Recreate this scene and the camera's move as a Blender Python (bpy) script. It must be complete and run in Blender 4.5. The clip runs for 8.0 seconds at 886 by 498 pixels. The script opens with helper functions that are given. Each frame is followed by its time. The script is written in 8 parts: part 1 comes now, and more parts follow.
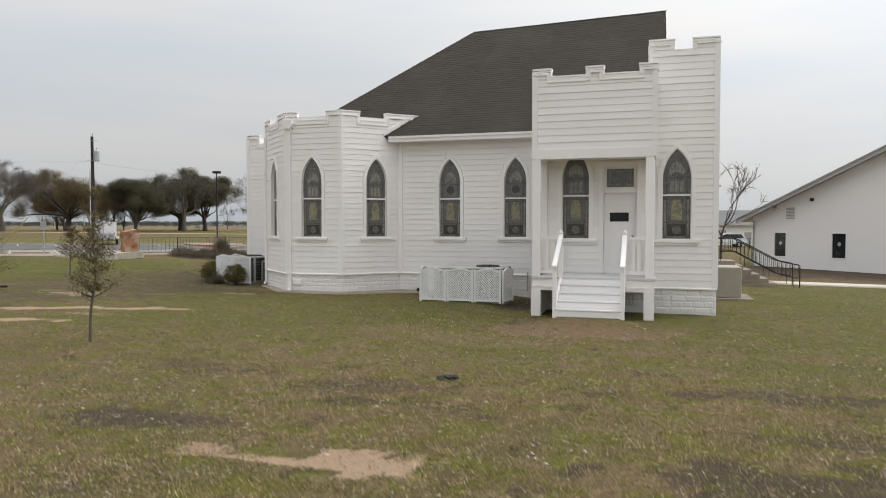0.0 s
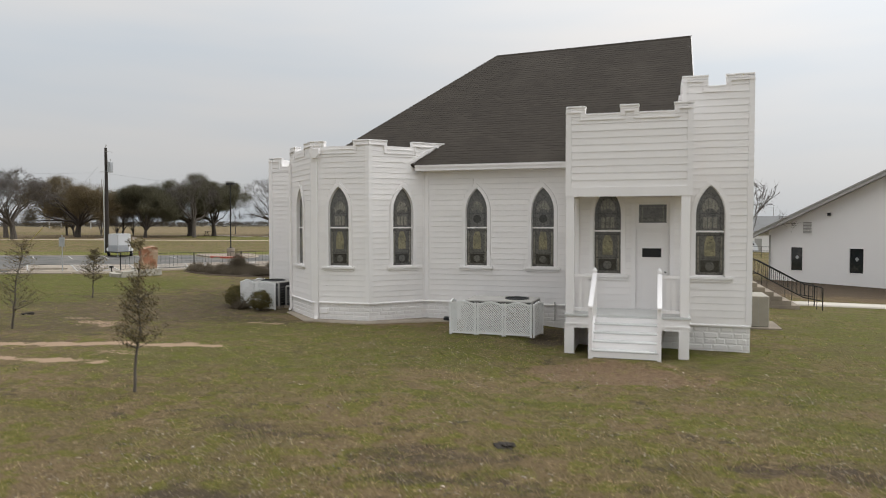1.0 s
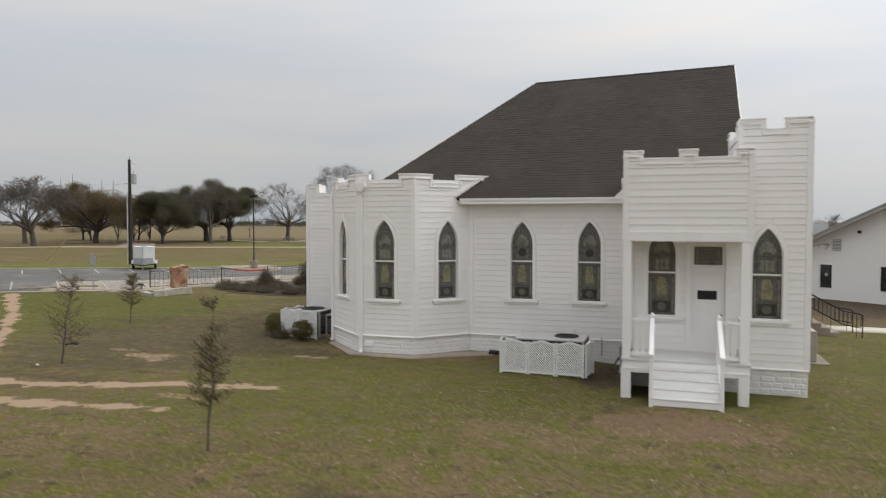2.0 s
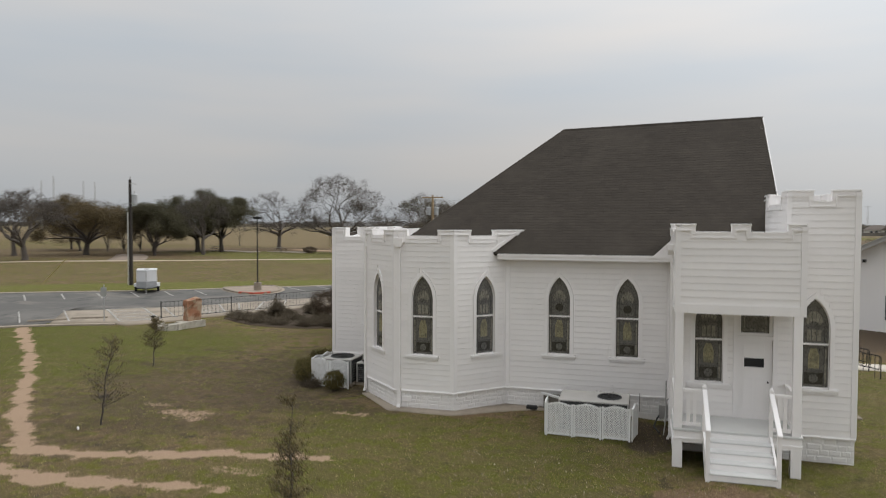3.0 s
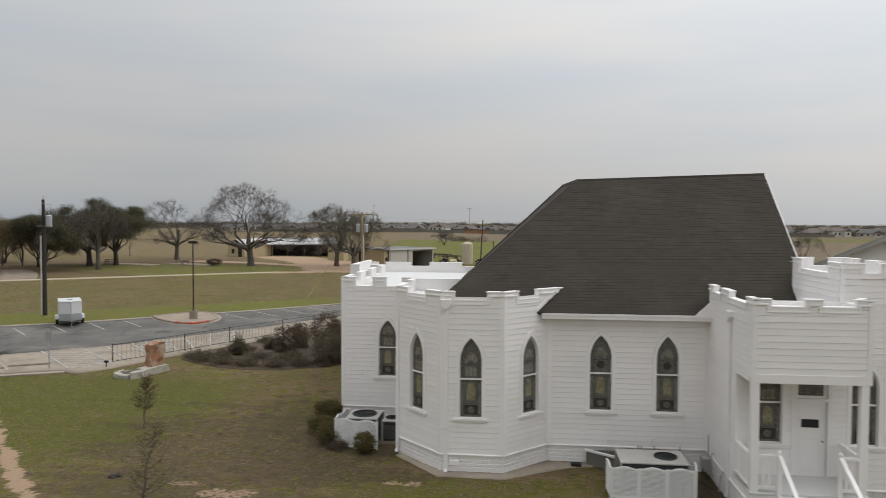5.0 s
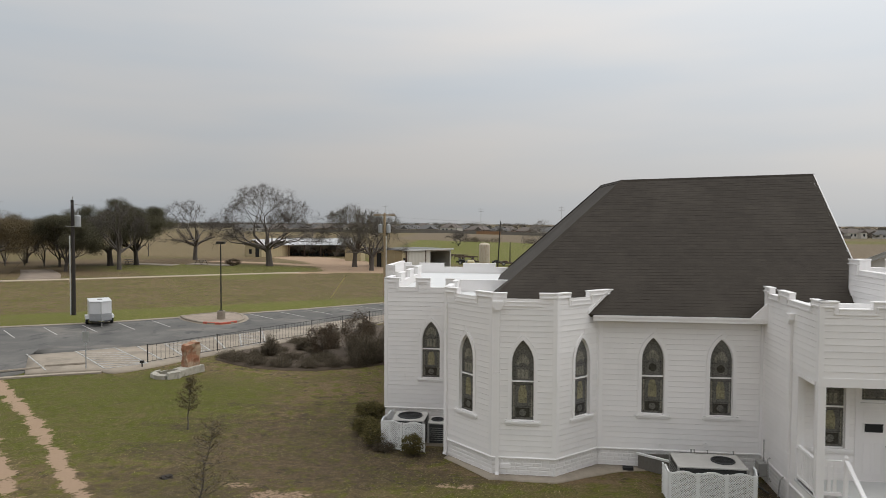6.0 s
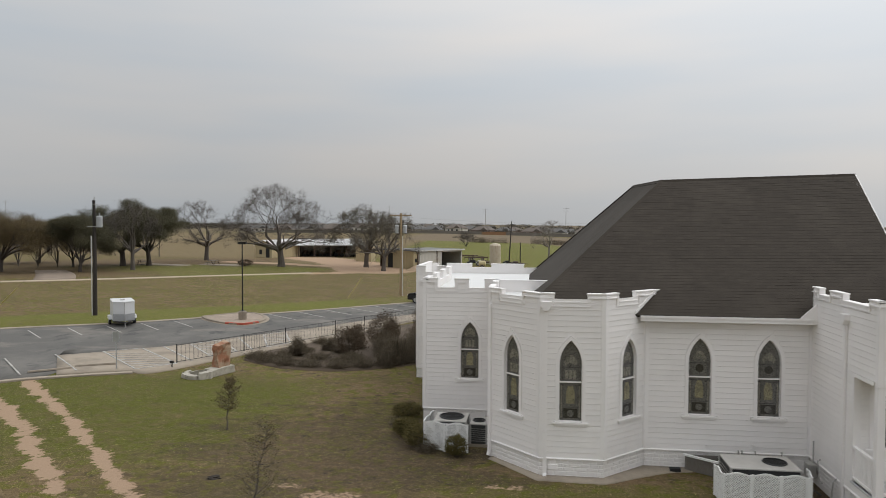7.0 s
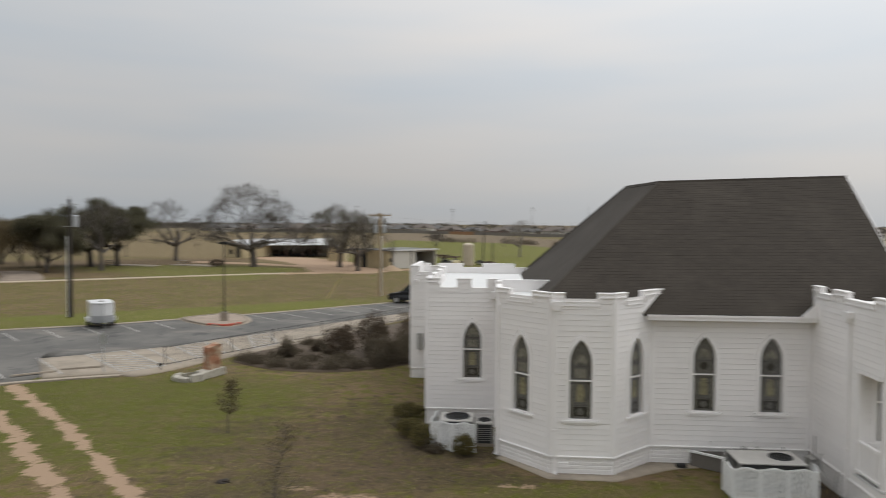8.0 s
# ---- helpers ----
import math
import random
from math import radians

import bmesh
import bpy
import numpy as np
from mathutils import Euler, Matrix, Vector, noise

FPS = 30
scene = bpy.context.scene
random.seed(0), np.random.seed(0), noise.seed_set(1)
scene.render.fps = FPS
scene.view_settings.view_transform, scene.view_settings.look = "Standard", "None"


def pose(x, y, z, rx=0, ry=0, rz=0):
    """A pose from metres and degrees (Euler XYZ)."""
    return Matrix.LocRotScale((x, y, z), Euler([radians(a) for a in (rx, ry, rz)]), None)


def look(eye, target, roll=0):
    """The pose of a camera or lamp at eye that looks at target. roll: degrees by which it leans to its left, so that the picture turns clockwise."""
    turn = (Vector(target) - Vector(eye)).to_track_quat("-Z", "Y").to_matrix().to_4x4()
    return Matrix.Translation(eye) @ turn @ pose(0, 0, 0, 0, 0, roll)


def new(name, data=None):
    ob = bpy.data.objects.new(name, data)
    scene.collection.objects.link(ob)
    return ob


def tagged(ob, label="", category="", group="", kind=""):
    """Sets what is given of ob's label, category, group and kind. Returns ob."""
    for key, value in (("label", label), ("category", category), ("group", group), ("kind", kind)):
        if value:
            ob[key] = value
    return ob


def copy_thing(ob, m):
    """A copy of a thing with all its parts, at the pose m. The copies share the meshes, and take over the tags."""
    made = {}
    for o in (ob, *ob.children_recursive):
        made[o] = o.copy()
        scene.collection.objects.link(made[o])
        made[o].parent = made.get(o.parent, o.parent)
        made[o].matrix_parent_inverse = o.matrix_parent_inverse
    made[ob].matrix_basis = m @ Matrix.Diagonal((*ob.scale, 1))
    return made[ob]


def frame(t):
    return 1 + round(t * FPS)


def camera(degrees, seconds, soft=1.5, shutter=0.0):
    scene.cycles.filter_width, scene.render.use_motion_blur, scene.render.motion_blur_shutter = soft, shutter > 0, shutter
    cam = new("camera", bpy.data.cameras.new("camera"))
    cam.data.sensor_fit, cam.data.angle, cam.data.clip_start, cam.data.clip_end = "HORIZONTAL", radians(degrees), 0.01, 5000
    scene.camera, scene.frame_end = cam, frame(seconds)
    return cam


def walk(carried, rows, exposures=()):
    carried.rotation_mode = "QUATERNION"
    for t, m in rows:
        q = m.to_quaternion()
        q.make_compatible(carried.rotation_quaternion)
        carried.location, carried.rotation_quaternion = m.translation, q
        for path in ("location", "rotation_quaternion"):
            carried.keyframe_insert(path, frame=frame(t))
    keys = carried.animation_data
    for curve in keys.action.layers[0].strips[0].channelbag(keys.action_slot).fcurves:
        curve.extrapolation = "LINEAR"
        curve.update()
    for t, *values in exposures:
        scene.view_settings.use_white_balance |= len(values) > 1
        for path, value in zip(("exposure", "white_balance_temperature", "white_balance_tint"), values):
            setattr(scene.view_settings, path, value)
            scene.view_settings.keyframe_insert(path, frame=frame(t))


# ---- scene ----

# ---- camera and walk ----
cam = camera(64.48, 8.0, soft=0.75, shutter=0.7)
ROWS = [
    (0.0, 0.002, 0.074, 2.096, 16.55, -1.90, 0.02),
    (0.5, -0.294, 0.014, 2.541, 16.73, -1.89, 0.01),
    (1.0, -0.696, -0.099, 3.028, 16.89, -1.94, 0.00),
    (1.5, -1.174, -0.206, 3.521, 17.20, -1.97, 0.01),
    (2.0, -1.855, -0.378, 4.124, 17.52, -2.03, 0.09),
    (2.2, -2.120, -0.475, 4.432, 17.79, -2.04, 0.11),
    (3.3, -4.261, -1.070, 6.469, 13.39, -2.12, 0.22),
    (3.5, -4.772, -1.208, 6.846, 9.58, -2.12, 0.22),
    (3.7, -5.220, -1.376, 7.283, 6.44, -2.15, 0.21),
    (3.8, -5.459, -1.442, 7.517, 5.11, -2.16, 0.21),
    (3.9, -5.734, -1.485, 7.708, 4.29, -2.18, 0.21),
    (4.0, -6.047, -1.506, 7.844, 4.42, -2.19, 0.20),
    (4.5, -7.460, -1.477, 7.810, 5.60, -2.18, 0.19),
    (5.0, -8.786, -1.495, 7.836, 6.32, -2.16, 0.19),
    (5.2, -9.097, -1.446, 7.804, 6.70, -2.14, 0.22),
    (6.3, -10.476, -1.487, 7.841, 7.16, -2.10, 0.26),
    (6.5, -10.750, -1.501, 7.827, 7.18, -2.09, 0.25),
    (7.0, -11.453, -1.569, 7.811, 7.41, -2.06, 0.27),
    (7.5, -12.288, -1.659, 7.858, 7.59, -2.13, 0.31),
    (7.7, -12.571, -1.719, 7.857, 7.86, -2.11, 0.32),
    (7.8, -12.725, -1.738, 7.845, 7.05, -2.10, 0.32),
    (7.9, -12.818, -1.744, 7.836, 6.00, -2.09, 0.31),
    (8.0, -12.859, -1.740, 7.826, 4.60, -2.08, 0.31),
]
EXPOSURES = [(0.0, 0.15), (1.0, 0.07), (2.2, -0.02), (3.5, -0.18), (8.0, -0.18)]
walk(cam, [(t, pose(x, y, z, 90 + pitch, 0, yaw) @ pose(0, 0, 0, 0, 0, roll)) for t, x, y, z, yaw, pitch, roll in ROWS], EXPOSURES)

# ---- overcast sky and veiled sun ----
SUN_EL, SUN_AZ = radians(50), radians(62)   # azimuth clockwise from +y
world = bpy.data.worlds.new("overcast_sky")
scene.world = world
world.use_nodes = True
wt = world.node_tree
wt.nodes.clear()


def wnode(kind, **values):
    n = wt.nodes.new(kind)
    for k, v in values.items():
        n.inputs[k].default_value = v
    return n


w_out = wt.nodes.new("ShaderNodeOutputWorld")
w_bg = wnode("ShaderNodeBackground", Strength=1.0)
w_sky = wt.nodes.new("ShaderNodeTexSky")
w_sky.sky_type, w_sky.sun_disc, w_sky.sun_elevation, w_sky.sun_rotation = "NISHITA", False, SUN_EL, SUN_AZ
w_sky.air_density, w_sky.dust_density = 1.0, 2.0
w_scale = wt.nodes.new("ShaderNodeVectorMath")
w_scale.operation = "SCALE"
w_scale.inputs["Scale"].default_value = 0.06
w_co = wt.nodes.new("ShaderNodeTexCoord")
w_sep = wt.nodes.new("ShaderNodeSeparateXYZ")
w_map = wt.nodes.new("ShaderNodeMapping")
w_map.inputs["Scale"].default_value = (1.1, 1.1, 7.0)
w_map.inputs["Rotation"].default_value = (radians(3), radians(-4), 0)
w_noise = wnode("ShaderNodeTexNoise", Scale=1.6, Detail=3.0, Roughness=0.45)
w_ramp = wt.nodes.new("ShaderNodeValToRGB")
w_ramp.color_ramp.elements[0].position, w_ramp.color_ramp.elements[0].color = 0.30, (0.502, 0.546, 0.590, 1)
w_ramp.color_ramp.elements[1].position, w_ramp.color_ramp.elements[1].color = 0.70, (0.622, 0.606, 0.592, 1)
# overcast brightening towards the zenith, and towards the veiled sun
w_zen = wt.nodes.new("ShaderNodeMapRange")
w_zen.inputs["From Min"].default_value, w_zen.inputs["From Max"].default_value = 0.0, 1.0
w_zen.inputs["To Min"].default_value, w_zen.inputs["To Max"].default_value = 0.86, 2.20
w_dot = wt.nodes.new("ShaderNodeVectorMath")
w_dot.operation = "DOT_PRODUCT"
w_dot.inputs[1].default_value = (math.sin(SUN_AZ) * math.cos(SUN_EL), math.cos(SUN_AZ) * math.cos(SUN_EL), math.sin(SUN_EL))
w_glow = wt.nodes.new("ShaderNodeMapRange")
w_glow.interpolation_type = "SMOOTHSTEP"
w_glow.inputs["From Min"].default_value, w_glow.inputs["From Max"].default_value = 0.05, 1.0
w_glow.inputs["To Min"].default_value, w_glow.inputs["To Max"].default_value = 0.97, 1.48
w_mul = wt.nodes.new("ShaderNodeMath")
w_mul.operation = "MULTIPLY"
w_tint = wt.nodes.new("ShaderNodeVectorMath")
w_tint.operation = "SCALE"
w_mix = wt.nodes.new("ShaderNodeMix")
w_mix.data_type = "RGBA"
w_mix.inputs["Factor"].default_value = 0.93
L = wt.links.new
L(w_sky.outputs["Color"], w_scale.inputs[0])
L(w_co.outputs["Generated"], w_map.inputs["Vector"])
L(w_map.outputs["Vector"], w_noise.inputs["Vector"])
L(w_noise.outputs["Fac"], w_ramp.inputs["Fac"])
L(w_co.outputs["Generated"], w_sep.inputs[0])
L(w_sep.outputs["Z"], w_zen.inputs["Value"])
L(w_co.outputs["Generated"], w_dot.inputs[0])
L(w_dot.outputs["Value"], w_glow.inputs["Value"])
L(w_zen.outputs["Result"], w_mul.inputs[0])
L(w_glow.outputs["Result"], w_mul.inputs[1])
L(w_ramp.outputs["Color"], w_tint.inputs[0])
L(w_mul.outputs["Value"], w_tint.inputs["Scale"])
L(w_scale.outputs["Vector"], w_mix.inputs["A"])
L(w_tint.outputs["Vector"], w_mix.inputs["B"])
L(w_mix.outputs["Result"], w_bg.inputs["Color"])
L(w_bg.outputs["Background"], w_out.inputs["Surface"])
sun = new("sun", bpy.data.lights.new("sun", "SUN"))
sun.data.energy, sun.data.angle, sun.data.color = 1.0, radians(30), (1.0, 0.97, 0.92)
sun.matrix_world = look((math.sin(SUN_AZ) * 60, math.cos(SUN_AZ) * 60, 60 * math.tan(SUN_EL)), (0, 0, 0))

# ---- materials ----


class Mat:
    """A node material: a Principled shader whose colour is built up by calls."""

    def __init__(self, name, color, rough=0.7, metal=0.0, spec=0.5):
        self.m = bpy.data.materials.new(name)
        self.m.use_nodes = True
        self.t = self.m.node_tree
        self.p = self.t.nodes["Principled BSDF"]
        self.p.inputs["Roughness"].default_value = rough
        self.p.inputs["Metallic"].default_value = metal
        self.p.inputs["Specular IOR Level"].default_value = spec
        rgb = self.t.nodes.new("ShaderNodeRGB")
        rgb.outputs[0].default_value = (*color, 1)
        self.c = rgb.outputs[0]
        self.co = self.t.nodes.new("ShaderNodeTexCoord").outputs["Object"]
        geo = self.t.nodes.new("ShaderNodeNewGeometry")
        self.pos, self.island = geo.outputs["Position"], geo.outputs["Random Per Island"]
        self.rand = self.t.nodes.new("ShaderNodeObjectInfo").outputs["Random"]

    def link(self, a, b):
        self.t.links.new(a, b)

    def noise(self, scale, detail=4, rough=0.55, stretch=(1, 1, 1), at=None):
        mp = self.t.nodes.new("ShaderNodeMapping")
        mp.inputs["Scale"].default_value = stretch
        self.link(at or self.pos, mp.inputs["Vector"])
        n = self.t.nodes.new("ShaderNodeTexNoise")
        n.inputs["Scale"].default_value, n.inputs["Detail"].default_value, n.inputs["Roughness"].default_value = scale, detail, rough
        self.link(mp.outputs["Vector"], n.inputs["Vector"])
        return n.outputs["Fac"]

    def attr(self, name):
        a = self.t.nodes.new("ShaderNodeAttribute")
        a.attribute_name = name
        return a.outputs["Fac"]

    def remap(self, v, a, b, lo=0.0, hi=1.0, smooth=True):
        r = self.t.nodes.new("ShaderNodeMapRange")
        r.interpolation_type = "SMOOTHSTEP" if smooth else "LINEAR"
        for k, x in (("From Min", a), ("From Max", b), ("To Min", lo), ("To Max", hi)):
            r.inputs[k].default_value = x
        self.link(v, r.inputs["Value"])
        return r.outputs["Result"]

    def math(self, op, a, b):
        n = self.t.nodes.new("ShaderNodeMath")
        n.operation = op
        for i, v in enumerate((a, b)):
            if isinstance(v, (int, float)):
                n.inputs[i].default_value = v
            else:
                self.link(v, n.inputs[i])
        return n.outputs[0]

    def mix(self, color, fac, blend="MIX"):
        n = self.t.nodes.new("ShaderNodeMix")
        n.data_type, n.blend_type = "RGBA", blend
        if isinstance(fac, (int, float)):
            n.inputs["Factor"].default_value = fac
        else:
            self.link(fac, n.inputs["Factor"])
        self.link(self.c, n.inputs["A"])
        if isinstance(color, tuple):
            n.inputs["B"].default_value = (*color, 1)
        else:
            self.link(color, n.inputs["B"])
        self.c = n.outputs["Result"]
        return self

    def vary(self, v, lo, hi):
        """Scale the colour's value by lo..hi along v (0..1)."""
        hsv = self.t.nodes.new("ShaderNodeHueSaturation")
        self.link(self.remap(v, 0, 1, lo, hi, False), hsv.inputs["Value"])
        self.link(self.c, hsv.inputs["Color"])
        self.c = hsv.outputs["Color"]
        return self

    def bump(self, v, strength=0.3, distance=0.01):
        b = self.t.nodes.new("ShaderNodeBump")
        b.inputs["Strength"].default_value, b.inputs["Distance"].default_value = strength, distance
        self.link(v, b.inputs["Height"])
        old = self.p.inputs["Normal"].links
        if old:
            self.link(old[0].from_socket, b.inputs["Normal"])
        self.link(b.outputs["Normal"], self.p.inputs["Normal"])
        return self

    def rough(self, v, lo, hi):
        self.link(self.remap(v, 0.3, 0.7, lo, hi), self.p.inputs["Roughness"])
        return self

    def done(self):
        self.link(self.c, self.p.inputs["Base Color"])
        return self.m


def thin_sheet(mat, amount=0.4):
    """Let some light through a thin leaf or blade."""
    t = mat.node_tree
    p, out = t.nodes["Principled BSDF"], t.nodes["Material Output"]
    tr, mx = t.nodes.new("ShaderNodeBsdfTranslucent"), t.nodes.new("ShaderNodeMixShader")
    t.links.new(p.inputs["Base Color"].links[0].from_socket, tr.inputs["Color"])
    mx.inputs["Fac"].default_value = amount
    t.links.new(p.outputs["BSDF"], mx.inputs[1])
    t.links.new(tr.outputs["BSDF"], mx.inputs[2])
    t.links.new(mx.outputs["Shader"], out.inputs["Surface"])
    return mat


def plain(name, color, rough=0.7, metal=0.0, scale=6.0, amount=0.12, bump=0.15, stretch=(1, 1, 1), rand=0.0):
    m = Mat(name, color, rough, metal)
    m.vary(m.noise(scale, stretch=stretch), 1 - amount, 1 + amount)
    m.vary(m.noise(scale * 0.13, 3), 1 - amount * 0.7, 1 + amount * 0.7)
    if rand:
        m.vary(m.rand, 1 - rand, 1 + rand)
    if bump:
        m.bump(m.noise(scale * 5, 3, stretch=stretch), bump, 0.004)
    return m.done()


def paint_material(name, color):
    m = Mat(name, color, 0.55)
    m.mix((0.60, 0.59, 0.56), m.remap(m.noise(0.9, 5, 0.6, (1, 1, 0.6)), 0.45, 0.85, 0, 0.22))
    m.mix((0.50, 0.47, 0.42), m.remap(m.noise(7, 5, 0.7, (1, 1, 0.25)), 0.60, 0.85, 0, 0.30))
    m.vary(m.rand, 0.965, 1.02)
    m.bump(m.noise(40, 3, 0.6, (0.15, 0.15, 1)), 0.12, 0.003)
    return m.rough(m.noise(3), 0.45, 0.65).done()


WHITE = paint_material("white_siding_paint", (0.865, 0.836, 0.818))
TRIM = paint_material("white_trim_paint", (0.865, 0.838, 0.824))
BLOCK = paint_material("white_painted_stone", (0.78, 0.757, 0.738))
STEP_PAINT = paint_material("worn_step_paint", (0.60, 0.60, 0.585))
MEMBRANE = plain("white_roof_membrane", (0.66, 0.66, 0.65), 0.6, scale=1.2, amount=0.05)
DARK = plain("dark_void", (0.02, 0.02, 0.02), 0.9)

m = Mat("dark_roof_shingles", (0.046, 0.0384, 0.0307), 0.9, spec=0.25)
m.vary(m.island, 0.93, 1.07).vary(m.rand, 0.96, 1.04)
m.vary(m.noise(2.6, 5, 0.7, (0.7, 1, 1)), 0.72, 1.30)
m.mix((0.074, 0.063, 0.051), m.remap(m.noise(0.5, 4), 0.45, 0.75, 0, 0.4))
m.vary(m.noise(60, 2), 0.75, 1.25)
m.bump(m.noise(90, 2), 0.5, 0.004)
SHINGLE = m.done()


def glass_material(name, color, cells=0.0, rough=0.12):
    m = Mat(name, color, rough, spec=0.55)
    m.vary(m.noise(14, 4, 0.7), 0.35, 1.7)
    m.mix((0.085, 0.083, 0.078), m.remap(m.noise(5, 3), 0.45, 0.7, 0, 0.5))
    if cells:
        v = m.t.nodes.new("ShaderNodeTexVoronoi")
        v.feature = "DISTANCE_TO_EDGE"
        v.inputs["Scale"].default_value = cells
        m.link(m.pos, v.inputs["Vector"])
        m.mix((0.012, 0.012, 0.012), m.remap(v.outputs["Distance"], 0.008, 0.035, 0.8, 0))
    m.bump(m.noise(12, 3), 0.12, 0.004)
    return m.done()


GLASS = glass_material("stained_glass_green_grey", (0.138, 0.133, 0.122), 11.0)
GLASS_WARM = glass_material("stained_glass_amber", (0.27, 0.245, 0.155), 17.0)
GLASS_PALE = glass_material("stained_glass_pale", (0.25, 0.235, 0.195), 19.0)
GLASS_DARK = glass_material("stained_glass_dark", (0.045, 0.043, 0.037), 14.0)
LEAD = plain("lead_came", (0.03, 0.03, 0.03), 0.6, 0.3)
PANE = glass_material("dark_window_glass", (0.02, 0.024, 0.026), 0, 0.06)

# ---- ground shape ----


def sstep(a, b, v):
    u = np.clip((np.asarray(v, float) - a) / (b - a), 0, 1)
    return u * u * (3 - 2 * u)


def ground_z(x, y):
    """The lawn is level by the church, rises a little to the car park and falls to the white hall."""
    x, y = np.asarray(x, float), np.asarray(y, float)
    k = np.where(x < -12, -0.022 * (x + 12), -0.026 * (x + 12))
    dip = 0.13 * sstep(-5.0, -3.0, x) * sstep(9, 16, y) * sstep(30, 22, y)
    return sstep(18, 32, y) * np.clip(k, -0.8, 1.3) - dip


def gz(x, y):
    return float(ground_z(x, y))


def seg_dist(x, y, line):
    """Distance of each place to a polyline."""
    best = np.full(np.shape(x), 1e9)
    for (ax, ay), (bx, by) in zip(line, line[1:]):
        dx, dy = bx - ax, by - ay
        s = np.clip(((x - ax) * dx + (y - ay) * dy) / (dx * dx + dy * dy), 0, 1)
        best = np.minimum(best, np.hypot(x - ax - s * dx, y - ay - s * dy))
    return best


def fbm(x, y, scale, seed=0.0):
    """Smooth noise for arrays, about -1..1."""
    out, amp = np.zeros(np.shape(x)), 1.0
    fx = scale
    for k in range(4):
        a, b = 1.3 + 0.7 * k + seed, 2.1 * k + seed * 1.7
        out += amp * np.sin(fx * x * math.cos(a) + fx * y * math.sin(a) + b + 1.5 * np.sin(fx * 0.7 * y + b * 1.3)) * np.cos(fx * y * math.cos(b) - fx * x * math.sin(b) + a)
        amp *= 0.55
        fx *= 2.03
    return out / 1.6


def lawn_relief(x, y):
    """Small unevenness of the lawn and the earth heaped at the porch steps."""
    return 0.018 * fbm(x, y, 1.1, 0.4) + 0.010 * fbm(x, y, 3.7, 2.0) + 0.17 * np.exp(-((x + 1.35) / 1.15) ** 4 - ((y - 15.95) / 0.5) ** 2)


# ---- building helpers ----


def mesh_object(name, bm, material, parent=None, label=""):
    me = bpy.data.meshes.new(name)
    bmesh.ops.recalc_face_normals(bm, faces=bm.faces)
    bm.to_mesh(me)
    bm.free()
    me.materials.append(material)
    ob = new(name, me)
    if parent is not None:
        ob.parent = parent
    return tagged(ob, label) if label else ob


part = mesh_object


def thing(name, label, category, group="", at=(0, 0, 0), kind=""):
    return tagged(move(new(name), at), label, category, group, kind)


def move(ob, at):
    ob.location = at
    return ob


def box(bm, x0, x1, y0, y1, z0, z1, m=None):
    vs = [bm.verts.new((x, y, z)) for x in (x0, x1) for y in (y0, y1) for z in (z0, z1)]
    if m is not None:
        for v in vs:
            v.co = m @ v.co
    for q in ((0, 1, 3, 2), (4, 6, 7, 5), (0, 4, 5, 1), (2, 3, 7, 6), (0, 2, 6, 4), (1, 5, 7, 3)):
        bm.faces.new([vs[i] for i in q])
    return bm


def bevel(bm, width=0.01, segments=1):
    bmesh.ops.bevel(bm, geom=list(bm.edges), offset=width, segments=segments, affect="EDGES", clamp_overlap=True)
    return bm


def prism(bm, pts, way):
    """A solid from a closed outline (3D points), pushed along way."""
    way = Vector(way)
    a = [bm.verts.new(p) for p in pts]
    b = [bm.verts.new(Vector(p) + way) for p in pts]
    bm.faces.new(a)
    bm.faces.new(b[::-1])
    for i in range(len(a)):
        j = (i + 1) % len(a)
        bm.faces.new((a[i], b[i], b[j], a[j]))
    return bm


def tube(bm, pts, radii, sides=8, caps=True):
    """A round bar along points."""
    rings = []
    n = len(pts)
    for i, p in enumerate(pts):
        p = Vector(p)
        d = Vector(pts[min(i + 1, n - 1)]) - Vector(pts[max(i - 1, 0)])
        d = d.normalized() if d.length > 1e-9 else Vector((0, 0, 1))
        side = d.cross(Vector((0, 0, 1)) if abs(d.z) < 0.95 else Vector((1, 0, 0))).normalized()
        up = side.cross(d)
        r = radii[i] if isinstance(radii, (list, tuple)) else radii
        rings.append([bm.verts.new(p + r * (math.cos(2 * math.pi * k / sides) * side + math.sin(2 * math.pi * k / sides) * up)) for k in range(sides)])
    for a, b in zip(rings, rings[1:]):
        for k in range(sides):
            bm.faces.new((a[k], a[(k + 1) % sides], b[(k + 1) % sides], b[k]))
    if caps:
        bm.faces.new(rings[0][::-1])
        bm.faces.new(rings[-1])
    return bm


def lathe(bm, profile, sides=20, at=(0, 0, 0)):
    """A turned solid from (radius, height) pairs."""
    rings = [[bm.verts.new((at[0] + r * math.cos(2 * math.pi * k / sides), at[1] + r * math.sin(2 * math.pi * k / sides), at[2] + z)) for k in range(sides)] for r, z in profile]
    for a, b in zip(rings, rings[1:]):
        for k in range(sides):
            bm.faces.new((a[k], a[(k + 1) % sides], b[(k + 1) % sides], b[k]))
    bm.faces.new(rings[0][::-1])
    bm.faces.new(rings[-1])
    return bm


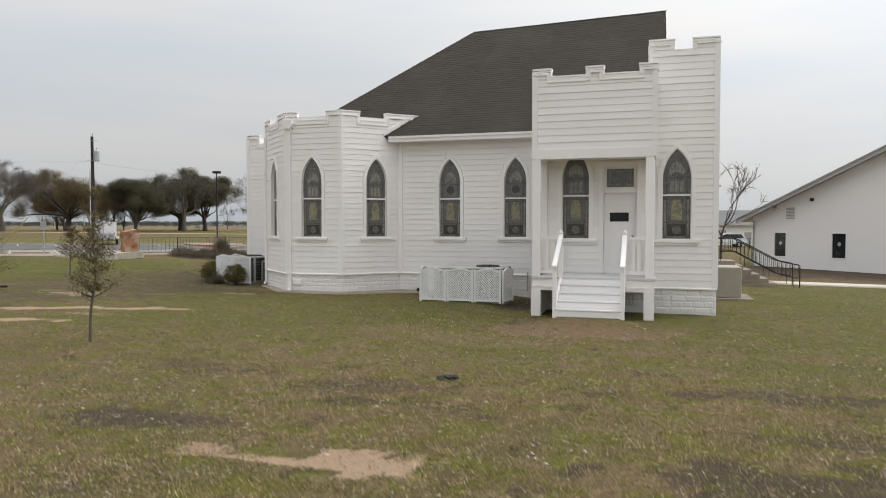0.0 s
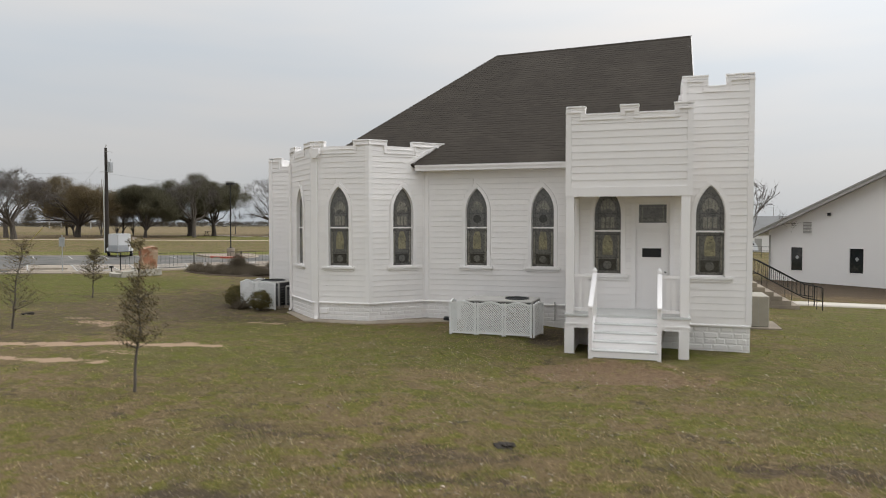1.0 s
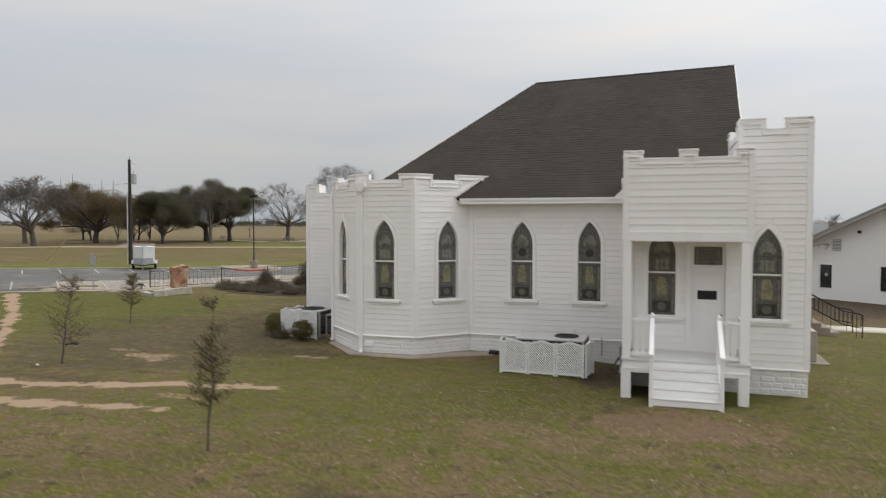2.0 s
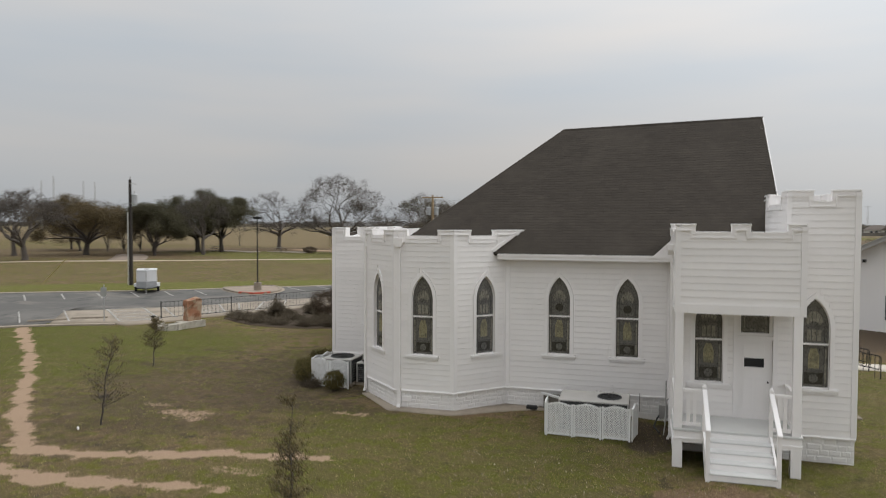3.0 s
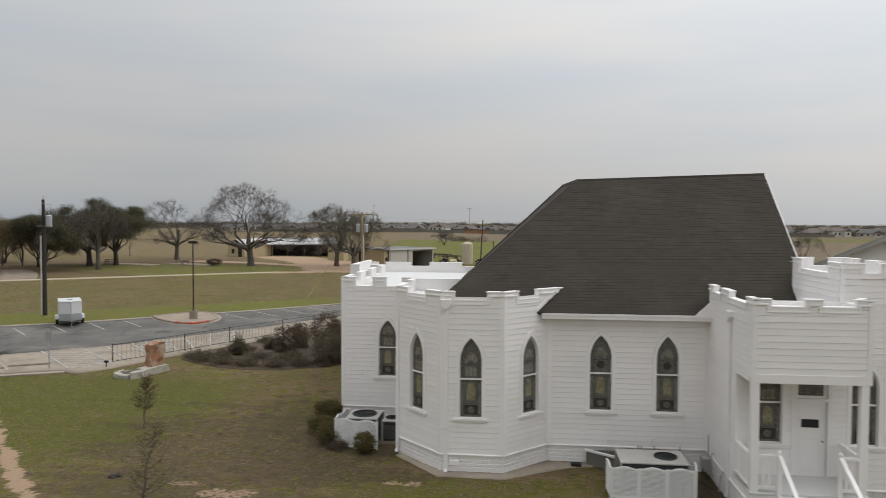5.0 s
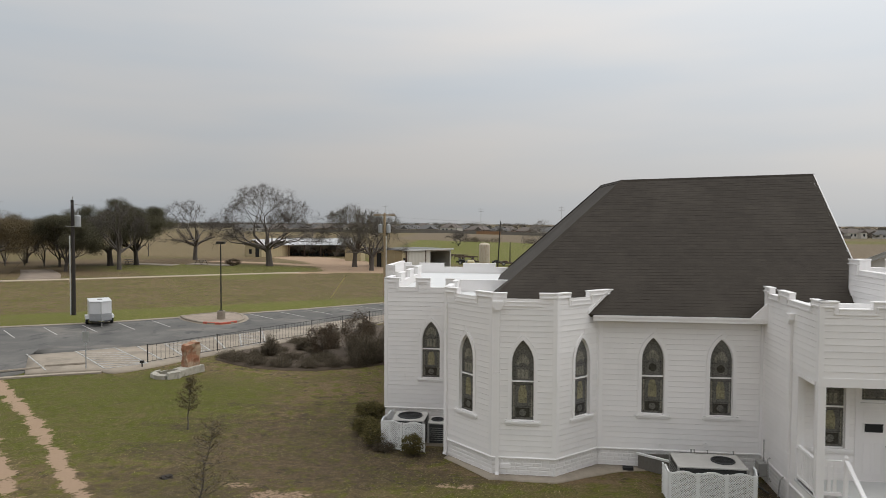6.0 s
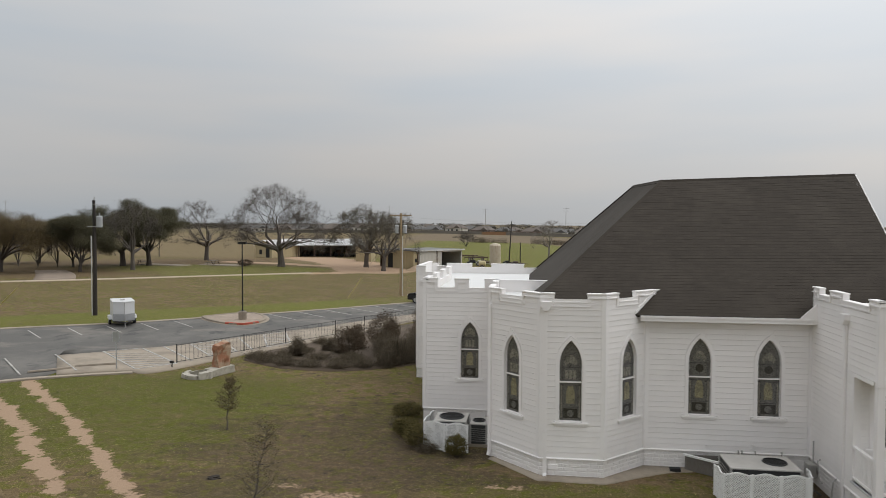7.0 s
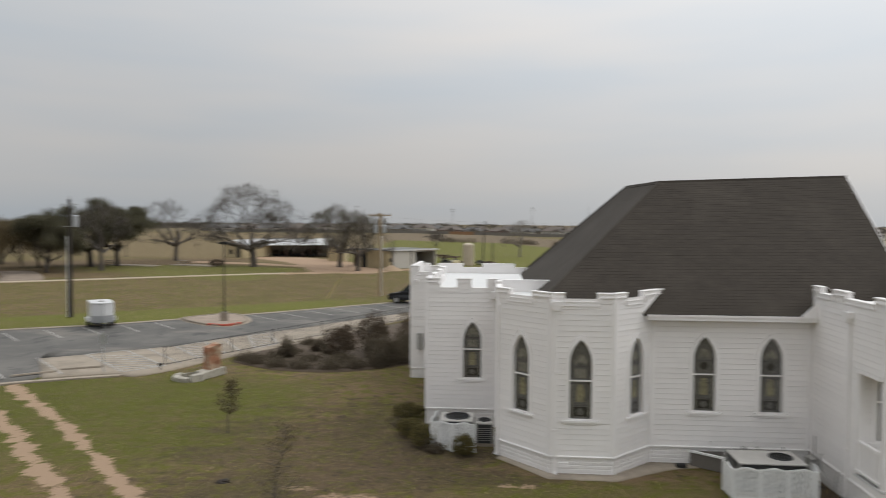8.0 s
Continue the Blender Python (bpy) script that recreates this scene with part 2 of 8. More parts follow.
def soup(name, verts, faces, material, parent=None):
    """A mesh straight from arrays: verts n x 3, faces m x 3 or m x 4."""
    verts, faces = np.asarray(verts, np.float32), np.asarray(faces, np.int32)
    me = bpy.data.meshes.new(name)
    k = faces.shape[1]
    me.vertices.add(len(verts))
    me.vertices.foreach_set("co", verts.ravel())
    me.loops.add(faces.size)
    me.loops.foreach_set("vertex_index", faces.ravel())
    me.polygons.add(len(faces))
    me.polygons.foreach_set("loop_start", np.arange(0, faces.size, k, dtype=np.int32))
    me.update(calc_edges=True)
    me.materials.append(material)
    ob = new(name, me)
    if parent is not None:
        ob.parent = parent
    return ob


class Face:
    """A wall's face: u runs along it, seen from outside left to right, d outwards, z up."""

    def __init__(self, a, b):
        self.o = Vector((a[0], a[1], 0))
        v = Vector((b[0] - a[0], b[1] - a[1], 0))
        self.length = v.length
        self.u = v.normalized()
        self.n = Vector((self.u.y, -self.u.x, 0))

    def at(self, u, d, z):
        return self.o + self.u * u + self.n * d + Vector((0, 0, z))

    def box(self, bm, u0, u1, d0, d1, z0, z1):
        return prism(bm, [self.at(u, d0, z) for u, z in ((u0, z0), (u1, z0), (u1, z1), (u0, z1))], self.n * (d1 - d0))


# ---- the church ----
COURSE, CASING = 0.170, 0.105


class Opening:
    """A pointed window (apex above spring) or a square one (apex None)."""

    def __init__(self, uc, half, sill, rail, spring, apex):
        self.uc, self.half, self.sill, self.rail, self.spring, self.apex = uc, half, sill, rail, spring, apex
        h = apex - spring
        self.r = (half * half + h * h) / (2 * half)   # two arcs that meet at the apex

    def half_at(self, z):
        if z <= self.spring:
            return self.half
        if z >= self.apex:
            return 0.0
        return math.sqrt(max(self.r ** 2 - (z - self.spring) ** 2, 0)) - (self.r - self.half)

    def top_at(self, off):
        off = min(abs(off), self.half)
        return self.spring + math.sqrt(max(self.r ** 2 - (off + self.r - self.half) ** 2, 0))

    def outline(self, grow=0.0, steps=9):
        """The outline from sill left, over the apex, to sill right, grown outwards."""
        left = []
        R = self.r + grow
        cx = self.r - self.half   # centre of the left arc lies cx right of the middle
        a1 = math.acos(min(1, cx / R))
        for i in range(steps + 1):
            a = a1 * i / steps
            left.append((-(R * math.cos(a) - cx), self.spring + R * math.sin(a)))
        left[0] = (-(self.half + grow), self.spring)
        pts = [(-(self.half + grow), self.sill)] + left
        return pts + [(-u, z) for u, z in reversed(pts[:-1])]


def pointed(uc, sill=1.72, rail=2.95, apex=4.21, half=0.35):
    return Opening(uc, half, sill, rail, apex - 0.74, apex)


def wall_core(face, z0, tops, openings, thick=0.16, squares=()):
    """The wall behind the boards: upright slices with openings through them. tops: (u0, u1, z)."""
    bm = bmesh.new()
    cuts = {0.0, face.length}
    for u0, u1, _ in tops:
        cuts |= {u0, u1}
    for o in openings:
        cuts |= {o.uc + o.half * k / 10 for k in range(-10, 11)}
    for u0, u1, _, _ in squares:
        cuts |= {u0, u1}
    cuts = sorted(c for c in cuts if -1e-6 <= c <= face.length + 1e-6)
    for a, b in zip(cuts, cuts[1:]):
        if b - a < 1e-4:
            continue
        mid = (a + b) / 2
        top = max(z for u0, u1, z in tops if u0 - 1e-6 <= mid <= u1 + 1e-6)
        spans = [(z0, z0, top, top)]
        for o in openings:
            if abs(mid - o.uc) < o.half:
                spans = [(z0, z0, o.sill, o.sill), (o.top_at(a - o.uc), o.top_at(b - o.uc), top, top)]
        for u0, u1, za, zb in squares:
            if u0 < mid < u1:
                spans = ([(z0, z0, za, za)] if za > z0 else []) + [(zb, zb, top, top)]
        for p, q, r, s in spans:
            prism(bm, [face.at(a, -thick, p), face.at(b, -thick, q), face.at(b, -thick, s), face.at(a, -thick, r)], face.n * thick)
    return bm


def siding(face, z0, tops, openings, wall, squares=(), inset=(0.10, 0.10)):
    """Lap boards, each cut round the openings and under the crenels."""
    k, z = 0, z0
    zmax = max(t[2] for t in tops)
    while z < zmax - 0.03:
        z1 = min(z + COURSE, zmax)
        free = []
        for u0, u1, t in tops:
            if t > z + 0.06:
                a = max(u0, inset[0]) if u0 < 1e-6 else u0
                b = min(u1, face.length - inset[1]) if u1 > face.length - 1e-6 else u1
                if free and abs(free[-1][1] - a) < 1e-6:
                    free[-1][1] = b
                else:
                    free.append([a, b])
        for o in openings:
            lo, hi = o.sill - 0.10, o.apex + 0.14
            if z1 > lo and z < hi:
                w = (o.half_at(max(z, o.spring)) if z < o.apex else 0.0) + 0.10
                free = cut(free, o.uc - w, o.uc + w)
        for u0, u1, za, zb in squares:
            if z1 > za + 0.02 and z < zb - 0.02:
                free = cut(free, u0 - 0.10, u1 + 0.10)
        for a, b in free:
            if b - a > 0.03:
                bm = bmesh.new()
                lean = 0.002 * math.sin(k * 1.7)
                prism(bm, [face.at(a, 0.0, z), face.at(a, 0.021 + lean, z), face.at(a, 0.018 + lean, z + 0.008), face.at(a, 0.010, z1 - 0.009), face.at(a, 0.0, z1 - 0.009)], face.u * (b - a))
                part("siding_board", bm, WHITE, wall)
        z = z1
        k += 1


def cut(spans, lo, hi):
    out = []
    for a, b in spans:
        if hi <= a or lo >= b:
            out.append([a, b])
        else:
            if lo > a:
                out.append([a, lo])
            if hi < b:
                out.append([hi, b])
    return out


def window(face, o, church, dark_roundel=False):
    """A pointed double-hung window with casing, sill, rails and leaded panes."""
    win = part("window", ring(face, o, 0.0, CASING, -0.02, 0.045), TRIM, church, "pointed stained glass window in white casing")
    bm = bmesh.new()
    face.box(bm, o.uc - o.half - 0.20, o.uc + o.half + 0.20, 0.0, 0.085, o.sill - 0.075, o.sill + 0.003)
    face.box(bm, o.uc - o.half - 0.16, o.uc + o.half + 0.16, 0.0, 0.05, o.sill - 0.14, o.sill - 0.075)
    part("sill", bevel(bm, 0.008), TRIM, win)
    part("sash", ring(face, o, -0.016, 0.0, -0.09, -0.045), TRIM, win)
    bm = bmesh.new()
    face.box(bm, o.uc - o.half, o.uc + o.half, -0.085, -0.03, o.rail - 0.022, o.rail + 0.022)
    part("meeting_rail", bm, TRIM, win)
    bm = bmesh.new()
    face.box(bm, o.uc - o.half + 0.002, o.uc + o.half - 0.002, -0.092, -0.048, o.sill - 0.03, o.sill + 0.030)
    part("bottom_rail", bm, TRIM, win)
    pts = [(u, z) for u, z in o.outline(-0.012) if z >= o.rail]
    pts = [(-o.half + 0.012, o.rail)] + pts + [(o.half - 0.012, o.rail)]
    bm = bmesh.new()
    prism(bm, [face.at(o.uc + u, -0.075, z) for u, z in dedupe(pts)], face.n * 0.006)
    part("pane", bm, GLASS, win)
    bm = bmesh.new()
    face.box(bm, o.uc - o.half + 0.012, o.uc + o.half - 0.012, -0.075, -0.069, o.sill + 0.002, o.rail - 0.02)
    part("pane", bm, GLASS, win)
    # leaded figures: pale fan above, roundel, amber panel, base panel
    w = o.half
    tall = o.rail - o.sill
    def plate(mat, pts):
        bm = bmesh.new()
        prism(bm, [face.at(o.uc + u, -0.0685, z) for u, z in pts], face.n * 0.004)
        part("pane", bm, mat, win)
    for k in range(5):
        a = radians(36 + 27 * k)
        c = (0.0, o.rail + 0.42)
        b0, b1 = a - 0.20, a + 0.20
        r0, r1 = 0.16, 0.42
        plate(GLASS_PALE, [(r0 * math.cos(b0), c[1] + r0 * math.sin(b0)), (r1 * math.cos(b0) * 0.52, c[1] + r1 * math.sin(b0)), (r1 * math.cos(b1) * 0.52, c[1] + r1 * math.sin(b1)), (r0 * math.cos(b1), c[1] + r0 * math.sin(b1))])
    if dark_roundel:
        plate(GLASS_DARK, [(0.13 * math.cos(t * 0.5236), o.rail + 0.28 + 0.13 * math.sin(t * 0.5236)) for t in range(12)])
    else:
        for k in (-1, 0, 1):
            plate(GLASS_PALE, [(k * 0.12 - 0.045, o.rail + 0.08), (k * 0.12 + 0.045, o.rail + 0.08), (k * 0.12 + 0.045, o.rail + 0.36), (k * 0.12 - 0.045, o.rail + 0.36)])
    for s in (-1, 1):
        plate(GLASS_PALE, [(s * (w - 0.10), o.rail - 0.12), (s * (w - 0.055), o.rail - 0.12), (s * (w - 0.055), o.sill + 0.12), (s * (w - 0.10), o.sill + 0.12)])
    plate(GLASS_WARM, [(-0.13, o.sill + tall * 0.45), (0.13, o.sill + tall * 0.45), (0.13, o.sill + tall * 0.74), (0.07, o.sill + tall * 0.90), (-0.07, o.sill + tall * 0.90), (-0.13, o.sill + tall * 0.74)])
    plate(GLASS_DARK, [(-0.22, o.sill + 0.10), (0.22, o.sill + 0.10), (0.22, o.sill + 0.40), (-0.22, o.sill + 0.40)])
    bm = bmesh.new()
    prism(bm, [face.at(o.uc + 0.11 * math.cos(t * 0.5236), -0.064, o.sill + 0.25 + 0.11 * math.sin(t * 0.5236)) for t in range(12)], face.n * 0.003)
    part("pane", bm, GLASS, win)
    for k in (-0.245, 0.245):
        bm = bmesh.new()
        face.box(bm, o.uc + k - 0.005, o.uc + k + 0.005, -0.069, -0.062, o.sill + 0.04, o.rail + 0.62)
        part("lead_came", bm, LEAD, win)
    for z in (o.sill + 0.44, o.rail - 0.10, o.rail + 0.45):
        bm = bmesh.new()
        face.box(bm, o.uc - w + 0.03, o.uc + w - 0.03, -0.0685, -0.0625, z - 0.005, z + 0.005)
        part("lead_came", bm, LEAD, win)
    return win


def dedupe(pts):
    out = []
    for p in pts:
        if not out or math.dist(p, out[-1]) > 1e-4:
            out.append(p)
    return out if math.dist(out[0], out[-1]) > 1e-4 else out[:-1]


def ring(face, o, g0, g1, d0, d1):
    """A band that follows a window's outline, between two growths."""
    bm = bmesh.new()
    a, b = o.outline(g0), o.outline(g1)
    quads = []
    for i in range(len(a) - 1):
        quads.append((a[i], a[i + 1], b[i + 1], b[i]))
    for q in quads:
        prism(bm, [face.at(o.uc + u, d0, z) for u, z in q], face.n * (d1 - d0))
    bmesh.ops.remove_doubles(bm, verts=bm.verts, dist=1e-5)
    return bm


def crown(face, tops, church, back=0.16):
    """Caps and mouldings along a stepped parapet."""
    ml = bmesh.new()
    high = max(t[2] for t in tops)
    for u0, u1, z in tops:
        up_l = any(abs(b - u0) < 1e-4 and zz > z for a, b, zz in tops)
        up_r = any(abs(a - u1) < 1e-4 and zz > z for a, b, zz in tops)
        down_l = u0 < 1e-4 or any(abs(b - u0) < 1e-4 and zz < z for a, b, zz in tops)
        down_r = u1 > face.length - 1e-4 or any(abs(a - u1) < 1e-4 and zz < z for a, b, zz in tops)
        bm = bmesh.new()
        face.box(bm, u0 - (0.014 if down_l else -0.002), u1 + (0.014 if down_r else -0.002), -back - 0.015, 0.034, z - 0.022, z + 0.020)
        part("parapet_cap", bevel(bm, 0.006), TRIM, church)
        g = 0.115
        if z < high - 1e-6:
            face.box(ml, u0 - g, u1 + g, 0.0, 0.038, z - g - 0.025, z - g)
            face.box(ml, u0, u1, 0.0, 0.026, z - g, z - 0.022)
            for ue, s, on in ((u0, -1, up_l), (u1, 1, up_r)):
                if on:
                    a, b = sorted((ue + s * g, ue + s * (g - 0.03)))
                    face.box(ml, a, b, 0.0, 0.046, z - g, high - g - 0.03)
        elif u1 - u0 > 2 * g + 0.05:
            face.box(ml, u0 + (g - 0.03 if u0 > 1e-4 else 0), u1 - (g - 0.03 if u1 < face.length - 1e-4 else 0), 0.0, 0.05, z - g - 0.03, z - g)
    part("moulding", ml, TRIM, church)


def footing(face, church, z0, z1, u0=0.0, u1=None):
    """Rock-faced painted blocks under the wall and the sloped board above them."""
    u1 = face.length if u1 is None else u1
    bm = bmesh.new()
    prism(bm, [face.at(u0 - 0.02, d, z) for d, z in ((-0.10, z1 - 0.03), (0.045, z1 - 0.03), (0.05, z1), (0.01, z1 + 0.035), (-0.10, z1 + 0.035))], face.u * (u1 - u0 + 0.04))
    part("water_table", bm, TRIM, church)
    bm = bmesh.new()
    face.box(bm, u0, u1, -0.16, -0.006, z0 - 0.3, z1 - 0.03)
    base = part("foundation", bm, BLOCK, church, "white painted rock-faced stone foundation")
    rnd = random.Random(int(face.o.x * 100 + face.o.y * 7))
    rows = 5
    hgt = (z1 - 0.03 - z0 + 0.06) / rows
    for r in range(rows):
        z = z0 - 0.06 + r * hgt
        u = u0 - (0.2 if r % 2 else 0.0)
        while u < u1 - 0.02:
            w = rnd.choice((0.16, 0.22, 0.28, 0.36))
            a, b = max(u, u0) + 0.003, min(u + w, u1) - 0.003
            if b - a > 0.05:
                bm = bmesh.new()
                pts = [(a, z + 0.006), (b, z + 0.006), (b, z + hgt - 0.006), (a, z + hgt - 0.006)]
                out = [bm.verts.new(face.at(p, -0.008, q)) for p, q in pts]
                mid = [bm.verts.new(face.at(a + (b - a) * p, rnd.uniform(-0.002, 0.010), z + hgt * (q + rnd.uniform(-0.12, 0.12)))) for p, q in ((0.12, 0.22), (0.5, 0.2), (0.88, 0.22), (0.9, 0.78), (0.5, 0.8), (0.1, 0.78))]
                for q in ((out[0], out[1], mid[2], mid[1], mid[0]), (out[1], out[2], mid[3], mid[2]), (out[2], out[3], mid[5], mid[4], mid[3]), (out[3], out[0], mid[0], mid[5]), (mid[0], mid[1], mid[4], mid[5]), (mid[1], mid[2], mid[3], mid[4])):
                    bm.faces.new(q)
                part("foundation_block", bm, BLOCK, base)
            u += w


church = thing("church", "white clapboard church with crenellated parapets and dark shingle roof", "church", at=(0, 0, 0))

PAR, DIP = 5.68, 5.42
F_MAIN = Face((-7.86, 21.60), (-2.80, 21.60))
F_BAY_R = Face((-9.28, 20.22), (-7.30, 22.20))
F_BAY_F = Face((-11.25, 20.22), (-9.28, 20.22))
F_BAY_L = Face((-12.93, 21.90), (-11.25, 20.22))
F_BAY_W = Face((-12.93, 25.20), (-12.93, 21.90))
F_WING = Face((-15.66, 25.10), (-12.93, 25.10))
F_WING_W = Face((-15.66, 33.00), (-15.66, 25.10))
F_ANNEX = Face((-17.25, 32.95), (-15.66, 32.95))
F_ANNEX_W = Face((-17.25, 37.20), (-17.25, 32.95))
F_BACK = Face((-6.0, 37.20), (-17.25, 37.20))
F_PORCH_W = Face((-2.80, 21.60), (-2.80, 17.30))
F_DOOR = Face((-2.80, 18.70), (1.55, 18.70))
F_TOWER_E = Face((1.55, 18.70), (1.55, 22.20))
F_TOWER_W = Face((-0.08, 22.20), (-0.08, 18.70))
F_TOWER_N = Face((1.55, 22.20), (-0.08, 22.20))
F_EAST = Face((0.40, 22.20), (0.40, 31.85))
F_NORTH = Face((0.40, 31.60), (-6.0, 31.60))


def steps_of(face, marks, hi=PAR, lo=DIP):
    """Merlons and gaps: marks are the places where the top steps, starting high."""
    us = [0.0, *marks, face.length]
    return [(a, b, hi if i % 2 == 0 else lo) for i, (a, b) in enumerate(zip(us, us[1:]))]


def build_wall(face, name, tops, z0, wins=(), squares=(), foot=0.57, crowned=True, boards=True, inset=(0.10, 0.10), roundel=False, ground=0.0):
    wall = part(name, wall_core(face, z0, tops, wins, squares=squares), TRIM, church)
    if boards:
        siding(face, foot + 0.03, tops, wins, wall, squares, inset)
    if crowned:
        crown(face, tops, church)
    for o in wins:
        window(face, o, church, roundel)
    if foot and boards:
        footing(face, church, ground, foot)
    return wall


build_wall(F_MAIN, "south_wall", [(0, F_MAIN.length, 4.82)], 0.5, [pointed(1.69), pointed(3.80)], crowned=False, roundel=True)
build_wall(F_BAY_F, "bay_wall", steps_of(F_BAY_F, (0.43, 1.44)), 0.5, [pointed(0.945, apex=4.25)])
build_wall(F_BAY_R, "bay_wall", steps_of(F_BAY_R, (0.62, 1.50)), 0.5, [pointed(1.16, apex=4.23)], squares=())
build_wall(F_BAY_L, "bay_wall", steps_of(F_BAY_L, (0.62, 1.57)), 0.5, [pointed(1.15, apex=4.25)])
build_wall(F_BAY_W, "bay_wall", steps_of(F_BAY_W, (0.9, 2.0)), 0.5, foot=0)
build_wall(F_WING, "wing_wall", steps_of(F_WING, (0.55, 1.19, 1.75, 2.34), 5.71, 5.36), 0.6, [pointed(1.79, 1.87, 3.0, 4.07)], foot=0.70, ground=0.1)
build_wall(F_WING_W, "wing_wall", steps_of(F_WING_W, (1.0, 2.2, 3.2, 4.4, 5.4, 6.6), 5.71, 5.36), 0.6, foot=0.70, boards=False)
build_wall(F_ANNEX, "annex_wall", steps_of(F_ANNEX, (0.45, 1.0), 5.71, 5.40), 0.5, foot=0.62, ground=0.1)
build_wall(F_ANNEX_W, "annex_wall", [(0, F_ANNEX_W.length, 5.71)], 0.0, boards=False)
build_wall(F_BACK, "wing_wall", steps_of(F_BACK, (1.6, 3.0, 6.0, 7.8, 8.86, 10.25, 10.7), 5.40, 5.61), 0.0, boards=False)
for f2 in (F_EAST, F_NORTH):
    build_wall(f2, "nave_wall", [(0, f2.length, 4.8)], -0.4, boards=False, crowned=False)
# bay's rear parapet, running into the roof
F_BAY_N = Face((-10.35, 25.20), (-12.93, 25.20))
build_wall(F_BAY_N, "bay_wall", [(0, F_BAY_N.length, PAR)], 4.6, boards=False)
bm = bmesh.new()
prism(bm, [(-12.85, 21.95, 5.18), (-11.22, 20.32, 5.18), (-9.31, 20.32, 5.18), (-7.5, 22.1, 5.18), (-7.5, 25.1, 5.18), (-12.85, 25.1, 5.18)], (0, 0, 0.06))
part("bay_roof", bm, MEMBRANE, church, "flat white membrane roof")
bm = bmesh.new()
prism(bm, [(-15.55, 25.2, 5.02), (-10.0, 25.3, 5.02), (-6.1, 37.1, 5.02), (-17.15, 37.1, 5.02), (-17.15, 33.05, 5.02), (-15.55, 33.05, 5.02)], (0, 0, 0.06))
part("wing_roof", bm, MEMBRANE, church, "flat white membrane roof")

# porch, door wall and tower
P_HI, P_LO, T_HI, T_LO = 5.89, 5.70, 6.75, 6.48
door_sq = (1.60, 2.43, 0.86, 3.62)
build_wall(F_DOOR, "tower_wall", [(0, 2.72, P_LO), (2.72, 3.31, T_HI), (3.31, 3.73, T_LO), (3.73, 4.35, T_HI)], 0.5, [pointed(0.885, 1.74, 2.88, 4.05), pointed(3.395, 1.74, 2.87, 4.04)], squares=[door_sq], foot=0.52, crowned=False, inset=(0.0, 0.10), ground=-0.2)
F_TOWER_TOP = Face((-0.08, 18.70), (1.55, 18.70))
crown(F_TOWER_TOP, [(0, 0.59, T_HI), (0.59, 1.01, T_LO), (1.01, 1.63, T_HI)], church)
build_wall(F_TOWER_W, "tower_wall", [(0, 0.75, T_HI), (0.75, 2.65, T_LO - 0.05), (2.65, 3.50, T_HI)], 4.8, foot=4.9)
build_wall(F_TOWER_E, "tower_wall", steps_of(F_TOWER_E, (0.6, 1.2, 1.9, 2.6), T_HI, T_LO), 0.4, foot=0, boards=False)
build_wall(F_TOWER_N, "tower_wall", steps_of(F_TOWER_N, (0.55, 1.05), T_HI, T_LO), 4.0, foot=0, boards=False)
bm = bmesh.new()
prism(bm, [(0.0, 18.8, 6.0), (1.45, 18.8, 6.0), (1.45, 22.1, 6.0), (0.0, 22.1, 6.0)], (0, 0, 0.06))
part("tower_roof", bm, MEMBRANE, church)
# the porch: side wall with an opening, front beam wall, posts, deck, stairs
PW = F_PORCH_W
side_open = (3.02, 4.12, 0.86, 3.72)
build_wall(PW, "porch_wall", [(0, 0.50, P_HI), (0.50, 1.25, P_LO), (1.25, 2.15, P_HI), (2.15, 3.70, P_LO), (3.70, 4.30, P_HI)], 0.5, squares=[side_open], foot=0.57, inset=(0.06, 0.10))
F_PORCH = Face((-2.80, 17.30), (0.08, 17.30))
PT = [(0, 0.43, P_HI), (0.43, 1.25, P_LO), (1.25, 1.68, P_HI), (1.68, 2.49, P_LO), (2.49, 2.88, P_HI)]
wall = part("porch_wall", wall_core(F_PORCH, 3.73, PT, ()), TRIM, church)
siding(F_PORCH, 3.95, PT, (), wall)
crown(F_PORCH, PT, church)
F_PORCH_E = Face((0.08, 17.30), (0.08, 18.70))
wall = part("porch_wall", wall_core(F_PORCH_E, 3.73, [(0, 0.5, P_HI), (0.5, 1.4, P_LO)], ()), TRIM, church)
siding(F_PORCH_E, 3.95, [(0, 0.5, P_HI), (0.5, 1.4, P_LO)], (), wall)
crown(F_PORCH_E, [(0, 0.5, P_HI), (0.5, 1.4, P_LO)], church)
bm = bmesh.new()
F_PORCH.box(bm, 0, 2.88, 0.0, 0.03, 3.72, 3.95)
part("porch_beam", bm, TRIM, church)
bm = bmesh.new()
box(bm, -2.7, 0.0, 17.4, 18.65, 3.80, 3.86)
part("porch_ceiling", bm, TRIM, church)
bm = bmesh.new()
prism(bm, [(-2.7, 17.4, 5.30), (0.0, 17.4, 5.30), (0.0, 22.0, 5.30), (-2.7, 22.0, 5.30)], (0, 0, 0.06))
part("porch_roof", bm, MEMBRANE, church, "flat white membrane roof")
for px in (-2.72, -0.045):
    bm = bmesh.new()
    box(bm, px - 0.10, px + 0.10, 17.28, 17.46, 0.86, 3.74)
    part("porch_post", bevel(bm, 0.008), TRIM, church)
    bm = bmesh.new()
    box(bm, px - 0.125, px + 0.115, 17.27, 17.47, -0.25, 0.53)
    part("pier", bevel(bm, 0.01), TRIM, church)
bm = bmesh.new()
box(bm, -2.84, 0.10, 17.24, 18.69, 0.80, 0.86)
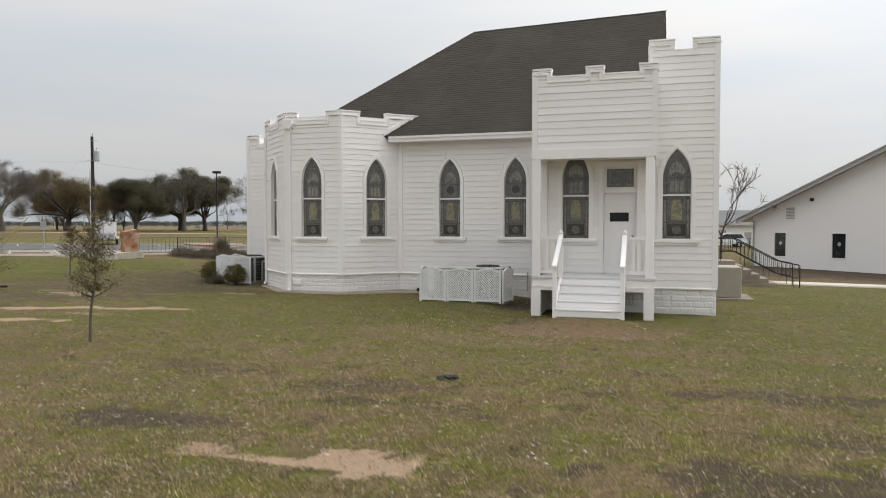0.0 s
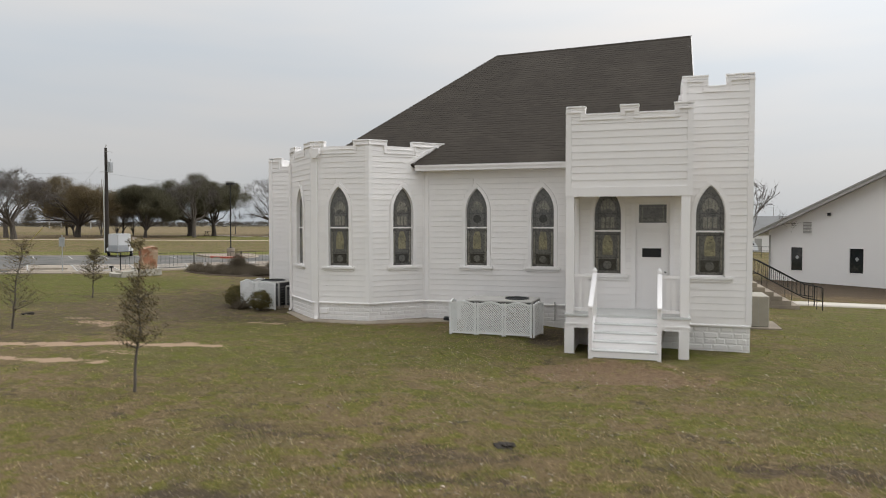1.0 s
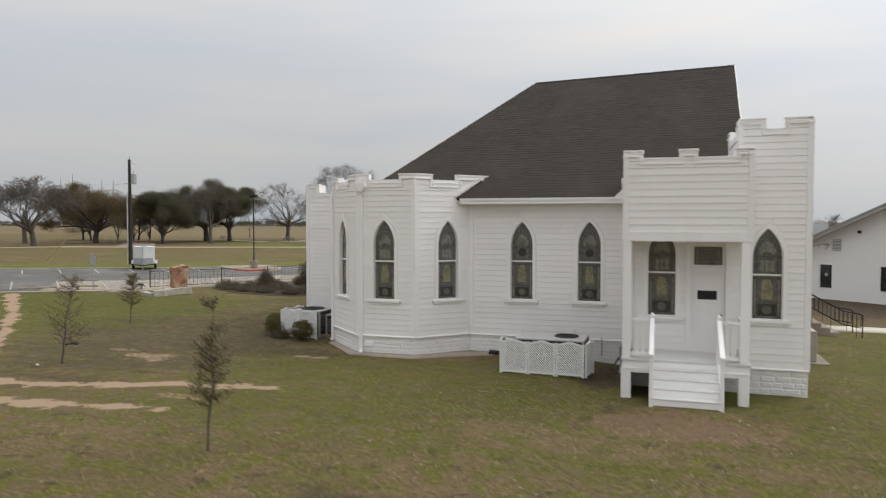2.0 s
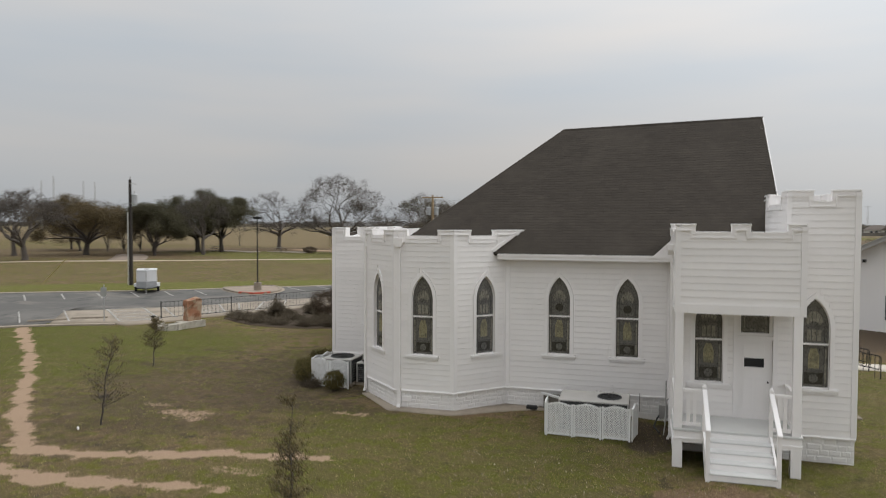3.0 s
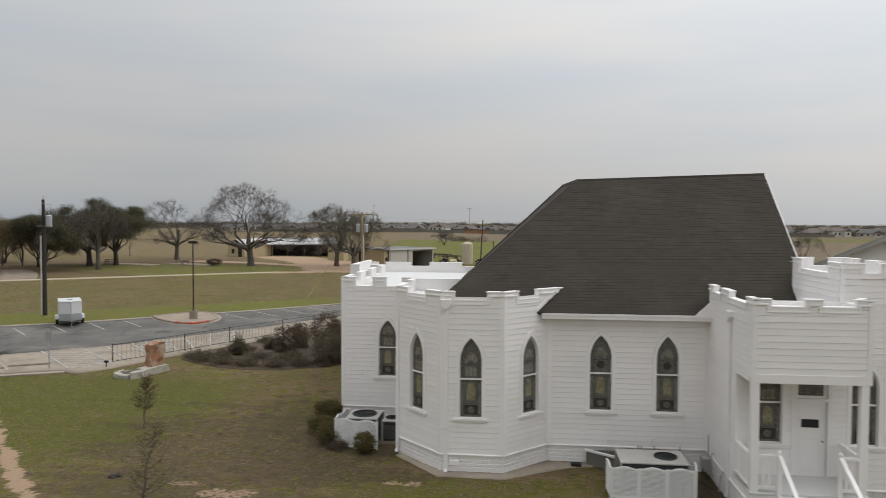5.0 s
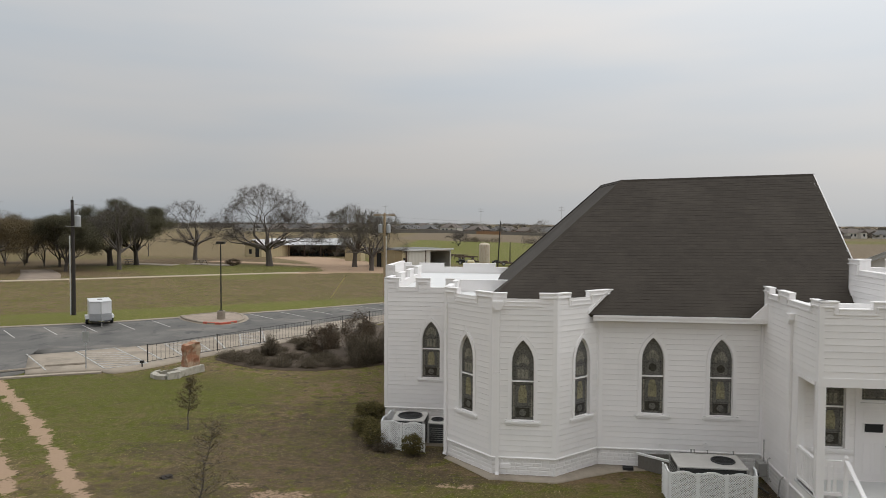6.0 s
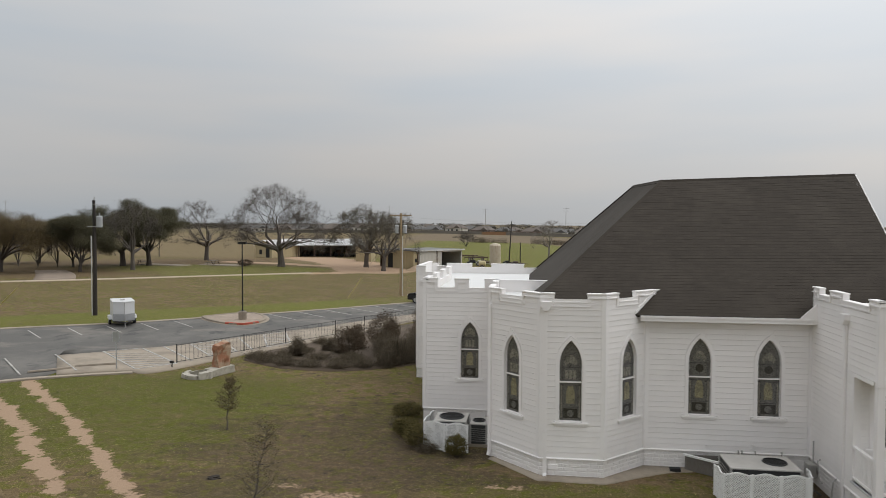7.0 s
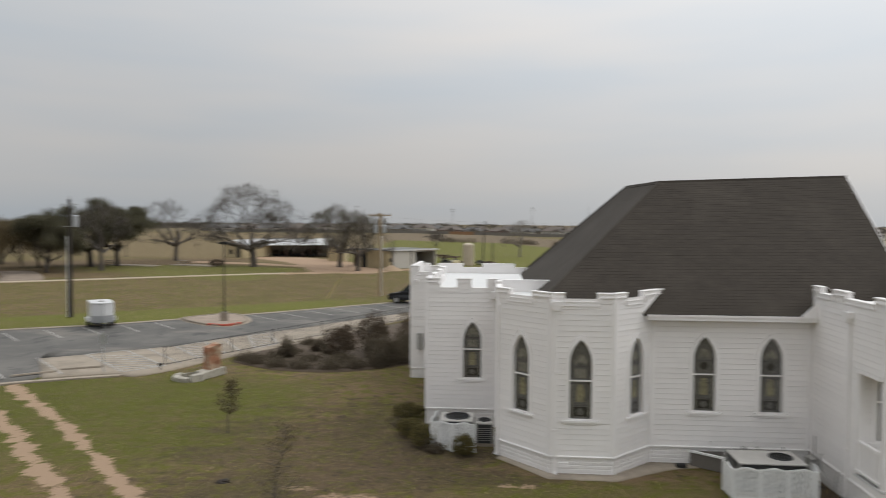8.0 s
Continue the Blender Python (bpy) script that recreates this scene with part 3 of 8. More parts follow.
part("deck", bevel(bm, 0.006), STEP_PAINT, church, "white painted porch deck")
bm = bmesh.new()
box(bm, -2.81, 0.075, 17.27, 17.32, 0.52, 0.80)
box(bm, -2.83, 0.09, 17.25, 17.27, 0.60, 0.64)
box(bm, -2.81, -2.76, 17.32, 18.68, 0.52, 0.80)
box(bm, 0.025, 0.075, 17.32, 18.68, 0.52, 0.80)
part("deck_rim", bm, TRIM, church)
# closed risers and treads
for k in range(5):
    y1 = 17.24 - k * 0.285
    if k < 4:
        bm = bmesh.new()
        box(bm, -2.10, -0.62, y1 - 0.315, y1 + 0.012, 0.655 - k * 0.165, 0.69 - k * 0.165)
        part("tread", bevel(bm, 0.006), STEP_PAINT, church)
    bm = bmesh.new()
    box(bm, -2.08, -0.64, y1 - 0.02, y1, 0.69 - k * 0.165, 0.82 - k * 0.165 + (0.0 if k else -0.02))
    part("riser", bm, TRIM, church)
for sx in (-2.11, -0.61):
    bm = bmesh.new()
    prism(bm, [(sx - 0.025, 17.25, 0.84), (sx - 0.025, 17.25, 0.36), (sx - 0.025, 16.55, -0.1), (sx - 0.025, 16.07, -0.1), (sx - 0.025, 16.07, 0.22)], (0.05, 0, 0))
    part("stringer", bm, TRIM, church)
    bm = bmesh.new()
    box(bm, sx - 0.046, sx + 0.046, 16.075, 16.165, -0.1, 1.17)
    part("newel_post", bm, TRIM, church)
    bm = bmesh.new()
    box(bm, sx - 0.045, sx + 0.045, 17.22, 17.31, 0.80, 1.92)
    lathe(bm, [(0.058, 0.0), (0.05, 0.03), (0.012, 0.08)], 8, (sx, 17.265, 1.92))
    part("newel_post", bm, TRIM, church)
    bm = bmesh.new()
    prism(bm, [(sx - 0.055, 16.03, 1.20), (sx - 0.055, 17.24, 1.88), (sx - 0.055, 17.24, 1.82), (sx - 0.055, 16.03, 1.14)], (0.11, 0, 0))
    part("handrail", bevel(bm, 0.01), TRIM, church)


def balusters(x0, x1, y0, y1):
    n = max(2, int(math.hypot(x1 - x0, y1 - y0) / 0.115))
    wx, wy = (0.045, 0.03) if abs(x1 - x0) < abs(y1 - y0) else (0.0, 0.045)
    for z in (0.93, 1.76):
        bm = bmesh.new()
        box(bm, min(x0, x1) - wx, max(x0, x1) + wx, min(y0, y1) - wy, max(y0, y1) + wy, z, z + 0.07)
        part("porch_rail", bm, TRIM, church)
    for k in range(1, n):
        x, y = x0 + (x1 - x0) * k / n, y0 + (y1 - y0) * k / n
        bm = bmesh.new()
        box(bm, x - (0.040 if wx == 0 else 0.018), x + (0.040 if wx == 0 else 0.018), y - (0.012 if wx == 0 else 0.040), y + (0.012 if wx == 0 else 0.040), 0.99, 1.775)
        part("baluster", bm, TRIM, church)


balusters(-2.62, -2.18, 17.37, 17.37)
balusters(-0.55, -0.15, 17.37, 17.37)
balusters(-2.78, -2.78, 17.50, 18.60)
balusters(-0.045, -0.045, 17.50, 18.62)
# the door with its small window and transom
u0, u1, zb, zt = door_sq
bm = bmesh.new()
F_DOOR.box(bm, u0 + 0.003, u1 - 0.003, -0.09, -0.045, 0.862, 2.90)
door = part("door", bm, TRIM, church, "white wooden door with a small dark window")
bm = bmesh.new()
F_DOOR.box(bm, 1.72, 2.27, -0.046, -0.030, 2.17, 2.47)
part("window_frame", bm, TRIM, door)
bm = bmesh.new()
F_DOOR.box(bm, 1.76, 2.23, -0.031, -0.026, 2.205, 2.435)
part("pane", bm, DARK, door)
for a, b, p, q in ((1.74, 1.96, 1.05, 1.90), (2.03, 2.25, 1.05, 1.90), (1.74, 2.25, 2.56, 2.82)):
    bm = bmesh.new()
    for s in ((a + 0.02, b - 0.02, p, p + 0.02), (a + 0.02, b - 0.02, q - 0.02, q), (a, a + 0.02, p, q), (b - 0.02, b, p, q)):
        F_DOOR.box(bm, s[0], s[1], -0.046, -0.036, s[2], s[3])
    part("panel_moulding", bm, TRIM, door)
bm = bmesh.new()
tube(bm, [F_DOOR.at(2.33, -0.05, 1.82), F_DOOR.at(2.33, 0.0, 1.82)], 0.022, 10)
part("door_knob", bm, LEAD, door, "small dark door knob")
bm = bmesh.new()
for a, b, p, q in ((u0 - 0.11, u0, 0.87, zt + 0.12), (u1, u1 + 0.11, 0.87, zt + 0.12), (u0, u1, zt, zt + 0.12), (u0, u1, 2.94, 3.02)):
    F_DOOR.box(bm, a, b, -0.02, 0.045, p, q)
part("door_casing", bm, TRIM, church)
bm = bmesh.new()
F_DOOR.box(bm, u0, u1, -0.10, -0.085, 2.90, zt)
F_DOOR.box(bm, u0 + 0.0, u1, -0.09, -0.03, 2.90, 2.94)
tr = part("transom", bm, TRIM, church, "leaded glass transom over the door")
bm = bmesh.new()
F_DOOR.box(bm, u0 + 0.07, u1 - 0.08, -0.085, -0.078, 3.09, 3.56)
part("pane", bm, GLASS, tr)
bm = bmesh.new()
for a, b, p, q in ((u0, u1, 3.02, 3.09), (u0, u1, 3.56, zt), (u0, u0 + 0.07, 3.09, 3.56), (u1 - 0.08, u1, 3.09, 3.56)):
    F_DOOR.box(bm, a, b, -0.085, -0.03, p, q)
part("frame", bm, TRIM, tr)
for u in (u0 + 0.15, u1 - 0.16):
    bm = bmesh.new()
    F_DOOR.box(bm, u - 0.01, u + 0.01, -0.078, -0.070, 3.09, 3.56)
    part("border_pane", bm, GLASS_PALE, tr)
for z in (3.16, 3.49):
    bm = bmesh.new()
    F_DOOR.box(bm, u0 + 0.07, u1 - 0.08, -0.078, -0.071, z - 0.01, z + 0.01)
    part("border_pane", bm, GLASS_PALE, tr)

# corner boards
for x, y, z0, z1, turn in ((-11.25, 20.22, 0.5, PAR - 0.03, radians(-22.5)), (-9.28, 20.22, 0.5, PAR - 0.03, radians(22.5))):
    for s in (-1, 1):
        f3 = (F_BAY_L, F_BAY_F) if x < -10 else (F_BAY_F, F_BAY_R)
        bm = bmesh.new()
        ff = f3[0] if s < 0 else f3[1]
        a = (ff.length - 0.11, ff.length + 0.012) if s < 0 else (-0.012, 0.11)
        ff.box(bm, a[0], a[1], 0.0, 0.034, 0.60, PAR - 0.04)
        part("corner_board", bm, TRIM, church)
for ff, a, b, z0, z1 in ((F_BAY_L, -0.01, 0.11, 0.60, PAR - 0.04), (F_WING, -0.034, 0.10, 0.73, 5.67), (F_WING, F_WING.length - 0.10, F_WING.length, 0.73, 5.67), (F_ANNEX, -0.03, 0.10, 0.65, 5.67),
                         (F_MAIN, -0.02, 0.10, 0.60, 4.70), (F_MAIN, F_MAIN.length - 0.08, F_MAIN.length, 0.60, 4.70), (F_BAY_R, 2.0 - 0.10, 2.0, 0.60, 4.70),
                         (PW, 0.0, 0.06, 0.6, 4.9), (PW, 4.20, 4.30, 3.72, P_HI - 0.04), (F_PORCH, -0.034, 0.10, 3.72, P_HI - 0.04), (F_PORCH, 2.78, 2.914, 3.72, P_HI - 0.04),
                         (PW, side_open[0] - 0.10, side_open[0], 0.86, 3.82), (PW, side_open[0], side_open[1], 3.72, 3.82),
                         (F_DOOR, 4.25, 4.384, 0.55, T_HI - 0.04), (F_DOOR, 2.70, 2.80, 4.9, T_HI - 0.04)):
    bm = bmesh.new()
    ff.box(bm, a, b, 0.0, 0.034, z0, z1)
    part("corner_board", bm, TRIM, church)

# main roof: hipped to the west, gabled to the east
RZ, EZ, RY, EY, RX, GX, WX = 9.66, 4.95, 26.55, 21.22, -6.62, 0.41, -11.85
NORTH_END = (-6.80, 32.92, RZ + 0.14)
ROOF = [[(GX, EY, EZ), (GX, RY, RZ), (RX, RY, RZ), (WX, EY, EZ)],
        [(WX, EY, EZ), (RX, RY, RZ), NORTH_END, (WX, 37.7, EZ)],
        [(WX, 37.7, EZ), NORTH_END, (-1.4, 37.7, EZ)],
        [(-1.4, 37.7, EZ), NORTH_END, (RX, RY, RZ), (-1.4, 31.9, EZ)],
        [(-1.4, 31.9, EZ), (RX, RY, RZ), (GX, RY, RZ), (GX, 31.9, EZ)]]


def settle(p):
    """The old ridge has settled a little towards the hip."""
    p = Vector(p)
    k = min(max((p.z - EZ) / (RZ - EZ), 0), 1)
    t = min(max((p.x - RX) / (GX - RX), 0), 1)
    return p + Vector((0, 0, k * (-0.14 + 0.21 * t)))


roof = None
for poly in ROOF:
    bm = bmesh.new()
    a, b, c = (Vector(p) for p in poly[:3])
    n = (b - a).cross(c - a).normalized()
    n = n if n.z > 0 else -n
    low = [Vector(p) - Vector((0, 0, 0.14 * (p[2] - EZ) / (RZ - EZ))) for p in poly]
    prism(bm, [p - n * 0.11 for p in low], n * 0.085)
    if roof is None:
        roof = part("roof", bm, SHINGLE, church, "dark grey-brown asphalt shingle roof")
    else:
        part("roof_slope", bm, SHINGLE, roof)
bm = bmesh.new()
prism(bm, [(GX, 21.3, 4.7), (GX, 26.55, 9.5), (GX, 31.8, 4.7)], (-0.12, 0, 0))
part("gable_wall", bm, WHITE, church)
# eave fascia and rake board
bm = bmesh.new()
box(bm, -8.10, -2.80, EY - 0.03, EY + 0.0, EZ - 0.19, EZ - 0.02)
box(bm, -8.10, -2.80, EY - 0.055, EY - 0.03, EZ - 0.08, EZ - 0.01)
box(bm, -7.95, -2.80, EY, 21.60, EZ - 0.19, EZ - 0.165)
part("eave_fascia", bm, TRIM, church)
bm = bmesh.new()
prism(bm, [(GX, EY - 0.02, EZ - 0.2), (GX, EY - 0.02, EZ + 0.02), (GX, RY, RZ + 0.08), (GX, RY, RZ - 0.13)], (0.03, 0, 0))
part("rake_board", bm, TRIM, church)

bm = bmesh.new()
sl = (RZ - EZ) / (RY - EY)
ua = (EY - F_BAY_R.o.y) / F_BAY_R.u.y
ub = min(F_BAY_R.length, ua + (PAR - EZ - 0.14) / sl / F_BAY_R.u.y)
prism(bm, [F_BAY_R.at(u, 0.02, EZ + sl * (F_BAY_R.at(u, 0, 0).y - EY) + dz) for u, dz in ((ua, 0.02), (ub, 0.02), (ub, 0.12), (ua, 0.12))], F_BAY_R.n * 0.03)
part("flashing_board", bm, TRIM, church)
bm = bmesh.new()
prism(bm, [(-3.32, EY - 0.03, EZ - 0.02), (-2.80, EY - 0.03, EZ - 0.02), (-2.80, EY - 0.03, EZ + 0.48)], (0, 0.06, 0))
part("flashing_board", bm, TRIM, church)


def row_span(outline, v):
    """Where a level line crosses a slope's outline."""
    hits = [x0 + (v - y0) * (x1 - x0) / (y1 - y0) for (x0, y0), (x1, y1) in zip(outline, outline[1:] + outline[:1]) if (y0 > v) != (y1 > v)]
    return (min(hits), max(hits)) if len(hits) > 1 else (0.0, 0.0)


def shingles(poly, along, keep_objects=0):
    """Overlapping tabs in courses up a slope; those of the lowest courses are parts, the rest one mesh."""
    a, b, c = (Vector(p) for p in poly[:3])
    n = (b - a).cross(c - a).normalized()
    n = n if n.z > 0 else -n
    u = Vector(along).normalized()
    v = n.cross(u)
    v = v if v.z > 0 else -v
    o = Vector(poly[0])
    flat = [((Vector(p) - o).dot(u), (Vector(p) - o).dot(v)) for p in poly]
    us, vs = [p[0] for p in flat], [p[1] for p in flat]
    rnd = random.Random(len(poly) * 31 + int(poly[0][0] * 10))
    verts, faces, made = [], [], 0
    course, wide = 0.140, 0.31
    rows = int((max(vs) - min(vs)) / course) + 1
    for r in range(rows):
        w0 = min(vs) + r * course
        s = min(us) - (r % 3) * wide / 3
        while s < max(us):
            w = wide * rnd.choice((0.7, 1.0, 1.0, 1.25))
            lo, hi = row_span(flat, w0 + course * 0.9)
            e0, e1 = max(s + 0.004, lo), min(s + w - 0.004, hi)
            if e1 - e0 > 0.03:
                lift = 0.005 + rnd.uniform(0, 0.003)
                ps = [o + u * e0 + v * w0 + n * lift, o + u * e1 + v * w0 + n * lift, o + u * e1 + v * (w0 + course * 1.04) + n * 0.003, o + u * e0 + v * (w0 + course * 1.04) + n * 0.003,
                      o + u * e0 + v * w0 - n * 0.004, o + u * e1 + v * w0 - n * 0.004]
                ps = [settle(p) for p in ps]
                if made < keep_objects:
                    bm = bmesh.new()
                    q = [bm.verts.new(p) for p in ps]
                    bm.faces.new(q[:4])
                    bm.faces.new((q[0], q[4], q[5], q[1]))
                    part("shingle", bm, SHINGLE, roof)
                    made += 1
                else:
                    k = len(verts)
                    verts += [tuple(p) for p in ps]
                    faces += [(k, k + 1, k + 2, k + 3), (k, k + 4, k + 5, k + 1)]
            s += w
    rest = soup("shingles", verts, faces, SHINGLE, roof)
    rest.data.shade_flat()
    tagged(rest, kind="stuff")


shingles(ROOF[0], (1, 0, 0), 300)
shingles(ROOF[1], (0, 1, 0))
bm = bmesh.new()
for a, b in (((RX, RY, RZ), (GX, RY, RZ)), ((RX, RY, RZ), NORTH_END), ((RX, RY, RZ), (WX, EY, EZ)), (NORTH_END, (WX, 37.7, EZ))):
    a, b = settle(a), settle(b)
    k = int((b - a).length / 0.2)
    level = abs(a.z - b.z) < 1
    side = (b - a).cross(Vector((0, 0, 1))).normalized() * (0.16 if level else 0.09)
    for i in range(k):
        p, q = a.lerp(b, i / k), a.lerp(b, (i + 1.15) / k)
        up = Vector((0, 0, 0.035))
        d0, d1 = (8.0, 8.3) if level else (1.3, 1.6)
        v = [bm.verts.new(x) for x in (p + side - up * d0, p + up * 0.9, p - side - up * d0, q - side - up * d1, q + up * 0.7, q + side - up * d1)]
        bm.faces.new((v[0], v[1], v[4], v[5]))
        bm.faces.new((v[1], v[2], v[3], v[4]))
tagged(part("ridge_cap", bm, SHINGLE, roof), kind="stuff")
# ---- the ground: one sheet to the horizon ----
PATH_A = [(-34.9, 28.2), (-32.6, 26.2), (-30.75, 24.7), (-29.2, 23.3), (-27.2, 21.35), (-26.0, 20.15), (-24.6, 18.7), (-23.2, 17.2), (-21.5, 15.6), (-19.0, 13.5), (-16.2, 13.8), (-13.8, 14.7), (-11.4, 14.9)]
PATH_B = [(-36.2, 26.6), (-33.2, 24.6), (-30.5, 22.3), (-28.6, 20.4), (-26.9, 18.75), (-25.1, 16.95), (-23.0, 14.8), (-19.5, 12.2), (-16.9, 11.9), (-14.8, 12.2), (-12.7, 12.55)]


def graded(marks):
    """Grid lines from (start, end, step) stretches."""
    out = []
    for a, b, s in marks:
        out += list(np.linspace(a, b, max(2, int(round((b - a) / s)) + 1))[:-1])
    return np.array(out + [marks[-1][1]])


GX_ = graded([(-2600, -900, 170), (-900, -300, 40), (-300, -120, 9), (-120, -60, 3), (-60, -38, 0.8), (-38, 8, 0.2), (8, 40, 1.0), (40, 120, 6), (120, 500, 30), (500, 2600, 200)])
GY_ = graded([(-400, -60, 40), (-60, -4, 4), (-4, 3, 0.5), (3, 30, 0.2), (30, 56, 0.6), (56, 140, 2.0), (140, 320, 7), (320, 900, 30), (900, 4200, 250)])
XX, YY = np.meshgrid(GX_, GY_)
ZZ = ground_z(XX, YY)
near = sstep(30, 26, YY) * sstep(-34, -30, XX) * sstep(40, 15, XX)
ZZ = ZZ + near * lawn_relief(XX, YY)
nx_, ny_ = len(GX_), len(GY_)
idx = np.arange(nx_ * ny_).reshape(ny_, nx_)
quads = np.stack([idx[:-1, :-1], idx[:-1, 1:], idx[1:, 1:], idx[1:, :-1]], -1).reshape(-1, 4)
X, Y = XX.ravel(), YY.ravel()
wob = 0.22 * fbm(X, Y, 2.3, 1.0) + 0.14 * fbm(X, Y, 6.1, 3.0)
sand = np.maximum(sstep(0.42, 0.12, seg_dist(X, Y, PATH_A) + wob), sstep(0.42, 0.12, seg_dist(X, Y, PATH_B) + wob * 1.2))
# a sandy scrape by the start, pale scraps by the bay and bare earth at the porch steps
blob = lambda cx, cy, rx, ry, n=0.5: sstep(1.15, 0.75, np.hypot((X - cx) / rx, (Y - cy) / ry) + n * (fbm(X, Y, 3.1, cx) + 0.6 * fbm(X, Y, 8.0, cy)))
sand = np.maximum.reduce([sand, 1.0 * blob(-2.52, 5.66, 0.74, 0.36, 0.7), 0.9 * blob(-3.5, 5.62, 0.7, 0.16, 0.8), 0.9 * blob(-3.05, 5.62, 0.45, 0.17, 0.3), 0.5 * blob(-0.9, 5.1, 0.5, 0.2, 0.9), 0.7 * blob(-12.45, 19.05, 0.7, 0.18), 0.6 * blob(-17.0, 17.5, 0.9, 0.5), 0.4 * blob(-0.3, 4.9, 0.8, 0.3), 0.5 * blob(-13.0, 13.6, 1.0, 0.25), 0.55 * blob(-18.6, 18.3, 0.6, 0.3)])
DRIVE = [(-44.5, 93.5), (-39.5, 97.2), (-29, 109), (-20, 119)]
YARD = [(-36, 104), (-40, 114), (-46, 124), (-54, 131)]
sand = np.maximum.reduce([sand, sstep(1.9, 1.1, seg_dist(X, Y, DRIVE) + 0.8 * wob), sstep(8.0, 4.0, seg_dist(X, Y, YARD)), sstep(2.6, 1.4, seg_dist(X, Y, [(-62, 113), (-50, 112), (-44, 110)]))])
earth = np.maximum.reduce([0.95 * blob(-1.4, 14.9, 2.0, 0.95, 0.6), 0.55 * blob(-4.0, 13.2, 2.2, 0.8, 0.7), 0.5 * blob(1.5, 12.6, 2.0, 0.7, 0.7), 0.6 * blob(-9.6, 20.1, 2.6, 0.5, 0.3), 0.8 * blob(-14, 23.8, 1.6, 1.2, 0.3)])
# dark soil; patches by porch wall, condensers and shrubs also carry painted shade
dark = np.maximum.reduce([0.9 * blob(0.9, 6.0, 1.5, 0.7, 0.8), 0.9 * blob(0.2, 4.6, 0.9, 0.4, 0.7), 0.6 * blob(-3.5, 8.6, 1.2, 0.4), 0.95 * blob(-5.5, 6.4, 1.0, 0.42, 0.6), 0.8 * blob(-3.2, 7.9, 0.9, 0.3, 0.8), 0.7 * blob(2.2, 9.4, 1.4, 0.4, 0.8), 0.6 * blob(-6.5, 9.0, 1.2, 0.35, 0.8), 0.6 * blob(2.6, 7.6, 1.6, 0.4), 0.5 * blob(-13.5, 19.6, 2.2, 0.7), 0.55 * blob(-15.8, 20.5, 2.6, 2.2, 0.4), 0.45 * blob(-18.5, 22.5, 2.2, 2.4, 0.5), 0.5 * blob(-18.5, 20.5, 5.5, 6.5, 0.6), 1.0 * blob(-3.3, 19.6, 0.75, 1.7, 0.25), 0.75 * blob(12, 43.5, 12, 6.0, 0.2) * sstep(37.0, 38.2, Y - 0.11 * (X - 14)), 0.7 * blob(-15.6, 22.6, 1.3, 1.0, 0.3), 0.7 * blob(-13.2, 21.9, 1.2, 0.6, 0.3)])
lush = np.maximum.reduce([sstep(5.5, 1.5, np.abs(Y - 27.2 + 0.06 * (X + 25)) + 1.2 * fbm(X, Y, 0.5, 2)) * sstep(-19, -23, X), sstep(8, 3, np.hypot((X + 28) / 1.3, Y - 24)) * 0.9, 0.7 * sstep(10, 4, np.hypot(X - 9, (Y - 25) / 1.4))])
lush = np.maximum(lush, 0.62 * sstep(9.5, 12.5, Y + 2.2 * fbm(X, Y, 0.45, 6.0)) * sstep(21, 19, Y) * sstep(-16, -12, X) * (1 - 0.75 * sstep(3.6, 1.6, np.hypot(X + 1.4, (Y - 14.6) * 1.3))))
lush = np.where(Y > 46, 0.0, lush)
# far land: mown field, tan field, ploughed band, green meadow
far_tan = sstep(112, 124, Y + 0.25 * (X + 60)) * sstep(-42, -50, X + 0.05 * (Y - 120)) * sstep(460, 420, Y)
near_edge, far_edge = 285 - 120 * sstep(-20, 45, X), 452 - 118 * sstep(-20, 60, X)
plough = sstep(near_edge - 5, near_edge + 5, Y + 4 * fbm(X, Y, 0.03, 1)) * sstep(far_edge + 8, far_edge - 8, Y) * sstep(-62, -54, X + 0.1 * (Y - 200))
meadow = sstep(120, 130, Y) * sstep(near_edge + 5, near_edge - 5, Y + 4 * fbm(X, Y, 0.03, 1)) * sstep(-44, -38, X + 0.09 * (Y - 120))
meadow = np.maximum(meadow, 0.7 * sstep(far_edge, far_edge + 10, Y) * sstep(far_edge + 75, far_edge + 60, Y) * sstep(10, 40, X))
plough = np.maximum(plough, 0.6 * sstep(460, 500, Y) + 0.5 * sstep(far_edge + 60, far_edge + 75, Y) * sstep(10, 40, X))
meadow = np.maximum(meadow, 0.95 * sstep(1.0, 0.85, np.abs((Y - 96 + 0.18 * (X + 60)) / 13)) * sstep(-40, -46, X) * sstep(-76, -68, X) * sstep(2, -1, Y - 100 - 0.6 * (X + 70)))
meadow = np.maximum(meadow, 0.95 * sstep(3.0, 1.0, np.abs((Y - 52) - 0.94 * (X + 37.8)) / 1.37 - 1.5) * sstep(-60, -50, X) * sstep(-16, -22, X))
brown = sstep(72, 84, Y + 0.65 * (X + 50)) * sstep(112, 100, Y + 0.65 * (X + 50)) * 0.30
brown = np.maximum(brown, 0.8 * blob(-80, 82, 20, 10, 0.3))
strip = Y - 100 - 0.6 * (X + 70)
brown = np.maximum(brown, 1.0 * blob(12, 43.0, 13, 7.5, 0.15) * sstep(36.6, 37.4, Y - 0.11 * (X - 14)))
brown = np.maximum(brown, 0.85 * sstep(-1, 2, strip) * sstep(24, 16, strip) * sstep(-54, -60, X) * sstep(-150, -130, X))

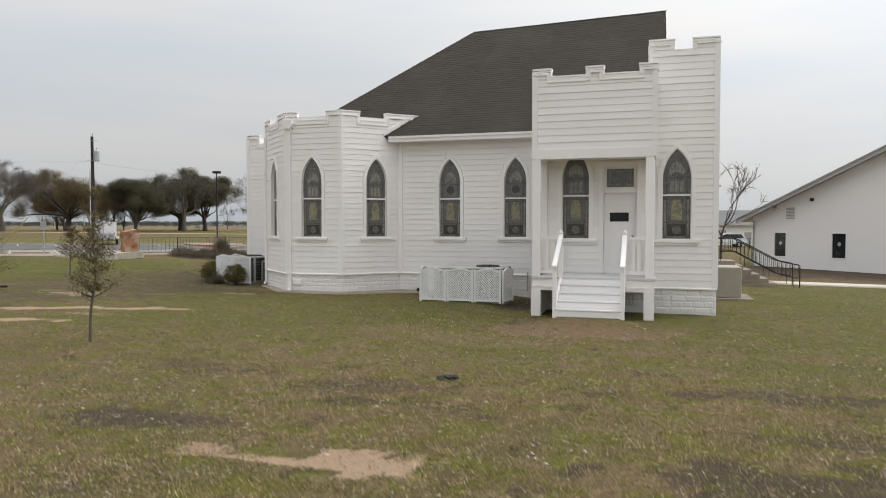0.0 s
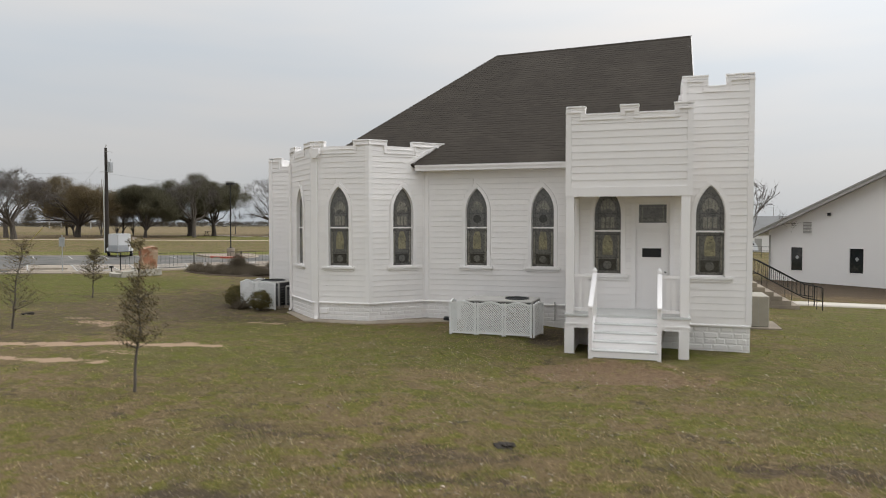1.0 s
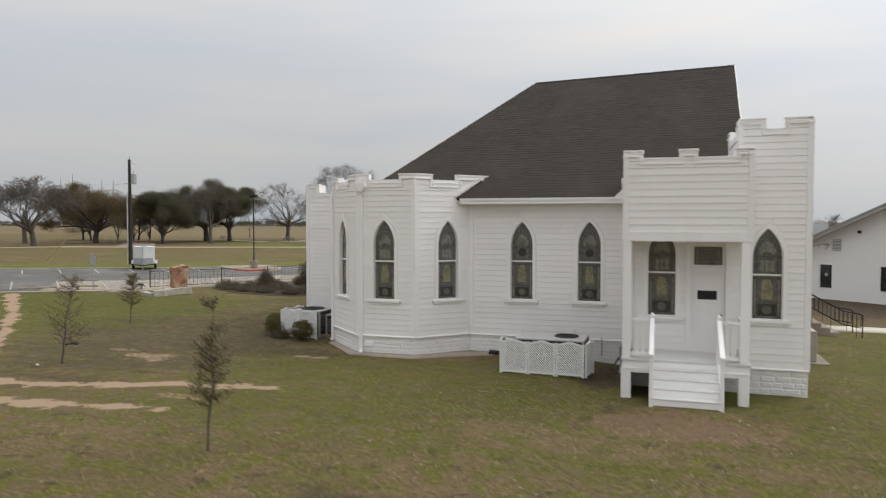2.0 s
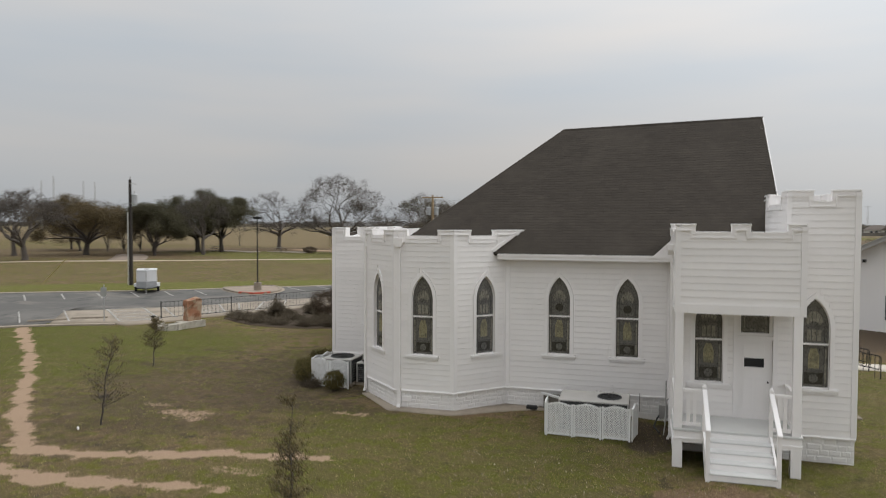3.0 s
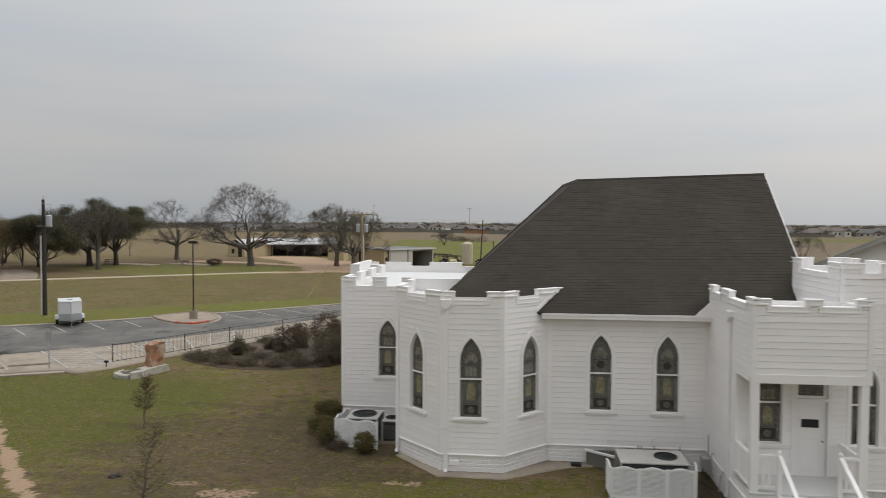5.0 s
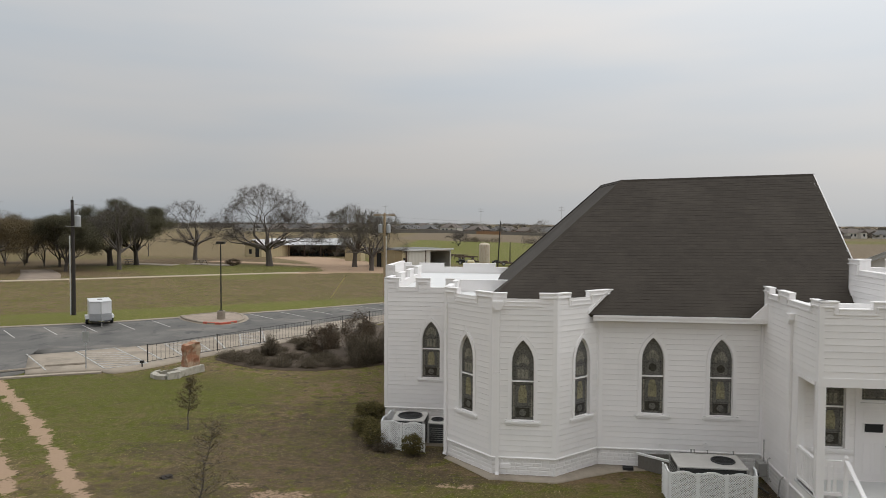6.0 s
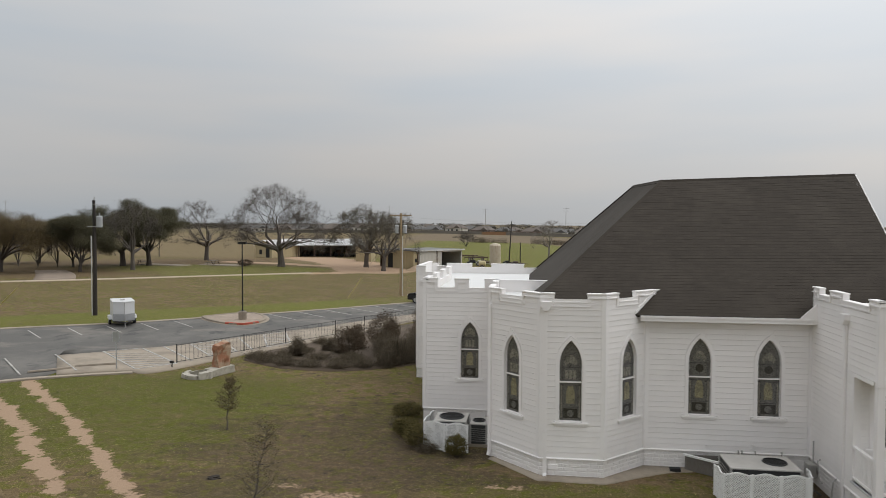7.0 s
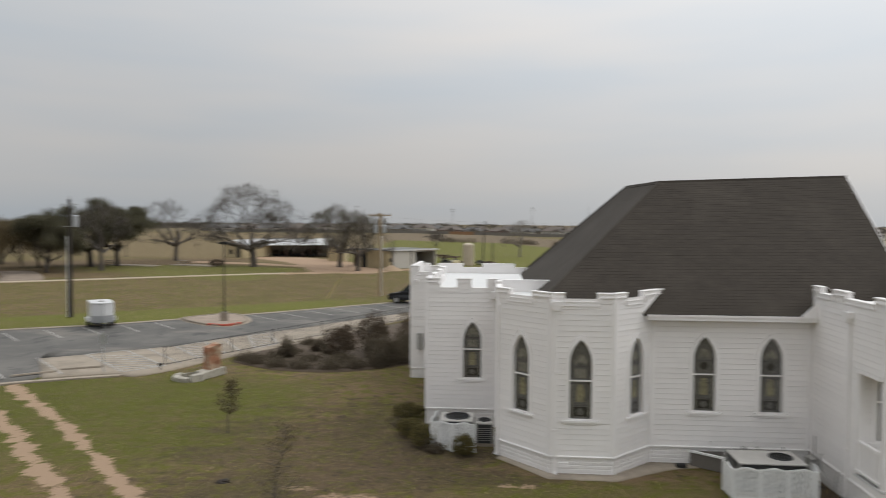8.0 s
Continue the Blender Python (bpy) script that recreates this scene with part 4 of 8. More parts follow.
m = Mat("winter_lawn", (0.112, 0.090, 0.034), 0.95, spec=0.2)
big, mid_n, fine = m.noise(0.32, 5, 0.6), m.noise(1.9, 5, 0.62), m.noise(11, 4, 0.7)
m.mix((0.160, 0.110, 0.058), m.remap(big, 0.38, 0.60, 0.05, 0.9))
m.mix((0.112, 0.107, 0.016), m.remap(mid_n, 0.49, 0.57, 0, 0.9))
m.mix((0.048, 0.036, 0.025), m.remap(m.noise(1.5, 6, 0.7), 0.56, 0.66, 0, 0.85))
m.mix((0.235, 0.175, 0.098), m.remap(m.noise(3.3, 6, 0.75), 0.53, 0.70, 0, 0.8))
m.mix((0.082, 0.092, 0.010), m.remap(m.math("MULTIPLY", m.attr("lush"), m.remap(mid_n, 0.25, 0.6, 0.45, 1.0)), 0.0, 1.0, 0, 0.80))
m.mix((0.135, 0.098, 0.046), m.remap(m.attr("far_tan"), 0, 1, 0, 0.9))
m.mix((0.215, 0.160, 0.092), m.remap(m.attr("tan2"), 0, 1, 0, 0.85))
m.mix((0.160, 0.122, 0.080), m.remap(m.attr("plough"), 0, 1, 0, 0.95))
m.mix((0.128, 0.138, 0.022), m.remap(m.math("MULTIPLY", m.attr("meadow"), m.remap(m.noise(0.14, 5, 0.65), 0.35, 0.6, 0.6, 1.0)), 0, 1, 0, 0.85))
m.mix((0.125, 0.085, 0.048), m.remap(m.attr("brown"), 0, 1, 0, 0.9))
m.mix((0.180, 0.118, 0.072), m.remap(m.math("MULTIPLY", m.attr("earth"), m.remap(fine, 0.2, 0.6, 0.6, 1.0)), 0.1, 0.8, 0, 0.9))
# dark soil colour, which also holds the shade beside walls, condensers and shrubs
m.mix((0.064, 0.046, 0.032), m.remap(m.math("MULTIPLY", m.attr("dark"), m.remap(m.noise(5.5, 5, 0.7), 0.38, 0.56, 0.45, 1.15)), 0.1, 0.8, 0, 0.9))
m.mix((0.36, 0.285, 0.18), m.remap(m.noise(27, 4, 0.75), 0.57, 0.66, 0, 0.85))
m.vary(fine, 0.25, 1.85)
m.vary(m.noise(38, 3, 0.7), 0.05, 1.90)
m.vary(m.noise(95, 2, 0.7), 0.30, 1.54)
m.mix((0.375, 0.262, 0.178), m.remap(m.math("ADD", m.attr("sand"), m.remap(m.noise(7, 6, 0.8), 0.3, 0.7, -0.40, 0.30)), 0.38, 0.62, 0, 0.95))
m.vary(m.noise(14, 4, 0.7), 0.85, 1.15)
m.bump(m.noise(9, 5, 0.75), 0.8, 0.05)
m.bump(m.noise(34, 4, 0.75), 0.9, 0.02)
GRASS = m.done()
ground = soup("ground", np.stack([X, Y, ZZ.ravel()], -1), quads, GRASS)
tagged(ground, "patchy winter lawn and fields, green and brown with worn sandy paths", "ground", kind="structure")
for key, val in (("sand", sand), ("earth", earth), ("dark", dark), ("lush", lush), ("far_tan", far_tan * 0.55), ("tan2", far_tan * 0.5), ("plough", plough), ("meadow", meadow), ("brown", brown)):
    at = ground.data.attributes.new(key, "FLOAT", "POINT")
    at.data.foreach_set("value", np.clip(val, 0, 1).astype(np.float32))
ground.data.shade_smooth()
# ---- car park, kerbs and walks ----
m = Mat("worn_asphalt", (0.112, 0.107, 0.099), 0.9, spec=0.3)
m.mix((0.170, 0.160, 0.145), m.remap(m.noise(0.25, 5, 0.6), 0.42, 0.68, 0, 0.8))
m.mix((0.065, 0.065, 0.064), m.remap(m.noise(0.6, 5, 0.65, (1.5, 0.7, 1)), 0.56, 0.7, 0, 0.7))
m.mix((0.205, 0.185, 0.160), m.remap(m.noise(0.16, 6, 0.7, (1.0, 2.2, 1)), 0.54, 0.66, 0, 0.6))
m.mix((0.055, 0.055, 0.055), m.remap(m.noise(0.35, 6, 0.72, (2.0, 0.8, 1)), 0.57, 0.66, 0, 0.6))
m.vary(m.noise(25, 3, 0.7), 0.75, 1.25)
ASPHALT = m.bump(m.noise(70, 2), 0.4, 0.004).done()
m = Mat("weathered_concrete", (0.315, 0.268, 0.212), 0.9, spec=0.3)
m.mix((0.215, 0.182, 0.145), m.remap(m.noise(0.8, 5, 0.65), 0.42, 0.68, 0, 0.8))
m.vary(m.noise(18, 3, 0.7), 0.82, 1.16).vary(m.rand, 0.92, 1.06)
CONCRETE = m.bump(m.noise(60, 3), 0.3, 0.004).done()
PALE_WALK = plain("pale_new_concrete", (0.56, 0.51, 0.44), 0.9, scale=2, amount=0.12)
SIDE_CONCRETE = plain("stained_drive_concrete", (0.235, 0.185, 0.142), 0.9, scale=1.2, amount=0.3)
PATH_CONCRETE = plain("warm_path_concrete", (0.40, 0.325, 0.245), 0.9, scale=3, amount=0.18)
m = Mat("white_marking_paint", (0.44, 0.42, 0.39), 0.8)
m.mix((0.22, 0.21, 0.19), m.remap(m.noise(4, 5, 0.7), 0.42, 0.62, 0, 0.8))
MARKING = m.done()
RED_PAINT = plain("red_kerb_paint", (0.36, 0.075, 0.045), 0.7, scale=5, amount=0.3)
BLACK_METAL = plain("black_painted_metal", (0.022, 0.021, 0.020), 0.5, 0.4)
GALV = plain("galvanised_metal", (0.42, 0.43, 0.44), 0.45, 0.6, amount=0.15)
WHITE_PVC = plain("pale_conduit", (0.62, 0.61, 0.58), 0.5)
GREY_METAL = plain("grey_enamelled_metal", (0.36, 0.35, 0.33), 0.5, 0.2)
BEIGE = plain("beige_enamelled_metal", (0.36, 0.33, 0.27), 0.55, 0.1)
DARK_COIL = plain("dark_condenser_fins", (0.05, 0.052, 0.052), 0.55, 0.5, scale=30, amount=0.3)
WOOD_DARK = plain("dark_creosoted_wood", (0.030, 0.024, 0.020), 0.85, scale=8, amount=0.3, stretch=(4, 4, 0.3), bump=0.4)
WOOD_TAN = plain("weathered_tan_wood", (0.34, 0.25, 0.15), 0.85, scale=8, amount=0.25, stretch=(4, 4, 0.3), bump=0.4)
WOOD_GREY = plain("weathered_grey_wood", (0.17, 0.155, 0.135), 0.9, scale=9, amount=0.3, stretch=(3, 3, 1), bump=0.4)
RUBBER = plain("black_rubber", (0.015, 0.015, 0.015), 0.8)
MULCH = plain("brown_mulch", (0.088, 0.064, 0.044), 0.95, scale=7, amount=0.45, bump=0.8)


def along(line, step=1.0):
    """Points every step metres along a polyline."""
    out = []
    for (ax, ay), (bx, by) in zip(line, line[1:]):
        n = max(1, int(math.hypot(bx - ax, by - ay) / step))
        out += [(ax + (bx - ax) * k / n, ay + (by - ay) * k / n) for k in range(n)]
    return out + [line[-1]]


def smooth_line(line, step=1.0):
    """A Catmull-Rom curve through the points."""
    p = [line[0], *line, line[-1]]
    out = []
    for a, b, c, d in zip(p, p[1:], p[2:], p[3:]):
        n = max(1, int(math.dist(b, c) / step))
        for k in range(n):
            s = k / n
            out.append(tuple(0.5 * (2 * b[i] + (c[i] - a[i]) * s + (2 * a[i] - 5 * b[i] + 4 * c[i] - d[i]) * s * s + (3 * b[i] - a[i] - 3 * c[i] + d[i]) * s ** 3) for i in (0, 1)))
    return out + [line[-1]]


def resample(line, n):
    pts = np.array(line, float)
    s = np.r_[0, np.cumsum(np.hypot(*np.diff(pts, axis=0).T))]
    t = np.linspace(0, s[-1], n)
    return np.stack([np.interp(t, s, pts[:, 0]), np.interp(t, s, pts[:, 1])], -1)


def ribbon(name, left, right, lift, material, across=6, label="", category="", n=60, thick=0.08):
    """A paved sheet between two lines that lies on the ground."""
    a, b = resample(left, n), resample(right, n)
    grid = a[:, None] + (b - a)[:, None] * np.linspace(0, 1, across + 1)[None, :, None]
    x, y = grid[..., 0].ravel(), grid[..., 1].ravel()
    z = ground_z(x, y) + lift
    w = across + 1
    i = np.arange(n * w).reshape(n, w)
    f1 = np.stack([i[:-1, :-1], i[1:, :-1], i[1:, 1:], i[:-1, 1:]], -1).reshape(-1, 4)
    verts = np.stack([x, y, z], -1)
    rim = np.concatenate([i[:, 0], i[-1, 1:], i[::-1, -1][1:], i[0, ::-1][1:-1]])
    low = verts[rim] - (0, 0, thick)
    k = np.arange(len(rim))
    f2 = np.stack([rim, len(verts) + k, len(verts) + np.roll(k, -1), np.roll(rim, -1)], -1)
    ob = soup(name, np.concatenate([verts, low]), np.concatenate([f1, f2]), material)
    return tagged(ob, label, category, kind="structure")


def offset_line(line, d):
    """A line shifted to its left by d."""
    p = np.array(line, float)
    t = np.gradient(p, axis=0)
    t /= np.hypot(t[:, 0], t[:, 1])[:, None]
    return [tuple(q) for q in p + d * np.stack([-t[:, 1], t[:, 0]], -1)]


def kerb(name, line, width, high, material, label, sink=0.15):
    """A kerb or low wall along a line."""
    bm = bmesh.new()
    pts = np.array(line, float)
    l, r = np.array(offset_line(pts, width / 2)), np.array(offset_line(pts, -width / 2))
    rows = []
    for (lx, ly), (rx, ry) in zip(l, r):
        g = gz((lx + rx) / 2, (ly + ry) / 2)
        rows.append([bm.verts.new(v) for v in ((lx, ly, g - sink), (lx, ly, g + high - 0.02), (lx * 0.85 + rx * 0.15, ly * 0.85 + ry * 0.15, g + high), (rx * 0.85 + lx * 0.15, ry * 0.85 + ly * 0.15, g + high), (rx, ry, g + high - 0.02), (rx, ry, g - sink))])
    for a, b in zip(rows, rows[1:]):
        for k in range(5):
            bm.faces.new((a[k], a[k + 1], b[k + 1], b[k]))
    bm.faces.new(rows[0])
    bm.faces.new(rows[-1][::-1])
    return tagged(mesh_object(name, bm, material), label, "kerb", kind="structure")


NEAR_EDGE = smooth_line([(-85, -5.5), (-60, 11.3), (-38.5, 25.9), (-34.6, 28.6), (-31.0, 30.5)], 1.5)
FAR_EDGE = smooth_line([(-92, 4), (-70, 21.8), (-46.7, 40.9), (-41.3, 45.1), (-37.8, 48.7), (-32.2, 54.5), (-22.9, 65.8), (-12, 79), (0, 94)], 1.5)
FAR_EDGE = offset_line(FAR_EDGE, -1.1)
ASPH_NEAR = smooth_line([(-85, -5.5), (-60, 11.3), (-39.5, 25.3), (-34.6, 28.9), (-34.3, 30.1), (-36.9, 33.1), (-35.3, 34.7), (-33.9, 36.2), (-32.2, 38.0), (-30.2, 41.4), (-28.6, 44.0), (-26.7, 46.8), (-23.0, 53.5), (-12, 70), (2, 88)], 1.5)
ribbon("road", ASPH_NEAR, FAR_EDGE, 0.035, ASPHALT, 10, "grey worn asphalt car park with faded white stall lines", "car park", 110)
FENCE_LINE = [(-29.97, 32.9), (-28.0, 36.9), (-26.6, 39.9), (-24.6, 43.9), (-20.6, 52.1), (-17.0, 59.5)]
WALK_NEAR = smooth_line([(-34.2, 29.3), (-31.9, 30.55), (-31.1, 30.75), (-30.5, 30.2), (-29.6, 31.1), (-29.0, 32.5), (-28.2, 34.8), (-27.4, 36.4), (-26.4, 38.5), (-24.4, 42.6), (-20.8, 51.8), (-17.2, 59.2), (-9, 72)], 1.2)
WALK_FAR = smooth_line([(-37.0, 33.2), (-35.3, 34.7), (-33.9, 36.2), (-32.2, 38.0), (-30.2, 41.4), (-28.6, 44.0), (-26.7, 46.8), (-23.0, 53.5), (-12, 70)], 1.2)
DRIVE_MID = smooth_line([(-140, 8), (-100, 40.5), (-69.7, 67.4), (-63.4, 73.3), (-51.7, 86.0), (-43.0, 95.2)], 3.0)
ribbon("walkway", offset_line(DRIVE_MID, 0.75), offset_line(DRIVE_MID, -0.75), 0.05, PATH_CONCRETE, 2, "pale concrete path across the mown field", "path", 60)
ribbon("side_drive", smooth_line([(-67.4, 70.6), (-71.5, 76.5), (-78.0, 84.7)], 2.0), smooth_line([(-64.6, 74.2), (-68.8, 80.0), (-74.4, 85.8)], 2.0), 0.04, SIDE_CONCRETE, 4, "pale concrete side drive under the oaks", "drive", 24)
ribbon("pavement", WALK_NEAR, WALK_FAR, 0.062, CONCRETE, 6, "pale concrete parking bays and walk with hatched aisles", "pavement", 80)
kerb("kerb", offset_line(FAR_EDGE, 0.25), 0.55, 0.075, CONCRETE, "pale concrete kerb and gutter along the car park")
kerb("kerb", offset_line(NEAR_EDGE, -0.05), 0.34, 0.085, CONCRETE, "pale concrete kerb between lawn and car park")
ribbon("sidewalk", [(4.6, 33.3), (13.5, 34.5), (32, 37.0)], [(5.0, 34.8), (14.4, 36.1), (32, 38.6)], 0.05, PALE_WALK, 2, "pale concrete walk beside the white hall", "walk", 24)
ribbon("pavement", [(-12.9, 21.5), (-11.3, 19.75), (-9.2, 19.75), (-7.4, 21.0), (-6.3, 21.3)], [(-12.7, 21.95), (-11.2, 20.4), (-9.3, 20.4), (-7.8, 21.7), (-6.3, 21.62)], 0.035, CONCRETE, 2, "stained concrete apron along the church foundation", "pavement", 24)


def marking(a, b, width=0.11, lift=0.045):
    """A painted line on the paving."""
    d = Vector((b[0] - a[0], b[1] - a[1], 0))
    s = Vector((-d.y, d.x, 0)).normalized() * width / 2
    pts = along([a, b], 0.6)
    verts, faces = [], []
    for i, (x, y) in enumerate(pts):
        z = gz(x, y) + lift
        verts += [(x + s.x, y + s.y, z), (x - s.x, y - s.y, z), (x + s.x, y + s.y, z - 0.012), (x - s.x, y - s.y, z - 0.012)]
        if i:
            k = 4 * i
            faces += [(k - 4, k - 3, k + 1, k), (k - 4, k, k + 2, k - 2), (k - 3, k - 1, k + 3, k + 1)]
    return tagged(soup("road_marking", verts, faces, MARKING), "faded white painted stall line on asphalt", "road marking", "stall lines of the car park")


for k in range(-6, 5):
    x, y = -44.1 + 1.63 * k, 40.1 + 1.65 * k
    marking((x, y), (x + 2.7, y - 2.4), 0.085)
for k in range(9):
    x, y = -32.5 + 1.7 * k, 52.3 + 2.0 * k
    marking((x, y), (x + 3.0, y - 2.3), 0.085)
for a, b in (((-38.9, 31.7), (-35.7, 28.8)), ((-37.2, 33.3), (-33.7, 30.1)), ((-41.2, 29.3), (-38.3, 26.6))):
    marking(a, b, 0.09, 0.075)


def hatch(c0, c1, d1, d0, n=6):
    """A hatched aisle: a painted outline with slanting bars."""
    c0, c1, d0, d1 = (np.array(p, float) for p in (c0, c1, d0, d1))
    for a, b in ((c0, c1), (d0, d1), (c0, d0), (c1, d1)):
        marking(tuple(a), tuple(b), 0.10, 0.078)
    for k in range(1, n):
        u = k / n
        marking(tuple(c0 + (c1 - c0) * u), tuple(d0 + (d1 - d0) * min(1.0, u + 0.22)), 0.10, 0.078)


hatch((-35.3, 34.7), (-31.2, 31.05), (-29.9, 32.75), (-33.9, 36.2), 8)
hatch((-31.9, 38.1), (-29.2, 35.1), (-28.3, 36.7), (-30.9, 39.9), 7)
hatch((-29.1, 42.6), (-27.2, 38.4), (-26.4, 40.2), (-28.2, 44.2), 8)
marking((-33.0, 37.0), (-29.5, 33.6), 0.10, 0.078)
marking((-30.1, 41.0), (-27.7, 37.4), 0.10, 0.078)
for (x, y), a in (((-34.95, 29.87), 42), ((-33.5, 31.35), 32)):
    stop = thing("wheel_stop", "worn concrete wheel stop on the paving", "wheel stop", "wheel stops", (x, y, gz(x, y) + 0.06))
    bm = bmesh.new()
    prism(bm, [(-0.95, -0.07, 0), (-0.95, 0.07, 0), (-0.95, 0.045, 0.085), (-0.95, -0.045, 0.085)], (1.9, 0, 0))
    part("bar", bevel(bm, 0.012), CONCRETE, stop)
    stop.rotation_euler.z = radians(a)

# traffic island with its red kerb
ISL = [(-36.9, 49.0), (-35.6, 47.5), (-33.4, 46.1), (-31.9, 46.0), (-31.2, 47.4), (-31.4, 49.6), (-32.9, 52.0), (-34.6, 52.4)]
isl = smooth_line(ISL + ISL[:1], 0.5)
cx_, cy_ = -33.9, 48.9
isle = [(cx_ + (x - cx_) * 0.86, cy_ + (y - cy_) * 0.86) for x, y in isl]
bm = bmesh.new()
top = [bm.verts.new((x, y, gz(x, y) + 0.13)) for x, y in isle[:-1]]
bm.faces.new(top)
ex = bmesh.ops.extrude_face_region(bm, geom=bm.faces[:])
for v in ex["geom"]:
    if isinstance(v, bmesh.types.BMVert):
        v.co.z -= 0.25
tagged(mesh_object("traffic_island", bm, plain("pale_gravel", (0.30, 0.24, 0.19), 0.95, scale=9, amount=0.4, bump=0.8)), "gravel traffic island in the car park", "island", kind="structure")
ribbon("gutter", isl, [(cx_ + (x - cx_) * 0.7, cy_ + (y - cy_) * 0.7) for x, y in isl], 0.05, CONCRETE, 2, "concrete gutter round the island", "gutter", 40)
kerb("kerb", isle, 0.22, 0.17, CONCRETE, "concrete kerb round the island")
arc = smooth_line([(cx_ + (x - cx_) * 0.87, cy_ + (y - cy_) * 0.87) for x, y in ISL[2:5]], 0.3)
kerb("kerb", arc, 0.25, 0.185, RED_PAINT, "red painted fire lane kerb")
for k in range(2, len(arc) - 2, 2):
    x, y = arc[k]
    bm = bmesh.new()
    dx, dy = arc[k + 1][0] - x, arc[k + 1][1] - y
    box(bm, -0.10, 0.10, -0.02, 0.02, 0, 0.006, Matrix.Translation((x, y, gz(x, y) + 0.186)) @ Matrix.Rotation(math.atan2(dy, dx), 4, "Z"))
    tagged(mesh_object("kerb_lettering", bm, MARKING), "white painted bar of lettering on a red kerb", "lettering", "kerb lettering")

# ---- street furniture ----
def street_lamp(x, y):
    g = gz(x, y)
    ob = thing("street_lamp", "dark metal car park lamp on a concrete base", "street lamp", at=(x, y, g))
    bm = bmesh.new()
    lathe(bm, [(0.30, -0.1), (0.30, 0.72), (0.27, 0.76)], 18)
    part("base", bm, CONCRETE, ob, "round concrete base")
    bm = bmesh.new()
    tube(bm, [(0, 0, 0.76), (0, 0, 5.75)], [0.052, 0.042], 10)
    lathe(bm, [(0.16, 0.0), (0.16, 0.03)], 12, (0, 0, 0.76))
    part("pole", bm, BLACK_METAL, ob)
    bm = bmesh.new()
    box(bm, -0.30, 0.34, -0.17, 0.17, 5.76, 5.93)
    head = part("lamp_head", bevel(bm, 0.03, 2), BLACK_METAL, ob)
    bm = bmesh.new()
    box(bm, -0.22, 0.28, -0.12, 0.12, 5.748, 5.762)
    part("lens", bm, PANE, head)
    return ob


street_lamp(-33.05, 48.4)


def utility_pole(x, y, high, wood, arm, can, label):
    g = gz(x, y)
    ob = thing("utility_pole", label, "utility pole", at=(x, y, g))
    bm = bmesh.new()
    tube(bm, [(0, 0, -0.3), (0.03, 0, high * 0.5), (0.0, 0, high)], [0.17, 0.14, 0.11], 10)
    part("post", bm, wood, ob)
    if arm:
        bm = bmesh.new()
        box(bm, -arm / 2, arm / 2, -0.16, -0.05, high - 0.30, high - 0.18)
        part("crossarm", bm, wood, ob)
        for s in (-0.9, -0.45, 0.45, 0.9):
            bm = bmesh.new()
            lathe(bm, [(0.03, 0), (0.05, 0.05), (0.03, 0.10), (0.045, 0.14), (0.015, 0.17)], 8, (s * arm / 2, -0.10, high - 0.18))
            part("insulator", bm, GREY_METAL, ob)
    for cx, cz in can:
        bm = bmesh.new()
        lathe(bm, [(0.20, 0), (0.22, 0.04), (0.22, 0.78), (0.24, 0.80), (0.16, 0.88)], 16, (cx, -0.05, cz))
        c = part("transformer", bm, GALV, ob, "pale grey transformer can")
        bm = bmesh.new()
        tube(bm, [(cx, -0.05, cz + 0.88), (cx, -0.05, cz + 1.1)], 0.035, 8)
        part("bushing", bm, GREY_METAL, c)
    bm = bmesh.new()
    tube(bm, [(-0.17 if not arm else 0.19, -0.10, -0.1), (-0.17 if not arm else 0.19, -0.10, high * 0.69 if not arm else high * 0.72)], 0.045, 8)
    part("conduit", bm, WHITE_PVC, ob, "pale metal conduit")
    return ob


up1 = utility_pole(-44.6, 47.9, 8.75, WOOD_DARK, 0, [(0.48, 6.7)], "tall dark wooden utility pole with one transformer")
for a, b, r in (((-0.5, -0.1, 6.75), (0.5, -0.1, 6.75), 0.025), ((0.0, -0.1, 8.45), (0.75, -0.1, 8.35), 0.02), ((0, 0, 8.7), (0.05, 0, 9.0), 0.03)):
    bm = bmesh.new()
    tube(bm, [a, b], r, 6)
    part("bracket", bm, GREY_METAL, up1)
utility_pole(-25.2, 70.2, 8.6, WOOD_TAN, 2.3, [(-0.42, 6.5), (0.42, 6.5)], "tan wooden utility pole with crossarm and transformers")


def wire(a, b, sag, r=0.004):
    bm = bmesh.new()
    pts = [Vector(a).lerp(Vector(b), k / 14) - Vector((0, 0, sag * 4 * (k / 14) * (1 - k / 14))) for k in range(15)]
    tube(bm, pts, r, 4)
    tagged(mesh_object("overhead_cable", bm, BLACK_METAL), "thin black overhead cable between poles", "cable", "overhead cables")


